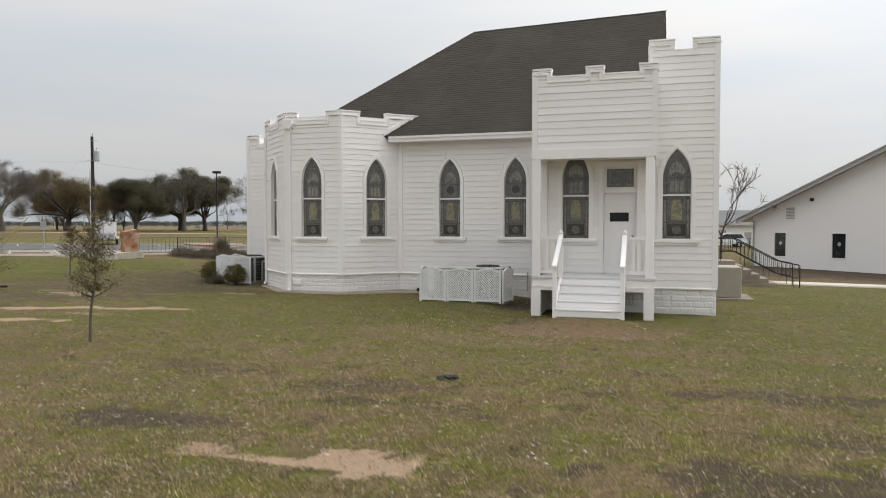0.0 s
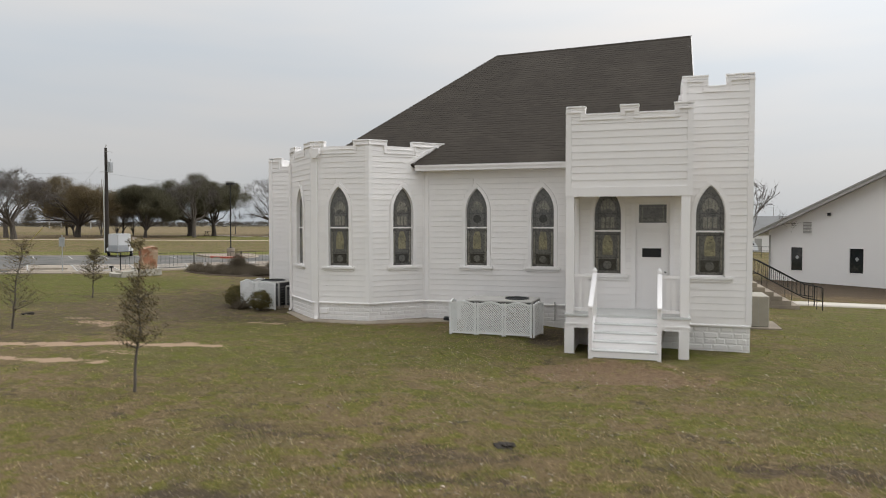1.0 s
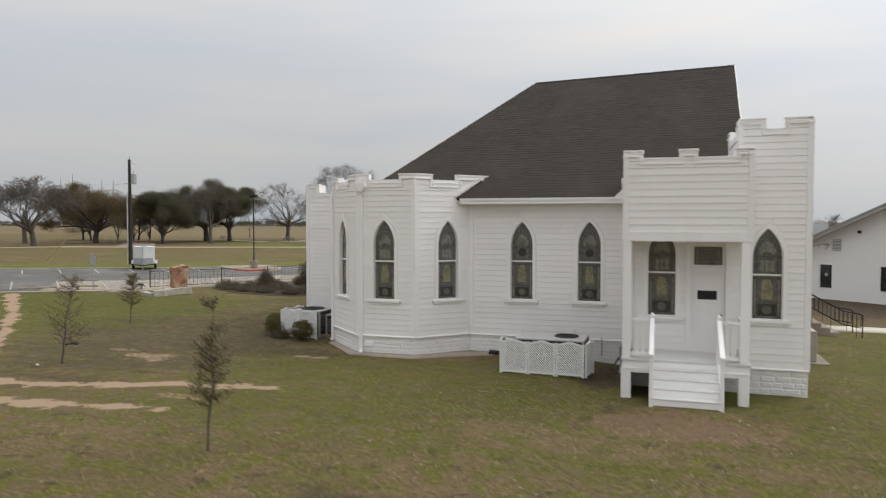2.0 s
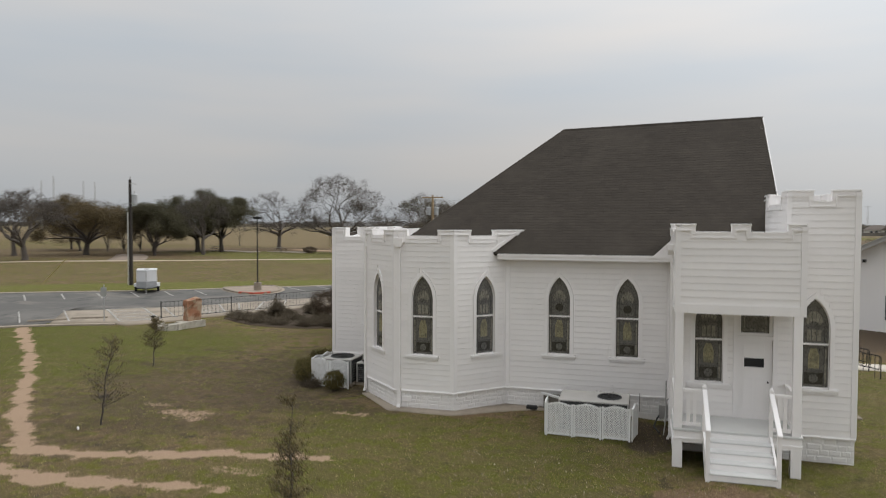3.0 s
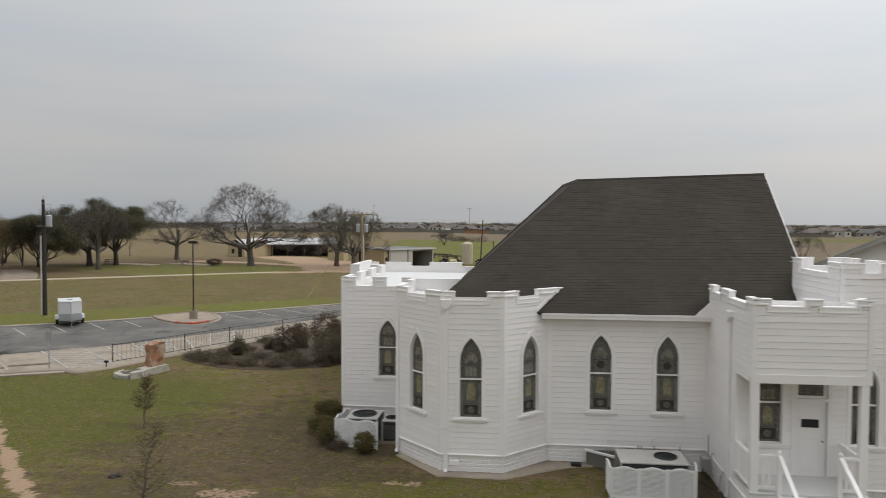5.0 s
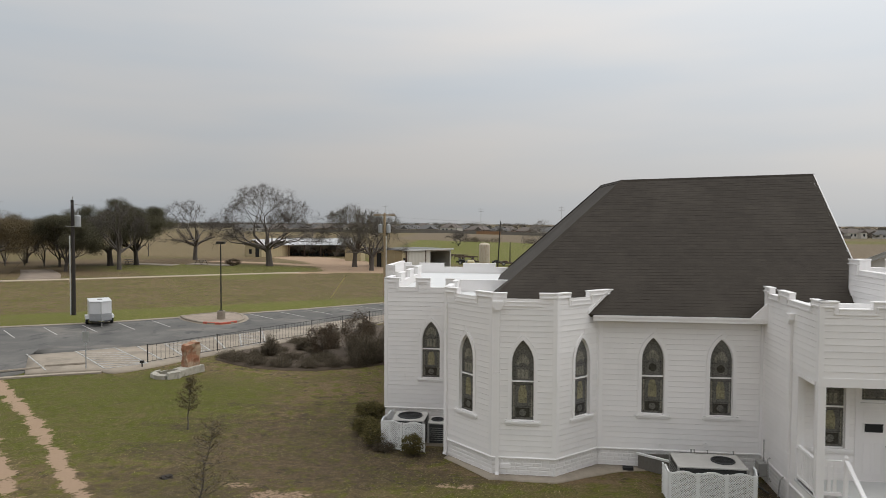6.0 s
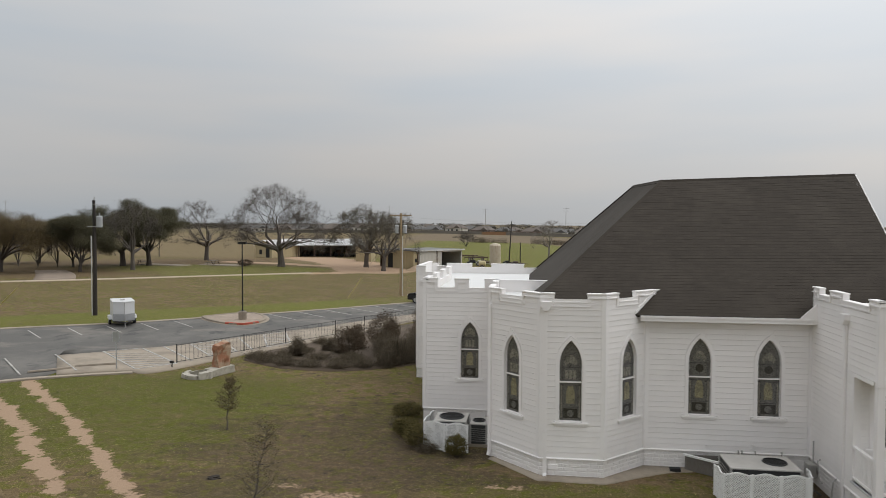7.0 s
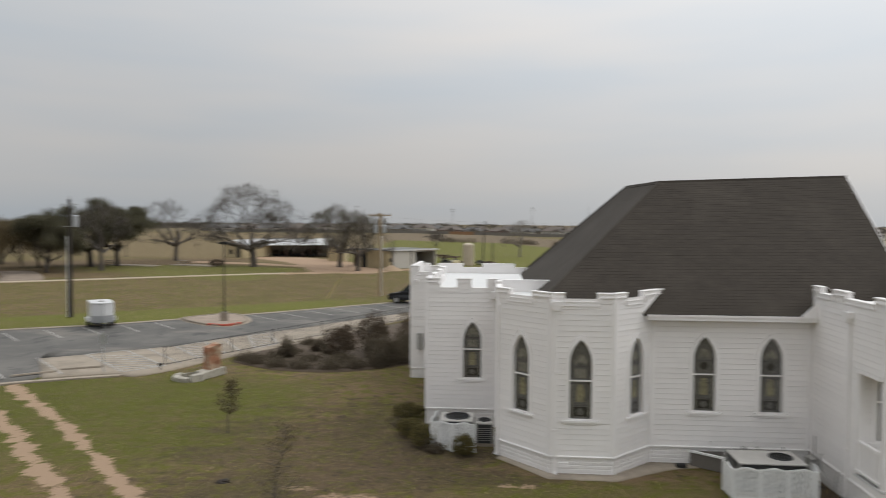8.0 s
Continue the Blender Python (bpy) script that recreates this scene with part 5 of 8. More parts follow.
wire((-45.0, 48.0, 7.4), (-25.2, 70.2, 7.0), 0.9)
wire((-45.0, 48.0, 7.4), (-110, -10, 8.4), 1.2)
wire((-25.2, 70.2, 8.6), (-30.0, 112.0, 4.1), 0.5)
wire((-25.2, 70.2, 8.5), (9.5, 120.0, 8.7), 0.7)
for a, b in (((-29.7, 65.9), (-25.6, 70.0)), ((-51.9, 46.2), (-45.2, 48.0))):
    guy = thing("guy_guard", "yellow plastic guard on a pole guy wire", "guy wire", "guy wires", (a[0], a[1], gz(*a)))
    bm = bmesh.new()
    tube(bm, [(0, 0, 0), ((b[0] - a[0]) * 0.27, (b[1] - a[1]) * 0.27, 1.95)], 0.035, 8)
    part("guard", bm, plain("yellow_plastic", (0.36, 0.30, 0.10), 0.6), guy)
    bm = bmesh.new()
    tube(bm, [((b[0] - a[0]) * 0.27, (b[1] - a[1]) * 0.27, 1.95), ((b[0] - a[0]) * 0.96, (b[1] - a[1]) * 0.96, 7.0)], 0.005, 4)
    part("wire", bm, BLACK_METAL, guy)


def parking_sign(x, y):
    ob = thing("parking_sign", "grey metal sign seen from behind, on a thin post", "sign", at=(x, y, gz(x, y)))
    bm = bmesh.new()
    tube(bm, [(0, 0, -0.1), (0, 0, 2.05)], 0.028, 8)
    part("post", bm, GALV, ob)
    bm = bmesh.new()
    box(bm, -0.155, 0.155, -0.040, -0.030, 1.42, 1.92)
    part("plate", bm, GALV, ob)
    ob.rotation_euler.z = radians(20)


parking_sign(-32.1, 30.9)
for x, y in ((-29.7, 31.9),):
    b = thing("bollard_light", "small dark garden light beside the kerb", "garden light", "garden lights", (x, y, gz(x, y)))
    bm = bmesh.new()
    tube(bm, [(0, 0, 0), (0, 0, 0.28)], 0.03, 8)
    box(bm, -0.09, 0.09, -0.06, 0.06, 0.27, 0.38)
    part("spot_head", bm, BLACK_METAL, b)

# the metal fence above the planting bed
fence = thing("metal_fence", "black metal picket railing along the walk", "fence")
fp = along(FENCE_LINE, 2.3)
for (ax, ay), (bx, by) in zip(fp, fp[1:]):
    za, zb = gz(ax, ay), gz(bx, by)
    bm = bmesh.new()
    box(bm, ax - 0.022, ax + 0.022, ay - 0.022, ay + 0.022, za - 0.1, za + 1.05)
    part("post", bm, BLACK_METAL, fence)
    for z in (0.12, 0.99):
        bm = bmesh.new()
        tube(bm, [(ax, ay, za + z), (bx, by, zb + z)], 0.015, 6)
        part("rail", bm, BLACK_METAL, fence)
    n = 17
    for k in range(1, n):
        x, y, z = ax + (bx - ax) * k / n, ay + (by - ay) * k / n, za + (zb - za) * k / n
        bm = bmesh.new()
        box(bm, x - 0.005, x + 0.005, y - 0.005, y + 0.005, z + 0.12, z + 0.99)
        part("picket", bm, BLACK_METAL, fence)


def rock(rnd, w, d, h, rough=0.12, cuts=2):
    """A broken stone block."""
    bm = bmesh.new()
    box(bm, -w / 2, w / 2, -d / 2, d / 2, 0, h)
    bmesh.ops.subdivide_edges(bm, edges=bm.edges[:], cuts=cuts, use_grid_fill=True)
    for v in bm.verts:
        s = noise.noise_vector(v.co * 2.3 + Vector((rnd.uniform(0, 9),) * 3) * 0.0 + Vector((w * 7, d * 5, h * 3)))
        v.co += s * rough
        v.co.z = max(v.co.z, -0.05)
    return bm


m = Mat("red_granite", (0.30, 0.135, 0.075), 0.9)
m.mix((0.36, 0.27, 0.185), m.remap(m.noise(1.9, 5, 0.6), 0.42, 0.60, 0, 0.95))
m.mix((0.16, 0.08, 0.05), m.remap(m.noise(7, 5, 0.7), 0.55, 0.75, 0, 0.6))
RED_STONE = m.bump(m.noise(9, 5, 0.7), 0.6, 0.05).done()
m = Mat("pale_limestone", (0.42, 0.39, 0.33), 0.9)
m.mix((0.27, 0.25, 0.21), m.remap(m.noise(4, 5, 0.7), 0.45, 0.7, 0, 0.7))
LIME = m.bump(m.noise(14, 4, 0.7), 0.5, 0.03).vary(m.rand, 0.85, 1.1).done()
rnd = random.Random(5)
mon = thing("stone_monument", "rough red granite slab standing on a pale stone base", "monument", at=(-26.85, 31.25, gz(-26.85, 31.25)))
part("base", bevel(rock(rnd, 1.45, 0.62, 0.36, 0.05), 0.02), LIME, mon, "pale limestone base")
slab = rock(rnd, 0.86, 0.34, 1.24, 0.13, 5)
for v in slab.verts:
    v.co.z += 0.34 - 0.22 * max(0.0, (0.2 - v.co.x)) * (v.co.z > 0.8)
    v.co.x += 0.12
part("slab", slab, RED_STONE, mon)
mon.rotation_euler.z = math.atan2(0.93, 0.37)
bed_ring = thing("stone_ring", "low ring of pale rough stones beside the monument", "stone ring", at=(-27.55, 30.45, gz(-27.5, 30.4)))
for k in range(8):
    a = k * math.pi / 4
    st = rock(rnd, rnd.uniform(0.34, 0.5), 0.26, rnd.uniform(0.18, 0.32), 0.09)
    for v in st.verts:
        v.co = Matrix.Rotation(a + math.pi / 2, 4, "Z") @ v.co + Vector((0.62 * math.cos(a), 0.5 * math.sin(a), 0))
    part("stone", st, LIME, bed_ring)

# ---- plants ----
BARK = plain("grey_brown_bark", (0.100, 0.085, 0.072), 0.95, scale=5, amount=0.35, stretch=(2, 2, 0.5), bump=0.7)
PALE_BARK = plain("pale_grey_bark", (0.20, 0.175, 0.15), 0.95, scale=5, amount=0.3, stretch=(2, 2, 0.5), bump=0.5)
BARK_DARK = plain("dark_oak_bark", (0.062, 0.051, 0.043), 0.95, scale=5, amount=0.35, stretch=(2, 2, 0.5), bump=0.7)


def leaf_material(name, color, other, amount=0.5, spread=0.45):
    m = Mat(name, color, 0.7, spec=0.25)
    m.mix(other, m.remap(m.island, 0.3, 1.0, 0, amount, False))
    m.vary(m.island, 1 - spread, 1 + spread)
    m.vary(m.noise(0.6, 3), 0.75, 1.25)
    return thin_sheet(m.done(), 0.35)


OAK_LEAF = leaf_material("live_oak_leaves", (0.100, 0.094, 0.056), (0.140, 0.125, 0.080), 0.5, 0.2)
RUST_LEAF = leaf_material("rusty_oak_leaves", (0.165, 0.122, 0.062), (0.118, 0.098, 0.054), 0.7, 0.25)
BUD_LEAF = leaf_material("sparse_olive_leaves", (0.130, 0.118, 0.062), (0.15, 0.120, 0.072))
SAP_LEAF = leaf_material("sapling_leaves", (0.150, 0.122, 0.062), (0.19, 0.145, 0.080))
BOX_LEAF = leaf_material("clipped_shrub_leaves", (0.120, 0.106, 0.040), (0.185, 0.140, 0.056))
DARK_LEAF = leaf_material("dark_shrub_leaves", (0.084, 0.064, 0.042), (0.115, 0.075, 0.052))
DRY_LEAF = leaf_material("dry_grey_shrub_twigs", (0.128, 0.104, 0.072), (0.175, 0.145, 0.104))


def leaf_cloud(name, points, per, spread, size, material, seed, parent=None, flat=0.7):
    """Many small leaves scattered about points."""
    rng = np.random.RandomState(seed)
    c = np.repeat(np.asarray(points, float), per, axis=0)
    c = c + np.clip(rng.normal(0, 1, c.shape), -1.7, 1.7) * spread * np.array([1, 1, flat])
    n = len(c)
    a = rng.normal(0, 1, (n, 3))
    a /= np.linalg.norm(a, axis=1)[:, None]
    b = np.cross(a, rng.normal(0, 1, (n, 3)))
    b /= np.linalg.norm(b, axis=1)[:, None]
    s = size * rng.uniform(0.5, 1.3, (n, 1))
    v = np.stack([c - a * s + b * s * 0.45, c - b * s * 0.75, c + a * s + b * s * 0.45], 1).reshape(-1, 3)
    return soup(name, v, np.arange(3 * n).reshape(-1, 3), material, parent)


def limbs(rng, start, way, length, radius, depth, out, tips, spread=0.55, fork=(2, 3), droop=0.0, shrink=0.72, lift=0.10):
    """Grow a branching limb: out gets (points, radii), tips the ends."""
    pts, rad = [Vector(start)], [radius]
    d = Vector(way).normalized()
    n = 3
    for k in range(n):
        d = (d + Vector((rng.gauss(0, 0.16), rng.gauss(0, 0.16), rng.gauss(0, 0.10) + lift - droop))).normalized()
        pts.append(pts[-1] + d * length / n)
        rad.append(radius * (1 - 0.38 * (k + 1) / n))
    out.append((pts, rad, depth))
    if depth <= 2:
        tips.append(tuple(pts[-1]))
        tips.append(tuple(pts[-2]))
    if depth == 0:
        return
    for k in range(rng.randint(*fork)):
        side = d.cross(Vector((rng.gauss(0, 1), rng.gauss(0, 1), rng.gauss(0, 1)))).normalized()
        nd = (d + side * rng.uniform(spread * 0.6, spread * 1.5)).normalized()
        at = pts[-1] if k < 2 else pts[-2]
        limbs(rng, at, nd, length * shrink * rng.uniform(0.8, 1.15), rad[-1] * 0.74, depth - 1, out, tips, spread, fork, droop, shrink, lift)


def tree(name, x, y, high, width, label, seed, bark=None, leaf=None, per=20, leaf_size=0.1, depth=5, trunk=0.2, stems=5, spread=0.6, thick=0.35, group="", leaf_spread=0.35, rise=(0.3, 1.2), crown_from=0.2, twigs=5, twig_long=0.9):
    """A trunk, limbs that fill a dome, fine end twigs and, if it has any, leaves."""
    rng = random.Random(seed)
    ob = thing(name, label, "tree", group, (x, y, gz(x, y)))
    out, tips = [], []
    th = high * trunk
    base = [Vector((0, 0, -0.2)), Vector((0, 0, th * 0.3)), Vector((rng.gauss(0, 0.1), rng.gauss(0, 0.1), th))]
    for k in range(stems):
        a = 2 * math.pi * (k + rng.uniform(-0.25, 0.25)) / stems
        flare = rng.uniform(0.35, 1.0) if k else 0.15
        limbs(rng, base[-1].lerp(base[-2], rng.uniform(0, 0.3)), (math.cos(a) * flare, math.sin(a) * flare, rng.uniform(*rise)), rng.uniform(0.85, 1.15), thick * 0.60, depth, out, tips, spread, (2, 3), 0.0, 0.80, 0.05)
    # fill a dome: inner limbs keep their way, outer ones bend to its edge
    arr = np.array(tips) - np.array([0, 0, th])
    half, top = np.percentile(np.hypot(arr[:, 0], arr[:, 1]), 91), np.percentile(arr[:, 2], 95)
    mid = th + 0.12 * (high - th)

    def fit(p):
        q = Vector((p[0] / half, p[1] / half, (p[2] - th) / top - 0.12))
        if q.z < 0:
            q.z *= 0.45
        d = q.length
        if d > 0.75:
            edge = 1.0 + 0.18 * noise.noise(q.normalized() * 2.3 + Vector((seed, 0, 0)))
            q *= edge * (0.75 + 0.32 * (1 - math.exp(-(d - 0.75) / 0.32))) / d
        return Vector((q.x * width / 2, q.y * width / 2, mid + q.z * (high - mid)))

    bm = bmesh.new()
    tube(bm, base, [thick * 1.35, thick, thick * 0.85], 10)
    part("trunk", bm, bark, ob)
    verts, faces = [], []
    thin = []
    for pts, rad, level in out:
        near_base = (pts[0] - base[-1]).length < 0.4 * th
        pts = [p if (i == 0 and near_base) else fit(p) for i, p in enumerate(pts)]
        if level <= 3:
            thin.append(pts)
        k0 = len(verts)
        sd = 5 if rad[0] > 0.06 else 3
        for i, p in enumerate(pts):
            d = (pts[min(i + 1, len(pts) - 1)] - pts[max(i - 1, 0)]).normalized()
            s1 = d.cross(Vector((0.3, 0.2, 1))).normalized()
            s2 = s1.cross(d)
            r = max(rad[i], 0.013)
            verts += [tuple(p + r * (math.cos(2 * math.pi * j / sd) * s1 + math.sin(2 * math.pi * j / sd) * s2)) for j in range(sd)]
        for i in range(len(pts) - 1):
            for j in range(sd):
                faces.append((k0 + i * sd + j, k0 + i * sd + (j + 1) % sd, k0 + (i + 1) * sd + (j + 1) % sd, k0 + (i + 1) * sd + j))
    soup("branchwork", verts, faces, bark, ob)
    ends = np.array([tuple(q) for q in map(fit, tips) if q.z > crown_from * high])
    if twigs:
        # slender three-sided twigs that leave the thin limbs sideways and bend upwards
        rs_ = np.random.RandomState(seed)
        line = np.array([[tuple(p) for p in pts] for pts in thin])
        n = len(line) * twigs
        line = np.repeat(line, twigs, axis=0)
        at = rs_.uniform(0.4, 2.999, n)
        i0 = at.astype(int)
        row_ = np.arange(n)
        c = line[row_, i0] + (line[row_, i0 + 1] - line[row_, i0]) * (at - i0)[:, None]
        way = line[row_, i0 + 1] - line[row_, i0]
        way /= np.linalg.norm(way, axis=1)[:, None] + 1e-6
        way = way * 0.9 + rs_.normal(0, 0.45, (n, 3)) + np.array([0, 0, 0.15])
        way /= np.linalg.norm(way, axis=1)[:, None]
        bend = c + way * (0.5 * twig_long) * rs_.uniform(0.35, 1.0, (n, 1))
        # each twig forks once more
        c = np.concatenate([c, bend])
        way2 = way + rs_.normal(0, 0.5, (n, 3))
        way2 /= np.linalg.norm(way2, axis=1)[:, None]
        tip = np.concatenate([bend + (way + np.array([0, 0, 0.12])) * (0.4 * twig_long) * rs_.uniform(0.3, 1.0, (n, 1)), bend + way2 * (0.4 * twig_long) * rs_.uniform(0.4, 1.0, (n, 1))])
        way = np.concatenate([way, way2])
        n = len(c)
        s1 = np.cross(way, rs_.normal(0, 1, (n, 3)))
        s1 /= np.linalg.norm(s1, axis=1)[:, None]
        s2 = np.cross(way, s1)
        r = 0.007
        v = np.stack([c + r * s1, c - 0.5 * r * s1 + 0.87 * r * s2, c - 0.5 * r * s1 - 0.87 * r * s2, tip], 1).reshape(-1, 3)
        fc = (np.arange(n)[:, None, None] * 4 + np.array([[0, 1, 3], [1, 2, 3], [2, 0, 3]])[None]).reshape(-1, 3)
        tagged(soup("twigwork", v, fc, bark, ob), kind="stuff")
    if leaf is not None:
        leaf_cloud("crown", ends, per, leaf_spread, leaf_size, leaf, seed, ob)
    return ob


OAKS = "live oaks by the drive"
BARE = "bare winter trees"
tree("live_oak", -72.2, 95.9, 9.6, 14.8, "spreading dark green live oak with a broad crown", 11, BARK_DARK, OAK_LEAF, 76, 0.054, 5, 0.22, 8, 0.55, 0.40, OAKS, 0.45, (0.3, 1.0), 0.28, 2)
tree("live_oak", -69.4, 98.2, 9.2, 12.2, "dark green live oak with a dense rounded crown", 12, BARK_DARK, OAK_LEAF, 70, 0.054, 5, 0.24, 7, 0.55, 0.34, OAKS, 0.45, (0.3, 1.0), 0.30, 2)
tree("live_oak", -70.6, 83.6, 7.8, 9.6, "dark green live oak with low dense branches", 13, BARK_DARK, OAK_LEAF, 62, 0.054, 5, 0.14, 6, 0.55, 0.22, OAKS, 0.45, (0.4, 1.4), 0.16, 2)
tree("live_oak", -80.2, 81.2, 8.6, 15.0, "live oak with rusty brown winter leaves", 14, BARK_DARK, RUST_LEAF, 46, 0.054, 5, 0.20, 8, 0.55, 0.38, OAKS, 0.45, (0.35, 1.1), 0.26, 3)
tree("bare_tree", -76.3, 67.2, 9.0, 13.0, "bare multi-stemmed tree on the brown verge", 19, BARK, None, depth=6, trunk=0.20, stems=6, spread=0.62, thick=0.34, group=BARE, twigs=4, twig_long=1.0)
tree("bare_tree", -87.8, 76.2, 9.4, 11.0, "bare multi-stemmed tree on the brown verge", 29, BARK, None, depth=5, trunk=0.22, stems=5, spread=0.62, thick=0.30, group=BARE, twigs=3)
tree("bare_tree", -66.7, 89.4, 9.5, 9.0, "bare grey tree in front of the oaks", 16, BARK, None, depth=5, trunk=0.26, stems=5, thick=0.28, group=BARE, twigs=3)
tree("bare_tree", -51.4, 105.9, 13.1, 20.0, "large bare tree with a wide branching crown", 17, BARK, None, depth=6, trunk=0.20, stems=7, spread=0.62, thick=0.50, group=BARE, twigs=4, twig_long=1.3)
tree("bare_tree", -68.2, 114.6, 11.0, 14.5, "bare tree with a rounded crown of twigs", 18, BARK, None, depth=5, trunk=0.25, stems=6, spread=0.62, thick=0.36, group=BARE, twigs=4, twig_long=1.1)
tree("budding_tree", -38.9, 111.4, 10.6, 13.0, "tree with dark trunk and sparse olive leaves", 20, BARK, BUD_LEAF, 12, 0.032, 5, 0.22, 8, 0.6, 0.38, "", 0.5, twigs=6)
tree("budding_tree", -34.4, 104.2, 9.6, 12.0, "tree with dark trunk and sparse olive leaves", 21, BARK, BUD_LEAF, 9, 0.032, 5, 0.22, 8, 0.6, 0.32, "", 0.5, twigs=6)
tree("bare_tree", -8.0, 167.0, 9.3, 9.0, "pale bare tree alone in the green meadow", 22, PALE_BARK, None, depth=5, trunk=0.28, stems=5, thick=0.24, group=BARE, twigs=3)
tree("bare_tree", 3.5, 39.8, 6.2, 5.6, "slender bare tree beside the church stairs", 28, BARK, None, depth=3, trunk=0.34, stems=4, spread=0.5, thick=0.075, group=BARE, twigs=3, twig_long=0.6)
tree("bare_tree", -33.0, 222.0, 5.2, 9.5, "low bare bushy tree at the meadow's edge", 27, BARK, None, depth=5, trunk=0.04, stems=8, thick=0.12, group=BARE, twigs=3)
tree("bare_tree", 24.0, 126.0, 7.0, 8.0, "small bare tree at the field edge", 24, BARK, None, depth=5, trunk=0.10, stems=5, thick=0.16, group=BARE, twigs=3)
tree("bare_tree", 40.0, 128.0, 7.6, 9.0, "small bare tree at the field edge", 25, BARK, None, depth=5, trunk=0.10, stems=5, thick=0.18, group=BARE, twigs=3)
tree("bare_tree", -82.0, 123.5, 5.0, 3.6, "young bare tree in the tan field", 26, BARK, None, depth=4, trunk=0.3, stems=4, thick=0.09, group=BARE, twigs=2, twig_long=0.5)
for k, (x, y, h) in enumerate(((-92.0, 92.5, 7.6), (-77.5, 92.0, 7.0), (-98.5, 97.5, 7.8), (-88.5, 99.5, 7.4))):
    tree("brown_oak", x, y, h, 8.6, "oak with a low crown of brown winter leaves", 40 + k, BARK_DARK, RUST_LEAF, 40, 0.056, 5, 0.14, 6, 0.55, 0.18, "brown oaks", 0.45, (0.5, 1.2), 0.16, 2)
for k, (x, y, h) in enumerate(((-86.6, 92.6, 6.4), (-83.4, 92.4, 6.0), (-80.4, 92.6, 6.2))):
    tree("myrtle_tree", x, y, h, 4.2, "vase-shaped bare tree with many slim upright stems", 50 + k, BARK, None, depth=4, trunk=0.03, stems=8, spread=0.34, thick=0.11, group="vase-shaped bare trees", rise=(1.3, 2.2), twigs=5)
SAPS = "staked saplings on the lawn"


def sapling(x, y, high, width, label, seed, lean=(0, 0), leafy=5, first=0.3):
    """A young tree: one wavering leader with short side twigs all the way up."""
    rng = random.Random(seed)
    ob = thing("sapling", label, "tree", SAPS, (x, y, gz(x, y)))
    pts, p = [], Vector((0, 0, -0.05))
    for k in range(13):
        pts.append(p.copy())
        p = p + Vector((lean[0] / 12 + rng.gauss(0, 0.022), lean[1] / 12 + rng.gauss(0, 0.022), high / 12))
    rad = [0.030 * (1 - 0.85 * k / 12) for k in range(13)]
    bm = bmesh.new()
    tube(bm, pts, rad, 7)
    part("trunk", bm, BARK, ob)
    bm, tips = bmesh.new(), []
    for k in range(64):
        s = first + (1 - first) * rng.random() ** 1.35
        i = min(int(s * 12), 11)
        at = pts[i].lerp(pts[i + 1], s * 12 - i)
        a = rng.uniform(0, 6.283)
        long = width * 0.5 * (1.15 - 0.75 * (s - first) / (1 - first)) * rng.uniform(0.4, 1.1)
        d = Vector((math.cos(a), math.sin(a), rng.uniform(0.15, 0.9))).normalized()
        q = at + d * long * 0.55 + Vector((rng.gauss(0, 0.03), rng.gauss(0, 0.03), 0))
        e = q + (d + Vector((rng.gauss(0, 0.3), rng.gauss(0, 0.3), 0.3))).normalized() * long * 0.5
        tube(bm, [at, q, e], [0.008, 0.005, 0.0025], 4)
        tips += [tuple(at.lerp(q, 0.6)), tuple(q), tuple(q.lerp(e, 0.5)), tuple(e)]
        f = q + (d.cross(Vector((0, 0, 1))) * rng.choice((-1, 1)) + d * 0.6 + Vector((0, 0, 0.3))).normalized() * long * 0.35
        tube(bm, [q, f], [0.004, 0.002], 3)
        tips.append(tuple(f))
    tagged(part("twigwork", bm, BARK, ob), kind="stuff")
    leaf_cloud("foliage", tips, leafy, 0.055, 0.021, SAP_LEAF, seed, ob)
    return ob


sapling(-9.75, 10.4, 2.75, 1.0, "thin young tree with sparse small leaves", 31, (0.12, 0.0), 12, 0.30)
sapling(-22.8, 23.2, 1.95, 1.25, "thin young tree with sparse small leaves", 32, (0.05, 0), 12, 0.36)
sapling(-18.8, 15.9, 2.6, 1.9, "leaning young tree with thin spreading branches", 33, (0.65, 0.1), 7, 0.22)


def bush(x, y, high, width, material, label, seed, leaf=0.026, per=22, n=240, group="clipped shrubs by the church", lobes=0.22):
    rng = random.Random(seed)
    ob = thing("shrub", label, "shrub", group, (x, y, gz(x, y)))
    bm = bmesh.new()
    pts = []
    for k in range(9):
        a, r = rng.uniform(0, 6.28), rng.uniform(0.2, 0.8) * width / 2
        tube(bm, [(0.04 * math.cos(a), 0.04 * math.sin(a), -0.05), (r * 0.5 * math.cos(a), r * 0.5 * math.sin(a), high * 0.4), (r * math.cos(a), r * math.sin(a), high * 0.8)], [0.018, 0.012, 0.005], 5)
    tagged(part("stems", bm, BARK_DARK, ob), kind="stuff")
    for k in range(n):
        d = Vector((rng.gauss(0, 1), rng.gauss(0, 1), rng.gauss(0, 1))).normalized() * rng.uniform(0.55, 1.0) ** 0.5
        lump = 1 + lobes * noise.noise(d * 1.8 + Vector((seed, 0, 0))) + 0.5 * lobes * noise.noise(d * 4.1 + Vector((0, seed, 0)))
        pts.append((d.x * width / 2 * lump, d.y * width / 2 * lump, high * 0.54 + d.z * high * 0.46 * lump))
    leaf_cloud("foliage", pts, per, 0.05 * width + 0.02, leaf, material, seed, ob)
    return ob


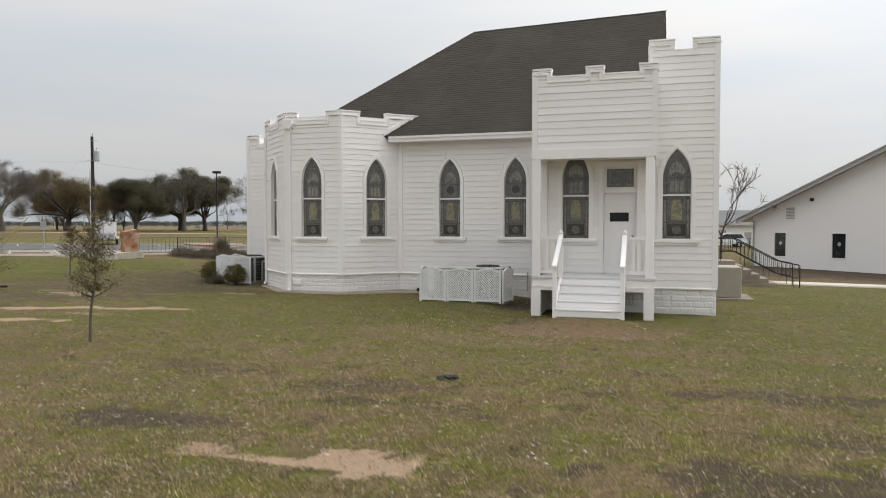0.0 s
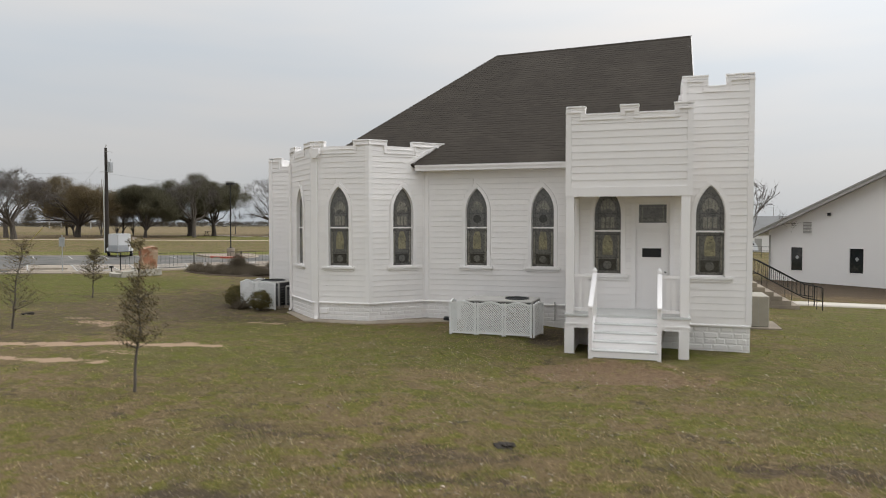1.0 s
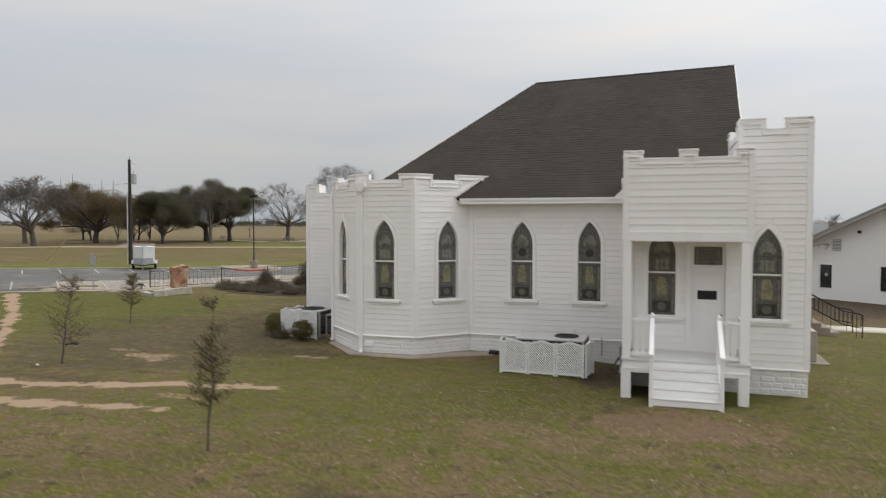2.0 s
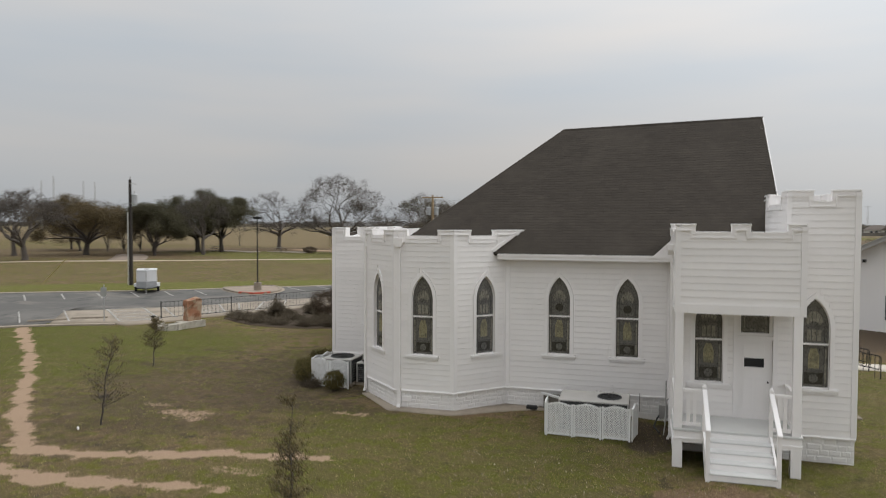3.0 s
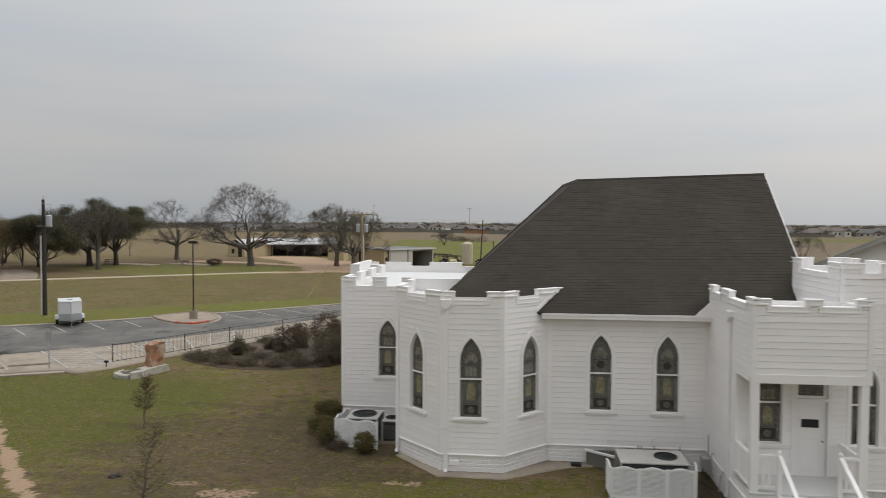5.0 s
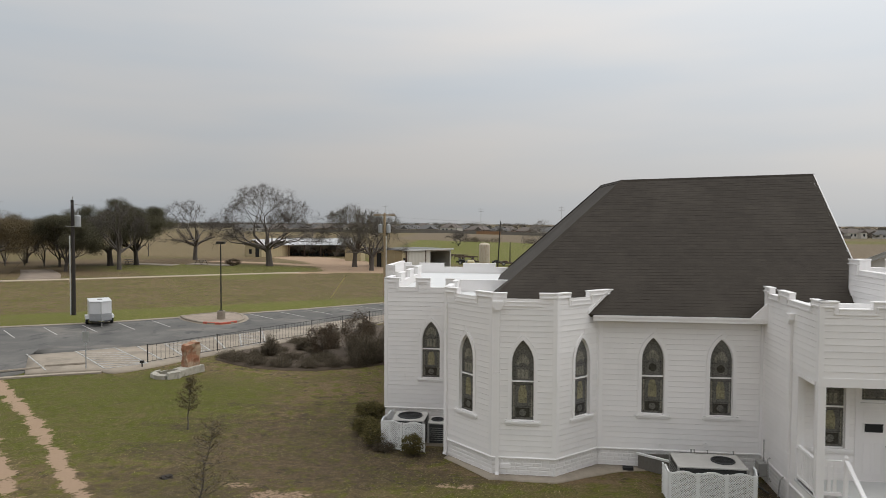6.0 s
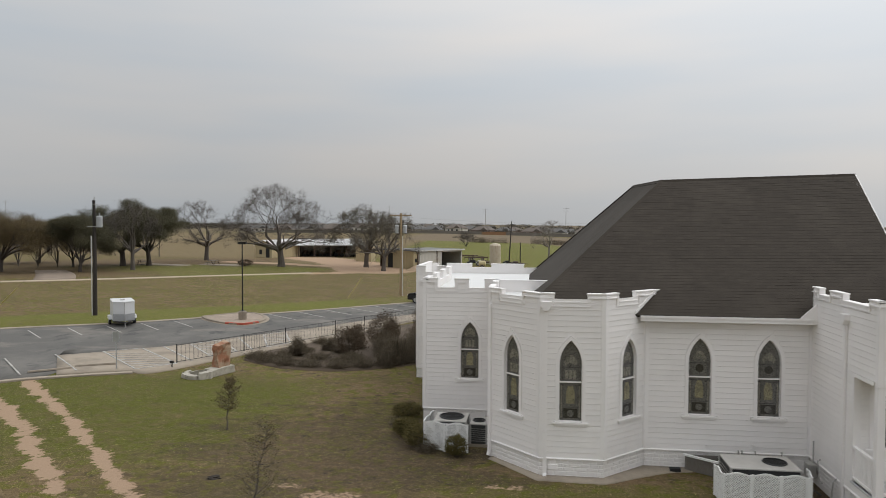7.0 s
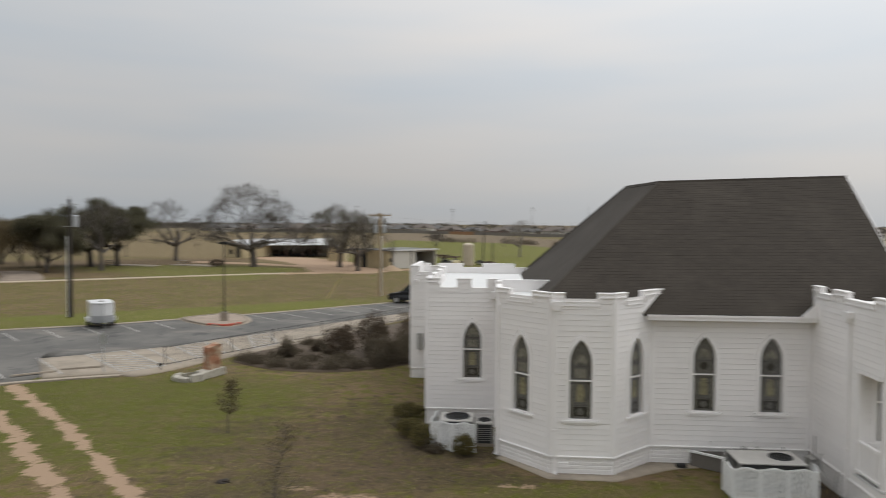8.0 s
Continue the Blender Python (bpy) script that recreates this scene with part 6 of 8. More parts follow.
bush(-15.45, 22.5, 0.78, 0.95, BOX_LEAF, "rounded olive green shrub beside the lattice screen", 51)
bush(-14.02, 21.62, 0.72, 0.70, BOX_LEAF, "small clipped round shrub before the lattice screen", 52, n=160)
bush(-16.08, 23.7, 0.60, 0.95, BOX_LEAF, "rounded olive green shrub beside the wing", 53)
bush(-16.45, 25.9, 0.54, 1.15, BOX_LEAF, "low rounded olive green shrub beside the wing", 54)


def sprigs(x, y, high, width, material, label, seed, n=700, leafy=3, group="", blade=0.006):
    """An airy shrub: many thin stems fanning from the root, with tiny leaves along them."""
    rs_ = np.random.RandomState(seed)
    ob = thing("shrub", label, "shrub", group, (x, y, gz(x, y)))
    a, r = rs_.uniform(0, 6.283, n), np.sqrt(rs_.uniform(0, 1, n))
    lump = 1 + 0.25 * np.sin(3 * a + seed) * r + 0.15 * np.sin(7 * a)
    foot = np.stack([0.35 * r * np.cos(a) * width / 2, 0.35 * r * np.sin(a) * width / 2, np.full(n, -0.03)], -1)
    end = np.stack([r * np.cos(a) * width / 2 * lump, r * np.sin(a) * width / 2 * lump, high * np.sqrt(np.maximum(1 - (0.9 * r) ** 2, 0)) * rs_.uniform(0.25, 1.10, n) * (0.8 + 0.3 * np.sin(2 * a + seed * 1.3) * r + 0.2 * np.sin(5 * a + seed))], -1) + rs_.normal(0, 0.04 * width, (n, 3)) * np.array([1, 1, 0.6])
    mid_ = 0.5 * foot + 0.5 * end + np.array([0, 0, 0.08 * high])
    side = np.stack([-np.sin(a * 5), np.cos(a * 5), np.zeros(n)], -1) * blade
    v = np.stack([foot - side, foot + side, mid_ + side, mid_ - side, end], 1).reshape(-1, 3)
    k = np.arange(n)[:, None] * 5
    soup("stemwork", v, (k[:, None] + np.array([[0, 1, 2], [0, 2, 3], [3, 2, 4]])[None]).reshape(-1, 3), material, ob)
    pts = np.concatenate([end, 0.25 * mid_ + 0.75 * end, 0.6 * mid_ + 0.4 * end])
    leaf_cloud("foliage", pts, leafy, 0.03 + 0.012 * width, 0.022, material, seed, ob)
    return ob


sprigs(-15.0, 22.0, 0.40, 0.9, DRY_LEAF, "low grey dry plant at the foot of a shrub", 55, 260)
sprigs(-16.5, 24.8, 0.30, 1.0, DRY_LEAF, "low grey dry plant at the foot of a shrub", 56, 200)

# planting bed with dry lavender border and tall dark shrubs
ribbon("planting_bed", smooth_line([(-27.1, 34.7), (-24.4, 33.2), (-21.4, 33.2), (-18.9, 34.8), (-17.3, 36.5)], 0.6), smooth_line([(-26.7, 38.6), (-24.3, 43.2), (-20.3, 51.5), (-17.3, 54)], 0.6), 0.03, MULCH, 10, "brown mulched planting bed by the church", "planting bed", 40)
rng = random.Random(77)
BED = "shrubs of the planting bed"
edge = smooth_line([(-26.6, 35.2), (-24.4, 34.0), (-21.6, 33.9), (-19.2, 35.2), (-18.1, 36.8)], 0.95)
for k, (x, y) in enumerate(edge):
    sprigs(x + rng.uniform(-0.15, 0.15), y + rng.uniform(-0.1, 0.25), rng.uniform(0.50, 0.72), rng.uniform(1.25, 1.6), DRY_LEAF, "low dry grey lavender shrub at the bed's edge", 100 + k, 520, 3, BED)
for k, (x, y, h, w) in enumerate(((-21.8, 37.3, 1.75, 1.7), (-20.4, 39.6, 2.15, 1.9), (-18.2, 41.8, 2.0, 1.7))):
    bush(x, y, h, w, DARK_LEAF, "tall dark reddish leafy shrub in the mulched bed", 130 + k, 0.030, 22, 420, BED, 0.75)
for k, (x, y, h, w) in enumerate(((-18.9, 36.4, 1.8, 1.9), (-19.9, 37.6, 1.6, 1.5), (-18.2, 38.6, 1.9, 1.9), (-24.7, 36.6, 1.25, 1.2), (-23.4, 38.8, 0.8, 1.0), (-22.6, 41.6, 1.2, 1.2), (-20.9, 44.2, 1.4, 1.3), (-19.2, 35.4, 1.0, 1.4))):
    sprigs(x, y, h, w, DRY_LEAF, "dry brown airy shrub in the mulched bed", 150 + k, 1000, 4, BED, 0.009)
for k in range(16):
    x, y = -25.4 + 7.2 * rng.random(), 35.4 + 5.5 * rng.random()
    if y > 38.6 + (x + 26.5) * 1.6:
        continue
    sprigs(x, y, rng.uniform(0.28, 0.55), rng.uniform(0.9, 1.5), DRY_LEAF, "low dry brown plant in the mulched bed", 180 + k, 420, 3, BED)
# ---- vehicles ----
WHITE_METAL = plain("white_trailer_paint", (0.62, 0.62, 0.62), 0.4, 0.0, scale=2, amount=0.06, bump=0.0)
CHECKER = plain("checker_plate", (0.40, 0.41, 0.42), 0.4, 0.6, scale=30, amount=0.25)
CAR_BLACK = plain("black_car_paint", (0.012, 0.012, 0.014), 0.2, 0.0, bump=0.0)
CAR_WHITE = plain("white_car_paint", (0.65, 0.66, 0.67), 0.25, 0.0, bump=0.0)


def wheel(bm_parent, x, y, r, w, axis="x"):
    t = bmesh.new()
    prof = [(r * 0.62, -w / 2), (r * 0.93, -w / 2), (r, -w * 0.32), (r, w * 0.32), (r * 0.93, w / 2), (r * 0.62, w / 2)]
    lathe(t, prof, 18)
    rot = Matrix.Rotation(radians(90), 4, "Y" if axis == "x" else "X")
    for v in t.verts:
        v.co = Matrix.Translation((x, y, r)) @ rot @ v.co
    tyre = part("wheel", t, RUBBER, bm_parent)
    t = bmesh.new()
    lathe(t, [(0.02, -w * 0.52), (r * 0.60, -w * 0.50), (r * 0.60, w * 0.50), (0.02, w * 0.52)], 14)
    for v in t.verts:
        v.co = Matrix.Translation((x, y, r)) @ rot @ v.co
    part("rim", t, GREY_METAL, tyre)


def cargo_trailer(x, y, turn):
    ob = thing("cargo_trailer", "white enclosed cargo trailer with a pointed nose", "trailer", at=(x, y, gz(x, y) + 0.04))
    bm = bmesh.new()
    prism(bm, [(-0.78, 1.6, 0.42), (0.78, 1.6, 0.42), (0.78, -1.1, 0.42), (0.0, -1.55, 0.42), (-0.78, -1.1, 0.42)], (0, 0, 1.46))
    part("box", bevel(bm, 0.03, 2), WHITE_METAL, ob)
    bm = bmesh.new()
    prism(bm, [(-0.80, 1.62, 1.88), (0.80, 1.62, 1.88), (0.80, -1.12, 1.88), (0.0, -1.58, 1.88), (-0.80, -1.12, 1.88)], (0, 0, 0.06))
    roof_ = part("trailer_roof", bm, WHITE_METAL, ob)
    bm = bmesh.new()
    box(bm, -0.18, 0.18, -0.25, 0.15, 1.94, 2.0)
    part("roof_vent", bevel(bm, 0.015), GREY_METAL, roof_)
    for s in (-1, 1):
        bm = bmesh.new()
        prism(bm, [(s * 0.785, -1.115, 0.44), (s * 0.005, -1.568, 0.44), (s * 0.005, -1.568, 0.98), (s * 0.785, -1.115, 0.98)], (s * 0.006, -0.012, 0))
        part("stone_guard", bm, CHECKER, ob)
        bm = bmesh.new()
        prism(bm, [(s * 0.79, y_, z_) for y_, z_ in ((-0.2, 0.45), (-0.1, 0.72), (0.9, 0.72), (1.0, 0.45))], (s * 0.24, 0, 0))
        part("fender", bevel(bm, 0.02), WHITE_METAL, ob)
        wheel(ob, s * 0.90, 0.4, 0.33, 0.2)
        bm = bmesh.new()
        tube(bm, [(s * 0.75, -1.05, 0.42), (0, -2.45, 0.42)], 0.045, 6)
        part("tongue", bm, BLACK_METAL, ob)
    bm = bmesh.new()
    tube(bm, [(0, -2.1, 0.05), (0, -2.1, 0.75)], 0.035, 8)
    lathe(bm, [(0.09, 0.0), (0.09, 0.03)], 10, (0, -2.1, 0.02))
    part("jack", bm, GREY_METAL, ob)
    bm = bmesh.new()
    box(bm, -0.02, 0.02, -1.60, -1.55, 0.98, 1.88)
    part("nose_trim", bm, GREY_METAL, ob)
    bm = bmesh.new()
    box(bm, -0.79, 0.79, -1.08, 1.6, 0.36, 0.44)
    part("chassis", bm, BLACK_METAL, ob)
    ob.rotation_euler.z = radians(turn)
    ob.scale = (0.88, 0.88, 0.88)


cargo_trailer(-40.05, 44.2, 37)


def car(x, y, turn, paint, label, length=4.7, width=1.86, high=1.72):
    ob = thing("car", label, "car", at=(x, y, gz(x, y) + 0.035))
    l, w = length / 2, width / 2
    side = [(-l, 0.35), (-l, 0.72), (-l * 0.96, 0.93), (-l * 0.45, 1.06), (-l * 0.14, high * 0.96), (l * 0.1, high), (l * 0.75, high * 0.97), (l * 0.94, 1.12), (l, 0.85), (l, 0.38)]
    bm = bmesh.new()
    prism(bm, [(px, -w, pz) for px, pz in side], (0, 2 * w, 0))
    for v in bm.verts:
        if v.co.z > 1.1:
            v.co.y *= 0.82
    part("body", bevel(bm, 0.05, 2), paint, ob)
    for s in (-1, 1):
        bm = bmesh.new()
        prism(bm, [(px, s * w * 0.90, pz) for px, pz in ((-l * 0.36, 1.12), (-l * 0.12, high * 0.91), (l * 0.68, high * 0.91), (l * 0.82, 1.14))], (0, s * 0.045, 0))
        part("side_window", bm, PANE, ob)
        for wx in (-l * 0.62, l * 0.60):
            wheel(ob, wx, s * (w - 0.08), 0.36, 0.23, "y")
        bm = bmesh.new()
        box(bm, -l - 0.012, -l * 0.93, s * w * 0.55, s * w * 0.92, 0.70, 0.86)
        part("headlight", bevel(bm, 0.02), GALV, ob)
    bm = bmesh.new()
    prism(bm, [(-l * 0.42, -w * 0.76, 1.09), (-l * 0.42, w * 0.76, 1.09), (-l * 0.155, w * 0.74, high * 0.93), (-l * 0.155, -w * 0.74, high * 0.93)], (-0.03, 0, 0.01))
    part("windscreen", bm, PANE, ob)
    ob.rotation_euler.z = radians(turn)


car(-20.9, 64.4, -14, CAR_BLACK, "black estate car parked at the far kerb", high=1.9)
car(8.6, 92.0, 10, CAR_WHITE, "white car parked beside the small house")

# ---- farm sheds across the field ----
m = Mat("cream_sheet_metal", (0.46, 0.38, 0.23), 0.6, 0.1)
wv = m.t.nodes.new("ShaderNodeTexWave")
wv.inputs["Scale"].default_value = 1.6
m.link(m.pos, wv.inputs["Vector"])
m.vary(m.noise(0.7, 4), 0.8, 1.15)
CREAM = m.bump(wv.outputs["Fac"], 0.4, 0.03).done()
m = Mat("white_sheet_metal", (0.55, 0.53, 0.48), 0.55, 0.15)
wv = m.t.nodes.new("ShaderNodeTexWave")
wv.inputs["Scale"].default_value = 1.6
m.link(m.pos, wv.inputs["Vector"])
m.mix((0.34, 0.27, 0.20), m.remap(m.noise(0.9, 5, 0.7), 0.55, 0.75, 0, 0.6))
SHEET = m.bump(wv.outputs["Fac"], 0.5, 0.03).done()
ROOF_METAL = plain("pale_metal_roof", (0.50, 0.50, 0.50), 0.45, 0.4, scale=0.8, amount=0.2)
ROOF_DULL = plain("dull_metal_roof", (0.15, 0.15, 0.148), 0.6, 0.3, scale=0.8, amount=0.2)
STEEL = plain("rusty_steel", (0.10, 0.065, 0.05), 0.8, 0.3, amount=0.3)


def slab_between(bm, a, b, z0, z1, thick=0.12):
    f = Face(a, b)
    f.box(bm, 0, f.length, -thick, 0, z0, z1)


def open_shed(a, b, depth, low, high, g):
    """A long shed, open to the front, with posts and a low metal roof; a and b are its front corners."""
    f = Face(a, b)
    ob = thing("farm_shed", "long open-fronted farm shed with a pale metal roof", "shed")
    bm = bmesh.new()
    prism(bm, [f.at(-0.4, 0.5, g + low), f.at(-0.4, 0.5, g + low + 0.1), f.at(-0.4, -depth / 2, g + high + 0.1), f.at(-0.4, -depth - 0.4, g + low + 0.1), f.at(-0.4, -depth - 0.4, g + low), f.at(-0.4, -depth / 2, g + high)], f.u * (f.length + 0.8))
    part("roof", bm, ROOF_METAL, ob)
    for d0, d1, u0, u1 in ((-depth - 0.1, -depth, 0, f.length),):
        bm = bmesh.new()
        f.box(bm, u0, u1, d0, d1, g - 0.2, g + low)
        part("back_wall", bm, SHEET, ob)
    for u in (0.0, f.length):
        bm = bmesh.new()
        prism(bm, [f.at(u, 0, g - 0.2), f.at(u, -depth, g - 0.2), f.at(u, -depth, g + low), f.at(u, -depth / 2, g + high), f.at(u, 0, g + low)], f.u * 0.1)
        part("end_wall", bm, CREAM if u == 0 else SHEET, ob)
    n = 5
    for k in range(1, n):
        bm = bmesh.new()
        f.box(bm, f.length * k / n - 0.09, f.length * k / n + 0.09, -0.2, 0.0, g - 0.2, g + low)
        part("post", bm, STEEL, ob)
    rng2 = random.Random(9)
    for k in range(9):
        j = thing("stored_machine", "dark farm machinery under the shed roof", "machinery", "machines stored in the shed")
        u, w, h = f.length * (k + 0.5) / 9 + rng2.uniform(-0.4, 0.4), rng2.uniform(0.9, 1.7), rng2.uniform(0.9, 1.9)
        bm = bmesh.new()
        f.box(bm, u - w / 2, u + w / 2, -depth * 0.7, -depth * 0.35, g + 0.3, g + h * 0.7)
        f.box(bm, u - w / 4, u + w / 3, -depth * 0.65, -depth * 0.4, g + h * 0.7, g + h)
        part("frame", bevel(bm, 0.05), STEEL, j)
        for s in (-1, 1):
            t = bmesh.new()
            lathe(t, [(0.2, -0.1), (0.42, -0.1), (0.42, 0.1), (0.2, 0.1)], 12)
            for v in t.verts:
                v.co = f.at(u + s * w * 0.35, -depth * 0.33, g + 0.42) + Matrix.Rotation(radians(90), 3, "X") @ v.co
            part("tyre", t, RUBBER, j)
    return ob


open_shed((-61.5, 133.5), (-46.5, 139.5), 9.0, 2.5, 3.7, 0.75)
# the cream cottage at the shed's end
f = Face((-65.6, 130.0), (-61.6, 128.4))
cot = thing("farm_cottage", "cream boarded farm office with a pale metal roof", "building")
bm = bmesh.new()
prism(bm, [f.at(0, 0, 0.7), f.at(4.3, 0, 0.7), f.at(4.3, 0, 3.5), f.at(2.15, 0, 4.35), f.at(0, 0, 3.5)], -f.n * 8)
part("wall", bm, CREAM, cot)
bm = bmesh.new()
for s in ((-0.3, 3.42, 2.15, 4.42), (4.6, 3.42, 2.15, 4.42)):
    prism(bm, [f.at(s[0], 0.3, s[1]), f.at(s[2], 0.3, s[3]), f.at(s[2], 0.3, s[3] + 0.08), f.at(s[0], 0.3, s[1] + 0.08)], -f.n * 8.6)
part("roof", bm, ROOF_METAL, cot)
for u, w, z0, z1, nm in ((1.4, 0.7, 1.7, 2.6, "window"), (3.2, 0.95, 1.1, 3.05, "door")):
    bm = bmesh.new()
    f.box(bm, u - w / 2, u + w / 2, 0.0, 0.03, z0, z1)
    part(nm, bm, DARK, cot)
# barn with sliding doors
f = Face((-30.9, 110.9), (-23.9, 119.8))
g_ = Face((-36.6, 114.0), (-30.9, 110.9))
barn = thing("barn", "cream and white sheet metal barn with one door slid open", "barn")
H0, H1 = 3.05, 3.35
D_ = 8.5
bm = bmesh.new()
g_.box(bm, 0, g_.length, -0.1, 0, 0.2, H0 + 0.3)
part("wall", bm, CREAM, barn)
bm = bmesh.new()
f.box(bm, 0, 0.9, -0.1, 0, 0.2, H0 + 0.25)
part("wall", bm, CREAM, barn)
bm = bmesh.new()
f.box(bm, 0.9, 6.4, -0.1, 0.0, 0.2, H0 + 0.25)
part("wall", bm, SHEET, barn)
bm = bmesh.new()
f.box(bm, 1.3, 5.2, 0.02, 0.1, 0.35, H0)
part("sliding_door", bm, SHEET, barn, "white corrugated sliding door")
for u in (0.9, 5.2):
    bm = bmesh.new()
    f.box(bm, u - 0.09, u + 0.09, 0.02, 0.14, 0.2, H0 + 0.2)
    part("door_post", bm, STEEL, barn)
bm = bmesh.new()
f.box(bm, 6.4, f.length, -0.1, 0.0, H0, H0 + 0.25)
part("lintel", bm, SHEET, barn)
bm = bmesh.new()
f.box(bm, f.length - 0.25, f.length, -0.1, 0.0, 0.1, H0 + 0.2)
part("wall", bm, SHEET, barn)
# the dark steel colour here paints in the shade of the barn's interior
bm = bmesh.new()
f.box(bm, 0, f.length, -D_, -D_ + 0.1, 0.0, H0 + 0.3)
part("back_wall", bm, STEEL, barn)
bm = bmesh.new()
f.box(bm, f.length - 0.1, f.length, -D_, -0.1, 0.0, H0 + 0.2)
part("wall", bm, SHEET, barn)
bm = bmesh.new()
f.box(bm, -0.3, f.length + 0.3, -D_ - 0.3, 0.35, H0 + 0.28, H0 + 0.42)
part("roof", bm, ROOF_DULL, barn)
bm = bmesh.new()
f.box(bm, -0.32, f.length + 0.32, 0.35, 0.40, H0 + 0.22, H0 + 0.44)
part("fascia", bm, WHITE_METAL, barn)
bm = bmesh.new()
f.box(bm, 0.3, 0.75, 0.0, 0.03, 1.5, 2.1)
part("window", bm, DARK, barn)
for u, w, z in ((1.6, 1.0, 3.3), (4.2, 1.3, 3.3)):
    bm = bmesh.new()
    g_.box(bm, u - w / 2, u + w / 2, 0.0, 0.04, 0.4, 2.9)
    part("door", bm, DARK if u < 2 else CREAM, barn)
shed2 = thing("tool_shed", "small cream sheet metal shed beside the yard", "shed")
bm = bmesh.new()
box(bm, -44.6, -41.6, 126.5, 130.0, 0.4, 3.5)
part("wall", bm, CREAM, shed2)
bm = bmesh.new()
box(bm, -44.9, -41.3, 126.2, 130.3, 3.5, 3.62)
part("roof", bm, ROOF_DULL, shed2)
tank = thing("storage_tank", "tall cream steel storage tank with rust stains", "tank", at=(-18.6, 128.0, 0.1))
m = Mat("stained_tank_paint", (0.50, 0.43, 0.33), 0.6)
m.mix((0.26, 0.15, 0.09), m.remap(m.noise(1.6, 5, 0.7, (2, 2, 0.4)), 0.52, 0.75, 0, 0.7))
bm = bmesh.new()
lathe(bm, [(1.0, 0), (1.02, 0.05), (1.02, 3.75), (0.8, 4.0), (0.3, 4.15), (0.05, 4.18)], 24)
part("shell", bm, m.done(), tank)
for x, y, h, lean in ((-15.9, 122.5, 8.2, -0.5), (-14.2, 138.0, 4.1, 0.0)):
    pl = thing("field_pole", "thin dark pole at the meadow's edge", "pole", "poles at the meadow's edge", (x, y, gz(x, y)))
    bm = bmesh.new()
    tube(bm, [(0, 0, -0.2), (-lean * 0.9, 0, h)], [0.12, 0.08], 8)
    part("post", bm, WOOD_DARK, pl)
# machinery and bits by the tank
rng = random.Random(4)
for k, (x, y, c, l) in enumerate(((-22.5, 128, RUBBER, 2.6), (-20.6, 130, STEEL, 2.2), (-21.2, 126, GREY_METAL, 1.6), (-14.6, 129, STEEL, 2.4), (-16.4, 131, RUBBER, 1.8))):
    j = thing("field_trailer", "low dark farm implement standing in the meadow", "machinery", "farm implements", (x, y, gz(x, y)))
    bm = bmesh.new()
    box(bm, -l / 2, l / 2, -0.6, 0.6, 0.35, 0.6)
    box(bm, -l * 0.3, l * 0.1, -0.4, 0.4, 0.6, rng.uniform(0.8, 1.2))
    tube(bm, [(l / 2, 0, 0.45), (l / 2 + 1.0, 0, 0.4)], 0.06, 6)
    part("frame", bevel(bm, 0.04), c, j)
    for s in (-1, 1):
        wheel(j, -l * 0.2, s * 0.7, 0.35, 0.2, "y")
sp = thing("spray_tank", "pale yellow spray tank on a cart", "tank", at=(-20.2, 117.5, 0.2))
bm = bmesh.new()
tube(bm, [(-0.6, 0, 0.9), (-0.5, 0, 0.9), (0.5, 0, 0.9), (0.6, 0, 0.9)], [0.25, 0.48, 0.48, 0.25], 14)
part("tank", bm, plain("yellowed_plastic", (0.50, 0.43, 0.24), 0.5), sp)
wheel(sp, 0, -0.5, 0.35, 0.2, "y")
wheel(sp, 0, 0.5, 0.35, 0.2, "y")
pile = thing("sand_pile", "small pile of tan sand before the barn", "sand pile", at=(-29.8, 107.6, gz(-29.8, 107.6)))
bm = bmesh.new()
lathe(bm, [(1.9, -0.1), (1.5, 0.15), (0.8, 0.55), (0.2, 0.8), (0.02, 0.82)], 18)
part("heap", bm, plain("tan_sand", (0.36, 0.26, 0.17), 0.95, scale=4), pile)


def picnic_table(x, y, turn):
    ob = thing("picnic_table", "brown wooden picnic table under the trees", "picnic table", "picnic tables", (x, y, gz(x, y)))
    bm = bmesh.new()
    box(bm, -0.9, 0.9, -0.36, 0.36, 0.70, 0.75)
    part("tabletop", bm, WOOD_GREY, ob)
    for s in (-1, 1):
        bm = bmesh.new()
        box(bm, -0.9, 0.9, s * 0.72 - 0.13, s * 0.72 + 0.13, 0.42, 0.46)
        part("bench", bm, WOOD_GREY, ob)
        for e in (-1, 1):
            bm = bmesh.new()
            tube(bm, [(e * 0.65, s * 0.75, 0), (e * 0.65, s * 0.25, 0.7)], 0.045, 6)
            part("leg", bm, STEEL, ob)
    ob.rotation_euler.z = radians(turn)


picnic_table(-71.0, 99.5, 10)
picnic_table(-61.8, 103.8, -15)
for x, y, a, b in ((-68.0, 100.5, 3.5, 1.5), (-60.5, 104.5, 3.5, 1.6)):
    ribbon("patio_slab", [(x - a, y - b), (x + a, y - b)], [(x - a, y + b), (x + a, y + b)], 0.06, CONCRETE, 2, "pale concrete slab under a picnic table", "slab", 6)
bush(-56.6, 104.0, 1.0, 2.2, DARK_LEAF, "low dark shrub beside the drive", 160, 0.05, 18, 160, "")

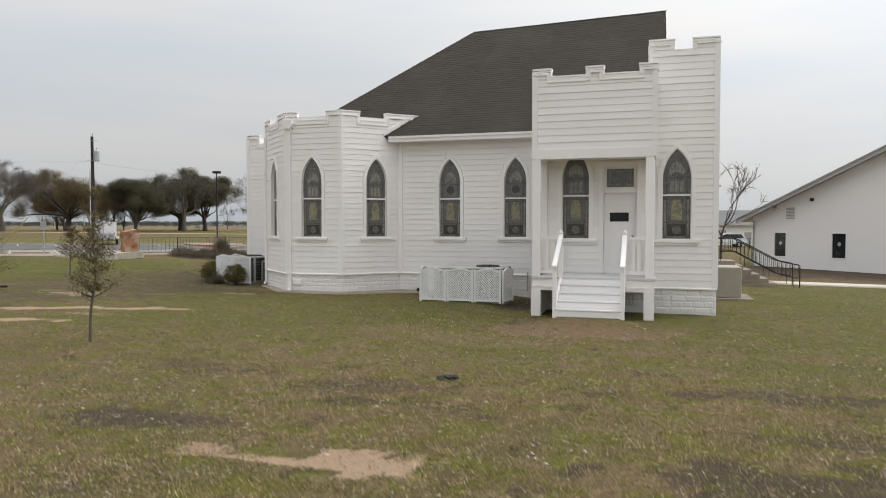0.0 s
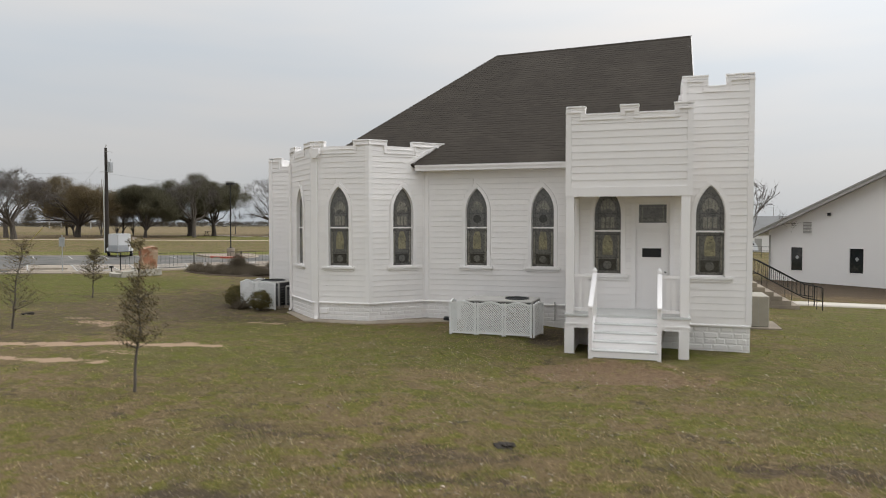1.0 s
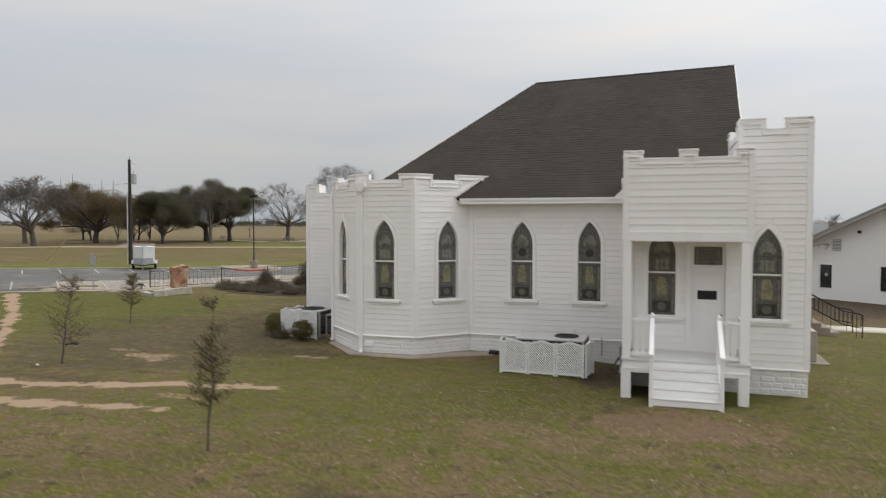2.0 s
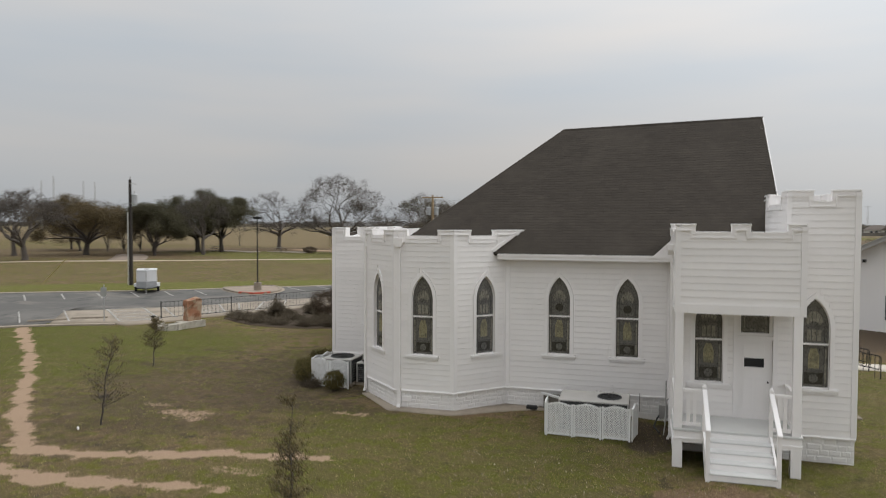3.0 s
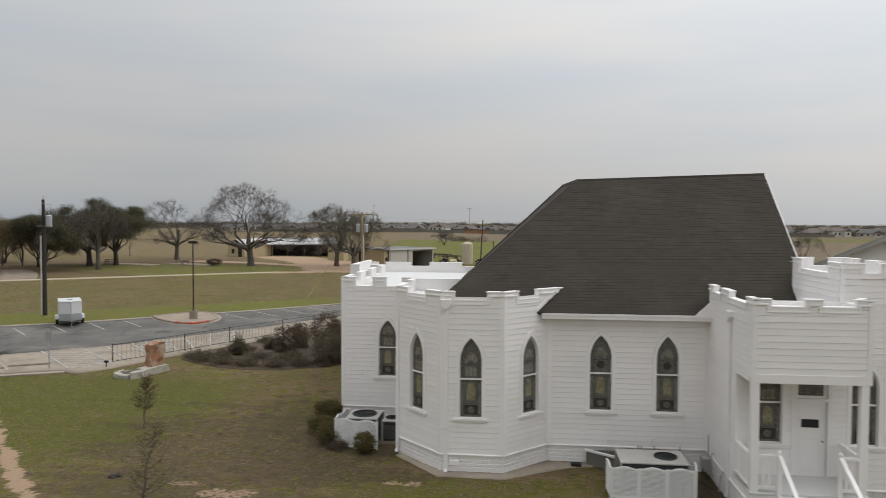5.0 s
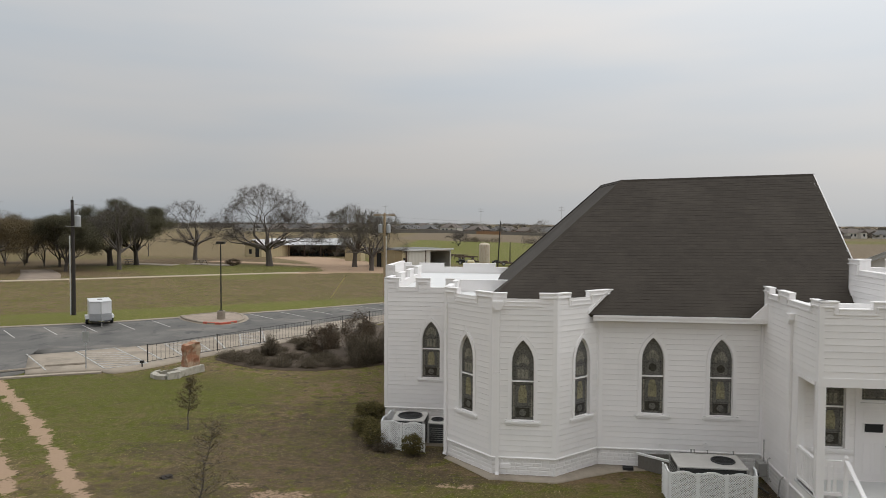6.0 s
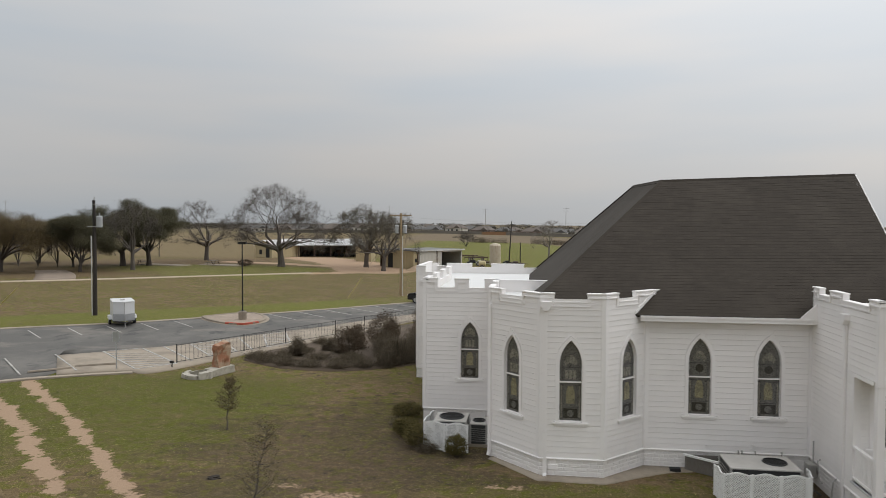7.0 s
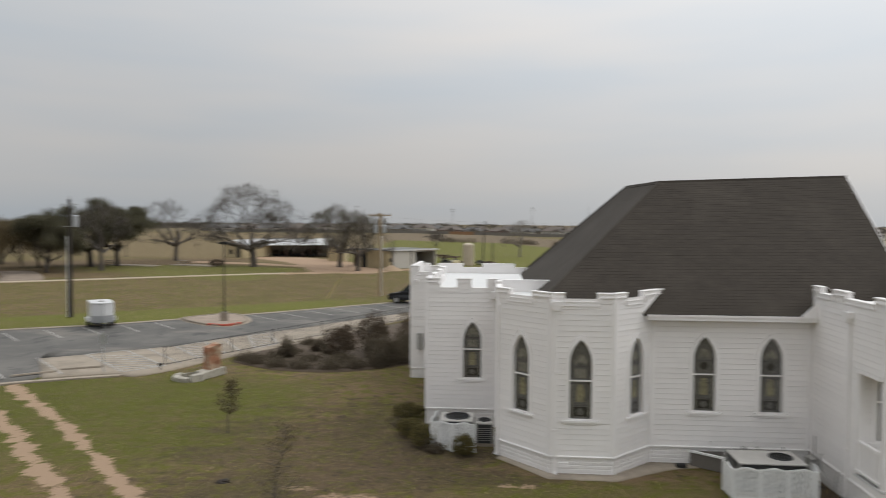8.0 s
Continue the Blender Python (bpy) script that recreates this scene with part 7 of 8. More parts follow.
def implement(x, y, turn, label):
    """A rusty field implement: a frame on two wheels with a row of tines."""
    ob = thing("farm_implement", label, "implement", "implements by the tank", (x, y, gz(x, y)))
    for z in (-0.9, 0.9):
        bm = bmesh.new()
        box(bm, -2.2, 2.2, z - 0.09, z + 0.09, 0.75, 0.95)
        part("frame_beam", bm, STEEL, ob)
    for k in range(5):
        bm = bmesh.new()
        box(bm, -2.0 + k - 0.07, -2.0 + k + 0.07, -0.8, 0.8, 0.80, 0.92)
        part("cross_beam", bm, STEEL, ob)
        bm = bmesh.new()
        tube(bm, [(-2.0 + k, -0.9, 0.8), (-2.0 + k, -1.15, 0.4), (-2.0 + k, -0.95, 0.05)], [0.05, 0.045, 0.03], 6)
        part("tine", bm, STEEL, ob)
    bm = bmesh.new()
    tube(bm, [(0, -0.9, 0.85), (0, -2.8, 0.6)], 0.07, 6)
    part("drawbar", bm, STEEL, ob)
    for s_ in (-1, 1):
        wheel(ob, s_ * 1.5, 0.0, 0.42, 0.22)
    ob.rotation_euler.z = radians(turn)


implement(-23.0, 139.5, 35, "rusty dark field cultivator parked by the tank")
implement(-25.6, 145.5, -20, "dark steel implement frame parked on the grass")
# ---- the far edge: houses, woods, masts ----
HOUSE_WALLS = [plain("house_wall_tan", (0.30, 0.26, 0.21), 0.8), plain("house_wall_brick", (0.22, 0.155, 0.125), 0.8), plain("house_wall_pale", (0.55, 0.52, 0.47), 0.8)]
HOUSE_ROOFS = [plain("house_roof_grey", (0.115, 0.110, 0.105), 0.9), plain("house_roof_brown", (0.130, 0.108, 0.092), 0.9)]


def far_house(wall, roof_m, w, d, h, p, label):
    ob = thing("house", label, "house", "far houses across the fields", (0, 0, -500))
    bm = bmesh.new()
    box(bm, -w / 2, w / 2, -d / 2, d / 2, -0.5, h)
    box(bm, w * 0.08, w * 0.42, -d / 2 - 2.2, -d / 2, -0.5, h)
    part("wall", bm, wall, ob)
    bm = bmesh.new()
    e = 0.5
    v = [bm.verts.new(c) for c in ((-w / 2 - e, -d / 2 - e, h), (w / 2 + e, -d / 2 - e, h), (w / 2 + e, d / 2 + e, h), (-w / 2 - e, d / 2 + e, h), (-w / 2 + d * 0.4, 0, h + p), (w / 2 - d * 0.4, 0, h + p))]
    for q in ((0, 1, 5, 4), (1, 2, 5), (2, 3, 4, 5), (3, 0, 4), (3, 2, 1, 0)):
        bm.faces.new([v[i] for i in q])
    prism(bm, [(w * 0.05, -d / 2 - 2.6, h), (w * 0.45, -d / 2 - 2.6, h), (w * 0.25, -d / 2 - 2.6, h + p * 0.75)], (0, 3.5, 0))
    part("roof", bm, roof_m, ob)
    for u in (-0.3, -0.1, 0.25):
        bm = bmesh.new()
        yy = -d / 2 - (2.23 if u > 0.1 else 0.03)
        box(bm, w * u - 0.7, w * u + 0.7, yy, yy + 0.02, h * 0.35, h * 0.8)
        win_ = part("window", bm, PANE, ob)
        bm = bmesh.new()
        box(bm, w * u - 0.8, w * u + 0.8, yy + 0.005, yy + 0.025, h * 0.32, h * 0.83)
        part("frame", bm, TRIM, win_)
    return ob


kinds = [far_house(HOUSE_WALLS[(0, 1, 2, 2)[i]], HOUSE_ROOFS[i % 2], 13 + 1.5 * (i % 3), 9.5, h, 2.7, l) for i, (h, l) in enumerate(((2.5, "tan one-storey suburban house with a grey hipped roof"), (2.7, "brick one-storey suburban house with a brown roof"), (2.6, "pale suburban house with a grey hipped roof"), (3.7, "pale two-storey suburban house with a brown roof")))]
rng = random.Random(21)
for k in range(36):
    x = -205 + 17.5 * k + rng.uniform(-3, 3)
    y = 482 + rng.uniform(-8, 8)
    copy_thing(kinds[rng.randrange(4)], pose(x, y, gz(x, y), 0, 0, rng.uniform(-25, 25)))
for k in range(72):
    x = -235 + 19 * (k % 36) + rng.uniform(-6, 6)
    y = (535 if k < 36 else 600) + rng.uniform(-18, 18)
    copy_thing(kinds[rng.randrange(4)], pose(x, y, gz(x, y), 0, 0, rng.uniform(-40, 40)))
for i, ob in enumerate(kinds):
    x, y = -120 + 73 * i, 505
    ob.location = (x, y, gz(x, y))
bm = bmesh.new()
for a, b in (((-190, 452), (-46, 462)), ((-30, 463), (190, 470))):
    for (x0, y0), (x1, y1) in zip(along([a, b], 12), along([a, b], 12)[1:]):
        slab_between(bm, (x0, y0), (x1, y1), gz(x0, y0) - 0.2, gz(x0, y0) + 1.9, 0.08)
tagged(mesh_object("far_fence", bm, WOOD_GREY), "grey board fence before the far houses", "fence", kind="structure")
bm = bmesh.new()
slab_between(bm, (-46, 462), (-30, 463), gz(-40, 462) - 0.2, gz(-40, 462) + 1.9, 0.08)
tagged(mesh_object("far_fence", bm, plain("cedar_boards", (0.26, 0.145, 0.075), 0.85)), "orange-brown cedar fence before the far houses", "fence", kind="structure")
WOODS = leaf_material("far_woods", (0.085, 0.077, 0.062), (0.115, 0.098, 0.078))
rs = np.random.RandomState(3)
px = np.concatenate([rs.uniform(-1000, 1000, 1300), rs.uniform(-800, -300, 500), rs.uniform(-230, 420, 520), rs.uniform(150, 800, 300)])
py = np.concatenate([rs.uniform(790, 990, 1300), rs.uniform(600, 740, 500), rs.uniform(466, 640, 520), rs.uniform(660, 800, 300)])
ph = np.concatenate([rs.uniform(4.0, 10.5, 1300), rs.uniform(2, 7.5, 500), rs.uniform(2.0, 6.5, 520), rs.uniform(2, 7, 300)])
pz = ground_z(px, py) + ph * 0.55
tagged(leaf_cloud("far_woods", np.stack([px, py, pz], -1), 44, 1.9, 0.62, WOODS, 5, None, 0.62), "grey-brown line of far trees at the horizon", "woods", kind="stuff")
hx = np.concatenate([rs.uniform(a_, b_, n_) for a_, b_, n_ in ((-36, -22, 50), (-12, 2, 60), (8, 17, 36), (30, 60, 40), (70, 95, 40))])
hy = rs.uniform(272, 278, len(hx))
tagged(leaf_cloud("field_scrub", np.stack([hx, hy, ground_z(hx, hy) + rs.uniform(0.3, 1.3, len(hx))], -1), 70, 0.7, 0.13, DRY_LEAF, 8, None, 0.7), "grey scrub along the field edge", "scrub", kind="stuff")


def mast(x, y, high, arm):
    ob = thing("transmission_tower", "thin grey power line mast at the horizon", "tower", "power line masts", (x, y, gz(x, y)))
    bm = bmesh.new()
    tube(bm, [(0, 0, 0), (0, 0, high)], [0.32, 0.16], 6)
    part("post", bm, GREY_METAL, ob)
    for k in range(arm):
        bm = bmesh.new()
        box(bm, -3.0, 3.0, -0.1, 0.1, high * (0.95 - 0.1 * k) - 0.1, high * (0.95 - 0.1 * k) + 0.1)
        part("crossarm", bm, GREY_METAL, ob)


for x, y, h, a in ((-170, 760, 26, 1), (-60, 700, 22, 2), (20, 720, 26, 2), (75, 705, 27, 0), (110, 760, 22, 2), (190, 720, 24, 1), (-520, 620, 27, 1), (420, 800, 22, 1), (-311, 298, 27, 0), (-307, 302, 29.5, 0), (-297, 312, 27, 0), (-293, 316, 27, 0)):
    mast(x, y, h, a)
# ---- the white hall and the yard behind the tower ----
m = Mat("white_hall_panels", (0.87, 0.848, 0.832), 0.5)
m.vary(m.noise(0.3, 4), 0.95, 1.03)
HALL_WALL = m.bump(m.noise(30, 2), 0.1, 0.003).done()
HALL_ROOF = plain("white_standing_seam_roof", (0.62, 0.63, 0.64), 0.4, 0.2, scale=0.5, amount=0.06)
GREY_TRIM = plain("grey_metal_trim", (0.42, 0.41, 0.39), 0.5, 0.2)
hall = thing("white_hall", "long white metal hall with a low gable roof", "building")
FH = Face((6.27, 49.38), (21.65, 40.15))
mid_u, low_z, top_z, gnd = FH.length / 2, 2.68, 7.02, -1.0
DEEP = 26.0
wins_h = [(1.39, 2.07, 0.20, 1.64), (4.75, 5.49, 0.18, 1.63), (8.60, 9.32, 0.12, 1.60), (12.85, 13.55, 0.12, 1.58)]
bm = bmesh.new()
cuts = sorted({0.0, mid_u, FH.length, *(c for w in wins_h for c in w[:2])})
roofline = lambda u: low_z + (top_z - low_z) * (1 - abs(u - mid_u) / mid_u)
for a, b in zip(cuts, cuts[1:]):
    spans = [(gnd, None)]
    for u0, u1, z0, z1 in wins_h:
        if u0 < (a + b) / 2 < u1:
            spans = [(gnd, z0), (z1, None)]
    for p, q in spans:
        qa, qb = (q, q) if q is not None else (roofline(a), roofline(b))
        prism(bm, [FH.at(a, -0.15, p), FH.at(b, -0.15, p), FH.at(b, -0.15, qb), FH.at(a, -0.15, qa)], FH.n * 0.15)
bmesh.ops.remove_doubles(bm, verts=bm.verts, dist=1e-4)
part("gable_wall", bm, HALL_WALL, hall)
for u in (0.0, FH.length - 0.15):
    bm = bmesh.new()
    FH.box(bm, u, u + 0.15, -DEEP, -0.15, gnd, low_z)
    part("side_wall", bm, HALL_WALL, hall)
bm = bmesh.new()
prism(bm, [FH.at(0, -DEEP, gnd), FH.at(FH.length, -DEEP, gnd), FH.at(FH.length, -DEEP, low_z), FH.at(mid_u, -DEEP, top_z), FH.at(0, -DEEP, low_z)], FH.n * 0.15)
part("back_wall", bm, HALL_WALL, hall)
slope_ = (top_z - low_z) / mid_u
for s in (-1, 1):
    e = mid_u + s * (mid_u + 0.75)
    ez = low_z - 0.75 * slope_
    bm = bmesh.new()
    prism(bm, [FH.at(mid_u, 0.75, top_z + 0.02), FH.at(e, 0.75, ez + 0.02), FH.at(e, 0.75, ez + 0.20), FH.at(mid_u, 0.75, top_z + 0.20)], FH.n * -(DEEP + 1.5))
    part("roof", bm, HALL_ROOF, hall)
    bm = bmesh.new()
    prism(bm, [FH.at(mid_u, 0.75, top_z - 0.10), FH.at(e, 0.75, ez - 0.10), FH.at(e, 0.75, ez + 0.16), FH.at(mid_u, 0.75, top_z + 0.16)], FH.n * 0.04)
    part("rake_trim", bm, GREY_TRIM, hall)
    bm = bmesh.new()
    prism(bm, [FH.at(mid_u, 0.79, top_z + 0.12), FH.at(e, 0.79, ez + 0.12), FH.at(e, 0.79, ez + 0.22), FH.at(mid_u, 0.79, top_z + 0.22)], FH.n * 0.05)
    part("gutter_trim", bm, GREY_METAL, hall)
# ribs of the wall sheets below the rake
bm = bmesh.new()
k = 0.25
while k < FH.length - 0.1:
    zt_ = roofline(k) - 0.03
    FH.box(bm, k - 0.02, k + 0.02, 0.0, 0.012, zt_ - 0.45, zt_)
    k += 0.31
tagged(part("sheet_ribs", bm, HALL_WALL, hall), kind="stuff")
for u0, u1, z0, z1 in wins_h:
    bm = bmesh.new()
    for a, b, p, q in ((u0 - 0.06, u0, z0 - 0.06, z1 + 0.06), (u1, u1 + 0.06, z0 - 0.06, z1 + 0.06), (u0, u1, z1, z1 + 0.06), (u0, u1, z0 - 0.06, z0)):
        FH.box(bm, a, b, -0.05, 0.03, p, q)
    w_ = part("window", bm, TRIM, hall, "narrow dark window in a white frame")
    bm = bmesh.new()
    FH.box(bm, u0, u1, -0.08, -0.07, z0, z1)
    part("pane", bm, PANE, w_)
    bm = bmesh.new()
    c_ = (u0 + u1) / 2
    prism(bm, [FH.at(c_ + a, -0.068, (z0 + z1) / 2 + 0.1 + b) for a, b in ((-0.12, 0), (0, -0.14), (0.12, 0), (0, 0.14))], FH.n * 0.004)
    part("sticker", bm, GALV, w_)
bm = bmesh.new()
FH.box(bm, 2.05, 2.64, 0.0, 0.04, 2.46, 3.30)
vent_ = part("louvre_vent", bm, TRIM, hall)
for k in range(8):
    bm = bmesh.new()
    z = 2.53 + k * 0.09
    prism(bm, [FH.at(2.10, 0.041, z), FH.at(2.59, 0.041, z), FH.at(2.59, 0.065, z + 0.01), FH.at(2.10, 0.065, z + 0.01), ], Vector((0, 0, 0.05)))
    part("slat", bm, GREY_METAL, vent_)
bm = bmesh.new()
FH.box(bm, 3.50, 3.68, 0.0, 0.14, 3.60, 3.78)
part("wall_light", bm, BLACK_METAL, hall)
for u0, u1, z0, z1 in ((9.95, 10.45, 0.15, 0.95), (10.65, 11.45, 0.05, 1.05)):
    bm = bmesh.new()
    FH.box(bm, u0, u1, 0.0, 0.28, z0, z1)
    part("electric_box", bevel(bm, 0.02), GREY_METAL, hall, "grey electric cabinet")
bm = bmesh.new()
for u in (10.0, 10.5, 11.35):
    tube(bm, [FH.at(u, 0.06, 1.0), FH.at(u, 0.06, 1.55)], 0.03, 6)
tube(bm, [FH.at(9.4, 0.06, 1.55), FH.at(12.4, 0.06, 1.55)], 0.03, 6)
tube(bm, [FH.at(9.6, 0.06, -0.2), FH.at(12.4, 0.06, -0.2)], 0.03, 6)
part("conduit", bm, GREY_METAL, hall)
bm = bmesh.new()
tube(bm, [FH.at(0.08, 0.07, -0.6), FH.at(0.08, 0.07, 2.4)], 0.05, 8)
part("downspout", bm, GREY_METAL, hall)

# small white house beyond
sm = thing("small_house", "small white house with a grey roof beyond the hall", "house")
bm = bmesh.new()
box(bm, 7.0, 19.0, 104, 112, -1.2, 2.2)
part("wall", bm, HALL_WALL, sm)
bm = bmesh.new()
prism(bm, [(6.5, 103.4, 2.15), (6.5, 112.6, 2.15), (6.5, 108.0, 4.3)], (13, 0, 0))
part("roof", bm, ROOF_DULL, sm)
for x, w, z0, z1 in ((9.2, 1.2, 0.2, 1.5), (12.6, 0.9, -0.9, 1.2), (15.4, 1.2, 0.2, 1.5)):
    bm = bmesh.new()
    box(bm, x - w / 2, x + w / 2, 103.96, 104.0, z0, z1)
    part("window" if z0 > 0 else "door", bm, GREY_TRIM, sm)
yard_fence = thing("yard_fence", "black metal fence before the small house", "fence")
for k in range(13):
    x = 5.5 + k
    bm = bmesh.new()
    box(bm, x - 0.03, x + 0.03, 84.97, 85.03, gz(x, 85) - 0.1, gz(x, 85) + 1.3)
    part("post", bm, BLACK_METAL, yard_fence)
for z in (0.3, 0.75, 1.2):
    bm = bmesh.new()
    box(bm, 5.5, 17.5, 84.98, 85.02, gz(10, 85) + z - 0.02, gz(10, 85) + z + 0.02)
    part("rail", bm, BLACK_METAL, yard_fence)
utility_pole(9.5, 120.0, 9.2, WOOD_DARK, 2.0, [], "far dark wooden utility pole with a crossarm")

# concrete stairs with black rails on the church's east side
st = thing("concrete_stairs", "weathered concrete stairs with black metal rails", "stairs", at=(1.75, 31.6, -0.45))
for k in range(6):
    bm = bmesh.new()
    box(bm, 0.0, 3.55 - 0.33 * (k + 1) if k < 5 else 1.6, 0.0, 1.7, k * 0.18 - 0.2 * (k == 0), (k + 1) * 0.18)
    part("step", bevel(bm, 0.012), CONCRETE, st)
for yy in (0.06, 1.64):
    line = [(0.1, yy, 1.08 + 0.95), (1.6, yy, 1.08 + 0.95), (3.35, yy, 0.12 + 0.95), (4.0, yy, 0.0 + 0.95)]
    for dz in (0.0, -0.55):
        bm = bmesh.new()
        tube(bm, [(x, y, z + dz) for x, y, z in line], 0.024, 6)
        part("handrail", bm, BLACK_METAL, st)
    for s in range(26):
        x = 0.1 + 3.9 * s / 25
        z = float(np.interp(x, [p[0] for p in line], [p[2] for p in line]))
        bm = bmesh.new()
        box(bm, x - 0.01, x + 0.01, yy - 0.01, yy + 0.01, z - (0.95 if s % 6 == 0 else 0.55), z)
        part("picket", bm, BLACK_METAL, st)
    bm = bmesh.new()
    tube(bm, [(4.0, yy, 0.95), (4.06, yy, 0.9), (4.06, yy, 0.0)], 0.024, 6)
    part("end_post", bm, BLACK_METAL, st)
acr = thing("packaged_air_conditioner", "large beige packaged air conditioner on a concrete slab", "air conditioner", at=(1.80, 24.1, gz(2.3, 24.5)))
bm = bmesh.new()
box(bm, 0, 0.95, 0.0, 1.5, 0.06, 1.04)
body_ = part("cabinet", bevel(bm, 0.02), BEIGE, acr)
for x in (0.32, 0.64):
    bm = bmesh.new()
    box(bm, x - 0.004, x + 0.004, -0.006, 0.0, 0.08, 1.0)
    part("seam", bm, GREY_METAL, body_)
bm = bmesh.new()
box(bm, -0.1, 1.3, -0.25, 1.6, -0.1, 0.06)
part("slab", bevel(bm, 0.01), CONCRETE, acr)

# ---- lattice screens and condensers ----
m = Mat("white_lattice_paint", (0.78, 0.78, 0.77), 0.6)
m.mix((0.58, 0.56, 0.52), m.remap(m.noise(5, 5, 0.7), 0.5, 0.75, 0, 0.5))
LATTICE = m.done()


def lattice_panel(parent, a, b, z0, high, hump=0.06):
    """A framed lattice panel with an arched top, between two ground points."""
    f = Face(a, b)
    w = f.length
    crest = lambda u: z0 + high + hump * math.sin(math.pi * min(max(u / w, 0), 1)) ** 2
    bm = bmesh.new()
    for u in (0.0, w - 0.05):
        f.box(bm, u, u + 0.05, -0.02, 0.02, z0 - 0.04, z0 + high + 0.02)
    f.box(bm, 0.05, w - 0.05, -0.018, 0.018, z0, z0 + 0.05)
    n = 10
    for k in range(n):
        u0_, u1_ = 0.05 + (w - 0.1) * k / n, 0.05 + (w - 0.1) * (k + 1) / n
        za, zb = crest(u0_), crest(u1_)
        prism(bm, [f.at(u0_, -0.018, za - 0.05), f.at(u1_, -0.018, zb - 0.05), f.at(u1_, -0.018, zb), f.at(u0_, -0.018, za)], f.n * 0.036)
    pan = part("lattice_panel", bm, LATTICE, parent)
    for d, layer in ((1, -0.004), (-1, 0.004)):
        bm = bmesh.new()
        step, strip = 0.068, 0.024
        s = -high - 0.1
        while s < w + high:
            # a slat along u = s + (z - z0) * d
            zs = [z0 + 0.04, crest(w / 2) - 0.03]
            us = [s, s + (zs[1] - zs[0])] if d > 0 else [s + (zs[1] - zs[0]), s]
            lo, hi = 0.0, 1.0
            du = us[1] - us[0]
            t0, t1 = sorted(((0.03 - us[0]) / du, (w - 0.03 - us[0]) / du))
            lo, hi = max(lo, t0), min(hi, t1)
            while hi > lo and zs[0] + (zs[1] - zs[0]) * hi > crest(us[0] + du * hi) - 0.02:
                hi -= 0.03
            if hi - lo > 0.02:
                p, q = us[0] + du * lo, us[0] + du * hi
                zp, zq = zs[0] + (zs[1] - zs[0]) * lo, zs[0] + (zs[1] - zs[0]) * hi
                prism(bm, [f.at(p - strip * 0.7, layer - 0.003, zp), f.at(p + strip * 0.7, layer - 0.003, zp), f.at(q + strip * 0.7, layer - 0.003, zq), f.at(q - strip * 0.7, layer - 0.003, zq)], f.n * 0.006)
            s += step
        tagged(part("slats", bm, LATTICE, pan), kind="stuff")


PALE_LID = plain("dusty_pale_enamel", (0.47, 0.45, 0.42), 0.6, 0.1, scale=3, amount=0.15)


def condenser(x0, x1, y0, y1, high, label, g=0.0, fan=None):
    ob = thing("condenser_unit", label, "air conditioner", "condensers behind lattice screens", ((x0 + x1) / 2, (y0 + y1) / 2, g))
    a, b = (x1 - x0) / 2, (y1 - y0) / 2
    bm = bmesh.new()
    box(bm, -a - 0.08, a + 0.08, -b - 0.08, b + 0.08, -0.08, 0.08)
    part("slab", bm, CONCRETE, ob)
    bm = bmesh.new()
    box(bm, -a, a, -b, b, 0.08, high - 0.04)
    part("coil", bevel(bm, 0.02), DARK_COIL, ob)
    for sx in (-1, 1):
        for sy in (-1, 1):
            bm = bmesh.new()
            box(bm, sx * a - 0.03, sx * a + 0.03, sy * b - 0.03, sy * b + 0.03, 0.08, high - 0.04)
            part("corner_post", bm, GREY_METAL, ob)
    bm = bmesh.new()
    box(bm, -a - 0.02, a + 0.02, -b - 0.02, b + 0.02, high - 0.05, high)
    lid = part("top_panel", bevel(bm, 0.012), PALE_LID, ob)
    fx = 0.0 if fan is None else fan
    r = min(a, b) * (0.78 if fan is None else 0.55)
    bm = bmesh.new()
    lathe(bm, [(r, 0.0), (r * 1.05, 0.015), (r, 0.04), (r * 0.93, 0.04), (r * 0.93, 0.0)], 24, (fx, 0, high))
    part("fan_ring", bm, DARK_COIL, lid)
    bm = bmesh.new()
    lathe(bm, [(r * 0.93, 0.0), (r * 0.93, 0.006)], 24, (fx, 0, high))
    part("fan_well", bm, DARK, lid)
    bm = bmesh.new()
    for k in range(1, 7):
        rr = r * 0.93 * k / 7
        pts = [(fx + rr * math.cos(t * math.pi / 12), rr * math.sin(t * math.pi / 12), high + 0.035) for t in range(25)]
        tube(bm, pts, 0.004, 4, False)
    tagged(part("guard", bm, BLACK_METAL, lid), kind="stuff")
    for k in range(7):
        bm = bmesh.new()
        z = 0.18 + k * (high - 0.3) / 7
        box(bm, -a - 0.012, a + 0.012, -b - 0.012, b + 0.012, z, z + 0.012)
        part("louvre", bm, GREY_METAL, ob)
    return ob


condenser(-5.85, -3.95, 19.05, 20.25, 0.95, "large grey condenser with a top fan behind white lattice", -0.02, 0.42)
scr = thing("lattice_screen", "white three-panel lattice screen round a condenser", "lattice screen", "lattice screens")
xs = [-6.18, -5.41, -4.64, -3.87]
for a, b in zip(xs, xs[1:]):
    lattice_panel(scr, (a + 0.005, 18.62), (b - 0.005, 18.58), 0.04, 0.84, 0.07)
lattice_panel(scr, (-6.22, 19.40), (-6.19, 18.66), 0.04, 0.84, 0.07)
lattice_panel(scr, (-3.83, 18.62), (-3.70, 19.36), 0.04, 0.84, 0.07)
lb = thing("wooden_trough", "weathered open wooden box against the foundation", "wooden box", at=(0, 0, 0))
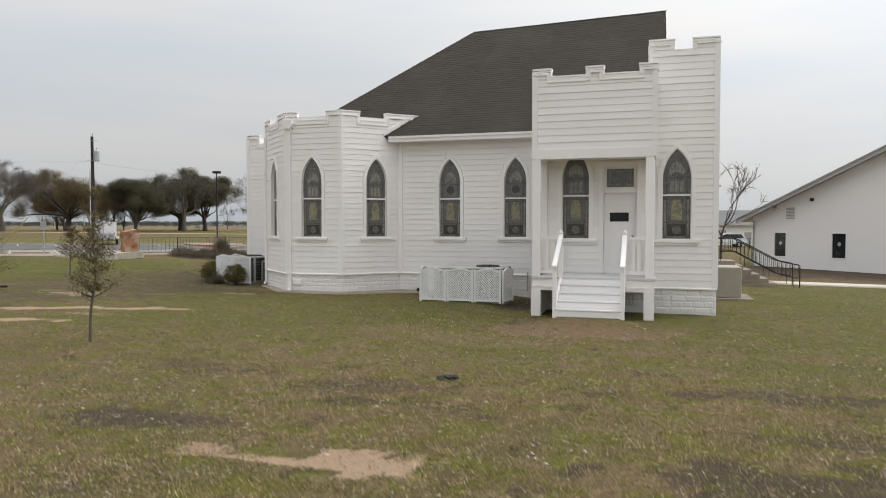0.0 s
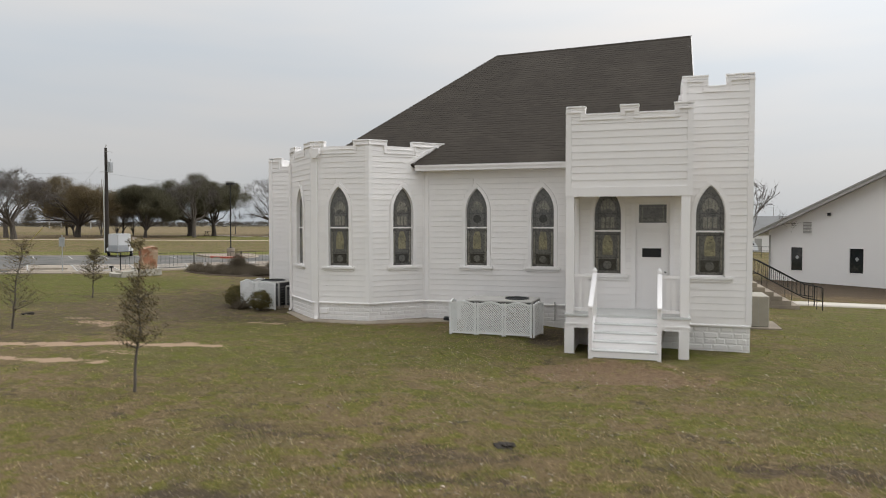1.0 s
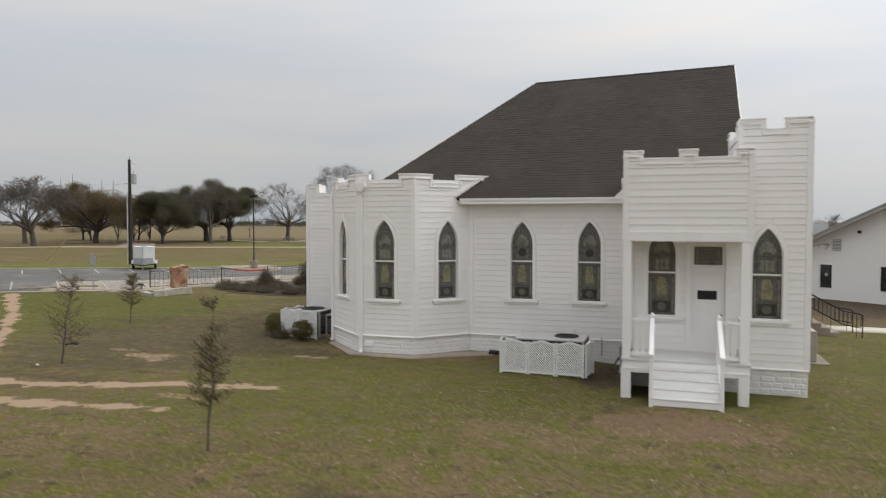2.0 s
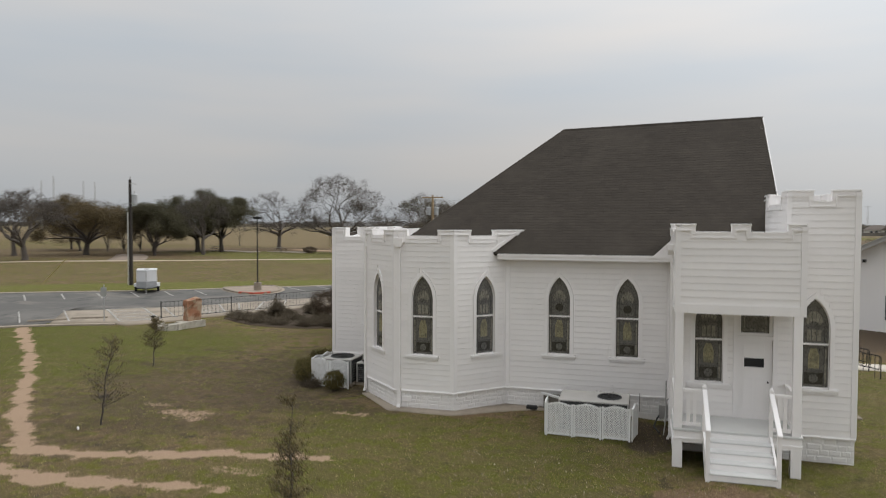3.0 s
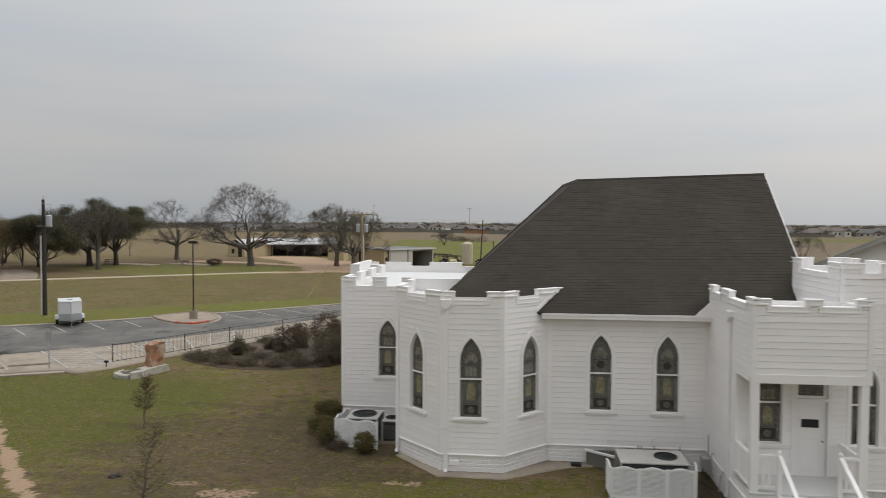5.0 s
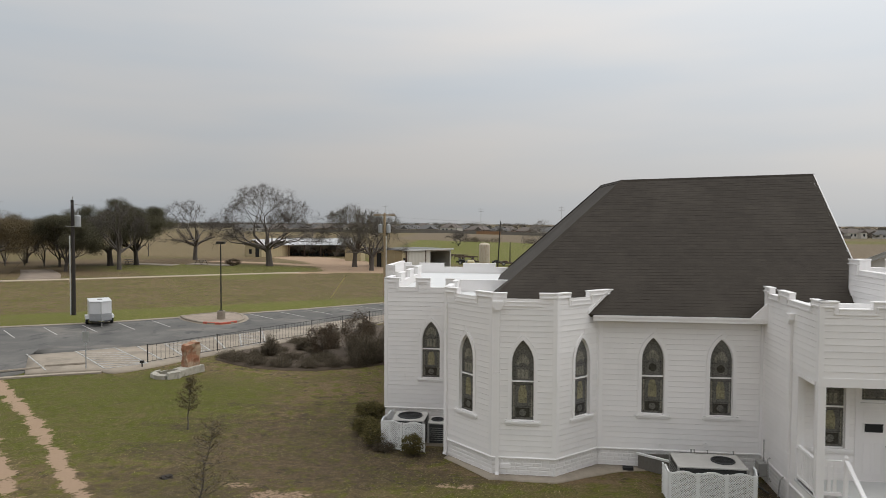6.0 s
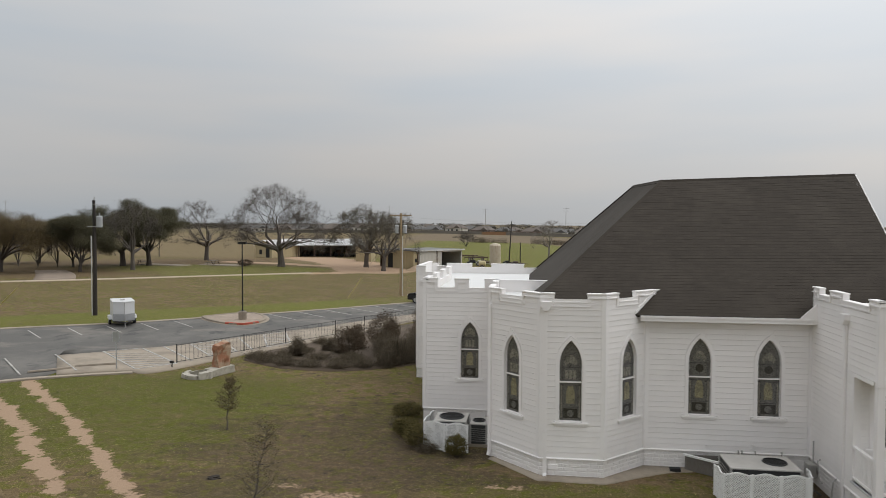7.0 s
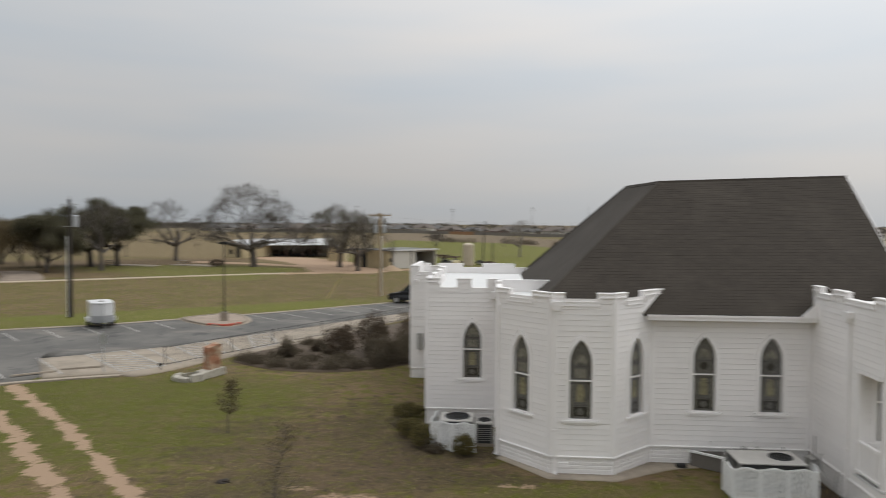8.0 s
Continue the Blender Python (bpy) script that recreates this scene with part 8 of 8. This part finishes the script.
for a, b in (((-6.62, 21.42), (-5.72, 20.75)), ((-6.60, 21.38), (-5.6, 21.42)), ((-5.72, 20.75), (-5.55, 21.42))):
    bm = bmesh.new()
    slab_between(bm, a, b, 0.0, 0.48, 0.04)
    part("board", bm, WOOD_GREY, lb)
bm = bmesh.new()
f_ = Face((-6.66, 21.42), (-5.72, 20.72))
f_.box(bm, 0, f_.length, -0.03, 0.05, 0.46, 0.52)
part("rim", bm, LATTICE, lb)
condenser(-14.85, -13.75, 22.45, 23.55, 0.95, "grey condenser with a top fan behind white lattice", 0.02)
condenser(-13.62, -13.06, 22.75, 23.55, 0.80, "small dark condenser beside the bay", 0.02)
scr2 = thing("lattice_screen", "white two-panel lattice screen beside round shrubs", "lattice screen", "lattice screens")
lattice_panel(scr2, (-15.18, 22.20), (-14.42, 22.02), 0.05, 0.92, 0.07)
lattice_panel(scr2, (-14.40, 22.02), (-13.62, 21.98), 0.05, 0.92, 0.07)
lattice_panel(scr2, (-15.14, 22.95), (-15.19, 22.24), 0.05, 0.92, 0.07)
lattice_panel(scr2, (-15.05, 23.65), (-15.12, 22.97), 0.05, 0.92, 0.07)

# ---- small things on the church ----
def downspout(face, u, top, low, out=0.05, head=True):
    bm = bmesh.new()
    face.box(bm, u - 0.06, u + 0.06, 0.02, 0.085, low + 0.12, top - 0.28)
    prism(bm, [face.at(u - 0.055, 0.02, low + 0.12), face.at(u + 0.055, 0.02, low + 0.12), face.at(u + 0.055, 0.085, low + 0.12), face.at(u - 0.055, 0.085, low + 0.12)], face.n * 0.05 + Vector((0, 0, -0.10)))
    ds = part("downspout", bm, TRIM, church)
    if head:
        bm = bmesh.new()
        prism(bm, [face.at(u + a, 0.0, top + z) for a, z in ((-0.16, 0.0), (0.16, 0.0), (0.16, -0.16), (0.07, -0.30), (-0.07, -0.30), (-0.16, -0.16))], face.n * 0.17)
        part("scupper_box", bevel(bm, 0.008), TRIM, ds)
    for z in (1.4, 3.2):
        bm = bmesh.new()
        face.box(bm, u - 0.075, u + 0.075, 0.02, 0.10, z, z + 0.03)
        part("strap", bm, TRIM, ds)


downspout(F_BAY_F, 0.17, 5.45, 0.0)
downspout(F_BAY_L, 0.10, 5.42, 0.05, head=False)
downspout(PW, 2.46, 5.36, 0.0)
bm = bmesh.new()
F_WING.box(bm, F_WING.length - 0.26, F_WING.length - 0.02, 0.0, 0.2, 4.95, 5.25)
part("scupper_box", bevel(bm, 0.02), TRIM, church)
for ff, u, z, w, h in ((F_BAY_F, 0.42, 0.30, 0.30, 0.16), (F_MAIN, 1.95, 0.72, 0.09, 0.07), (F_MAIN, 3.35, 0.78, 0.10, 0.14)):
    bm = bmesh.new()
    ff.box(bm, u - w / 2, u + w / 2, 0.0, 0.045, z - h / 2, z + h / 2)
    part("wall_vent", bevel(bm, 0.006), TRIM, church)
for u, d in ((2.9, 0.08), (3.0, 0.08), (3.4, 0.10), (4.2, 0.08)):
    bm = bmesh.new()
    tube(bm, [F_MAIN.at(u, 0.0, 0.62), F_MAIN.at(u, d, 0.66), F_MAIN.at(u, d, 0.1)], 0.018, 6)
    part("pipe", bm, GREY_METAL, church, "thin grey pipe on the wall")
bm = bmesh.new()
PW.box(bm, 0.35, 0.75, 0.05, 0.30, 0.10, 0.52)
part("meter_box", bevel(bm, 0.02), GREY_METAL, church)
for line, r in (((0.9, 0.02, 0.75), (0.9, 0.10, 0.70), (1.1, 0.12, 0.25), (1.4, 0.16, 0.2)), 0.022), (((0.55, 0.1, 0.5), (0.55, 0.1, 1.2)), 0.02), (((0.62, 0.2, 0.3), (0.8, 0.35, 0.12), (1.2, 0.45, -0.02), (1.7, 0.3, -0.05)), 0.026), (((2.1, 0.04, 0.6), (2.12, 0.14, 0.5), (2.15, 0.2, 0.02)), 0.02):
    bm = bmesh.new()
    tube(bm, [PW.at(*p) for p in line], r, 6)
    part("pipe", bm, DARK_COIL if r > 0.025 else GREY_METAL, church)
for u0, u1, z0, z1 in ((0.35, 0.62, 1.55, 2.35), (0.75, 1.15, 1.55, 2.45), (0.20, 0.36, 4.9, 5.05), (0.75, 0.92, 4.9, 5.05)):
    bm = bmesh.new()
    F_ANNEX.box(bm, u0, u1, 0.03, 0.18, z0, z1)
    part("electric_box", bevel(bm, 0.015), GREY_METAL if z0 < 3 else TRIM, church)
bm = bmesh.new()
for u in (0.5, 0.9):
    tube(bm, [F_ANNEX.at(u, 0.08, 0.3), F_ANNEX.at(u, 0.08, 1.55)], 0.03, 6)
part("conduit", bm, TRIM, church)

# ---- loose bits and turf on the lawn ----
cl = thing("dark_clod", "dark clod of turned earth on the lawn", "clod", "clods on the lawn", (-2.64, 9.25, 0.0))
bm = bmesh.new()
bmesh.ops.create_icosphere(bm, subdivisions=4, radius=1.0)
for v in bm.verts:
    v.co *= 1 + 0.5 * noise.noise(v.co * 1.7) + 0.35 * noise.noise(v.co * 4.5)
    v.co = Vector((v.co.x * 0.15, v.co.y * 0.12, max(v.co.z * 0.055, -0.01)))
part("lump", bm, plain("dark_earth", (0.035, 0.028, 0.022), 0.95, scale=9), cl)
for x, y, s in ((-21.1, 18.6, 1.3), (8.6, 23.4, 1.2)):
    copy_thing(cl, pose(x, y, gz(x, y), 0, 0, 40) @ Matrix.Diagonal((s, s, s, 1)))
pl = thing("white_pipe", "short white plastic pipe lying on the lawn", "pipe", at=(-18.9, 15.2, 0.03))
bm = bmesh.new()
tube(bm, [(-0.25, 0.2, 0), (0.2, -0.25, 0.12)], 0.03, 8)
part("tube", bm, TRIM, pl)
bp = thing("dark_bag", "small dark bag by the bay foundation", "bag", at=(-6.95, 21.2, 0.02))
part("sack", rock(random.Random(2), 0.34, 0.16, 0.10, 0.04), RUBBER, bp)
rs = np.random.RandomState(12)


def turf(name, n, x0, x1, y0, y1, tall, width, material, power=1.0, seed=0):
    """Blades of grass in tufts, thinner where the ground is bare."""
    rs = np.random.RandomState(seed)
    x = rs.uniform(x0, x1, n)
    y = y0 + (y1 - y0) * rs.uniform(0, 1, n) ** power
    dens = 0.30 + 0.55 * fbm(x, y, 1.4, seed) + 0.75 * fbm(x, y, 4.6, seed + 1) + 0.6 * fbm(x, y, 11.0, seed + 2)
    rim = np.minimum.reduce([x - x0, x1 - x, 1.5 * (y1 - y), 4.0 * (y - y0)]) + 1.2 * fbm(x, y, 0.7, seed)
    dens = dens * sstep(0.0, 0.35 * min(x1 - x0, y1 - y0), rim)
    dens = dens * (1 - 0.6 * sstep(8.5, 12.0, y)) if "dry" in name else dens
    bare = 0.92 * sstep(1.25, 0.8, np.hypot((x + 2.75) / 1.05, (y - 5.66) / 0.38) + 0.6 * fbm(x, y, 3.1, 2.0))
    bare = np.maximum(bare, 0.6 * sstep(1.2, 0.7, np.hypot((x - 0.8) / 1.6, (y - 5.7) / 0.8) + 0.7 * fbm(x, y, 2.6, 5.0)))
    bare = np.maximum(bare, 0.85 * sstep(1.2, 0.7, np.hypot((x + 5.3) / 1.0, (y - 6.5) / 0.4)))
    keep = (rs.uniform(0, 1, n) < np.clip(dens, 0.03, 1)) & (rs.uniform(0, 1, n) > bare) & (seg_dist(x, y, PATH_A) > 0.35) & (seg_dist(x, y, PATH_B) > 0.33)
    keep &= ~((x > -3.0) & (x < 1.8) & (y > 15.8)) & ~((x > -13.2) & (x < -2.8) & (y > 19.9 + 0.8 * (x > -7.5))) & ~((x > -6.3) & (x < -3.5) & (y > 18.4))
    x, y = x[keep], y[keep]
    k = 6
    x, y = np.repeat(x, k) + rs.normal(0, 0.028, len(x) * k), np.repeat(y, k) + rs.normal(0, 0.028, len(y) * k)
    m_ = len(x)
    z = ground_z(x, y) + lawn_relief(x, y) - 0.006
    a = rs.uniform(0, 6.283, m_)
    h = tall * rs.uniform(0.35, 1.25, m_)
    lean = rs.uniform(0.2, 1.3, m_) * h
    w = width * rs.uniform(0.6, 1.3, m_)
    p0 = np.stack([x - w * np.sin(a), y + w * np.cos(a), z], -1)
    p1 = np.stack([x + w * np.sin(a), y - w * np.cos(a), z], -1)
    p2 = np.stack([x + lean * np.cos(a), y + lean * np.sin(a), z + h], -1)
    v = np.stack([p0, p1, p2], 1).reshape(-1, 3)
    return soup(name, v, np.arange(3 * m_).reshape(-1, 3), material)


def blade_material(name, a, b, c):
    m = Mat(name, a, 0.8, spec=0.2)
    m.mix(b, m.remap(m.noise(2.4, 5, 0.65), 0.46, 0.54, 0, 1))
    m.mix(c, m.remap(m.island, 0.55, 1.0, 0, 0.8))
    m.vary(m.noise(9, 4, 0.7), 0.0, 2.1)
    m.vary(m.noise(2.2, 4, 0.65), 0.3, 1.8)
    m.vary(m.island, 0.3, 1.9)
    return thin_sheet(m.done(), 0.45)


BLADE = blade_material("grass_blades", (0.160, 0.190, 0.030), (0.195, 0.170, 0.060), (0.28, 0.225, 0.115))
DRY_BLADE = blade_material("dry_grass_blades", (0.32, 0.24, 0.14), (0.225, 0.160, 0.090), (0.46, 0.36, 0.235))
tagged(turf("grass", 95000, -14.0, 11.0, 3.2, 22.0, 0.030, 0.0042, BLADE, 2.4, 3), "short green and straw winter grass", "grass", kind="stuff")
tagged(turf("dry_grass", 110000, -14.0, 11.0, 3.2, 22.0, 0.030, 0.0034, DRY_BLADE, 2.4, 5), "dry straw-coloured grass tufts", "grass", kind="stuff")
tagged(turf("near_grass", 46000, -7.5, 7.5, 4.2, 10.5, 0.027, 0.0038, BLADE, 1.5, 21), "short scruffy green grass with straw", "grass", kind="stuff")
tagged(turf("near_dry_grass", 40000, -7.5, 7.5, 4.2, 10.5, 0.027, 0.0030, DRY_BLADE, 1.5, 23), "scruffy straw-coloured grass", "grass", kind="stuff")
tagged(turf("tall_tufts", 2600, -9.0, 8.0, 3.2, 13.0, 0.065, 0.0032, DRY_BLADE, 1.8, 11), "taller dry grass tufts on the lawn", "grass", kind="stuff")
tagged(turf("far_grass", 40000, -34.0, 12.0, 8.0, 31.0, 0.032, 0.006, BLADE, 1.1, 7), "short green and straw winter grass", "grass", kind="stuff")
n = 40000
x, y = rs.uniform(-8, 7.5, n), 3.8 + 13 * rs.uniform(0, 1, n) ** 1.7
keep = fbm(x, y, 1.7, 8.0) + 0.5 * fbm(x, y, 5.0, 3.0) > 0.1
x, y = x[keep], y[keep]
n = len(x)
a = rs.normal(0, 1, (n, 4, 3)) * (0.004 + 0.015 * rs.uniform(0, 1, (n, 1, 1)) ** 3) * np.array([1, 1, 0.5])
v = (np.stack([x, y, ground_z(x, y) + lawn_relief(x, y) + 0.004], -1)[:, None] + a).reshape(-1, 3)
fc = (np.arange(n)[:, None, None] * 4 + np.array([[0, 1, 2], [0, 2, 3], [0, 3, 1], [1, 3, 2]])[None]).reshape(-1, 3)
m = Mat("pebbles_and_leaf_litter", (0.44, 0.385, 0.31), 0.9)
m.vary(m.island, 0.25, 1.6)
tagged(soup("litter", v, fc, m.done()), "scattered pebbles and dead leaves in the grass", "litter", kind="stuff")
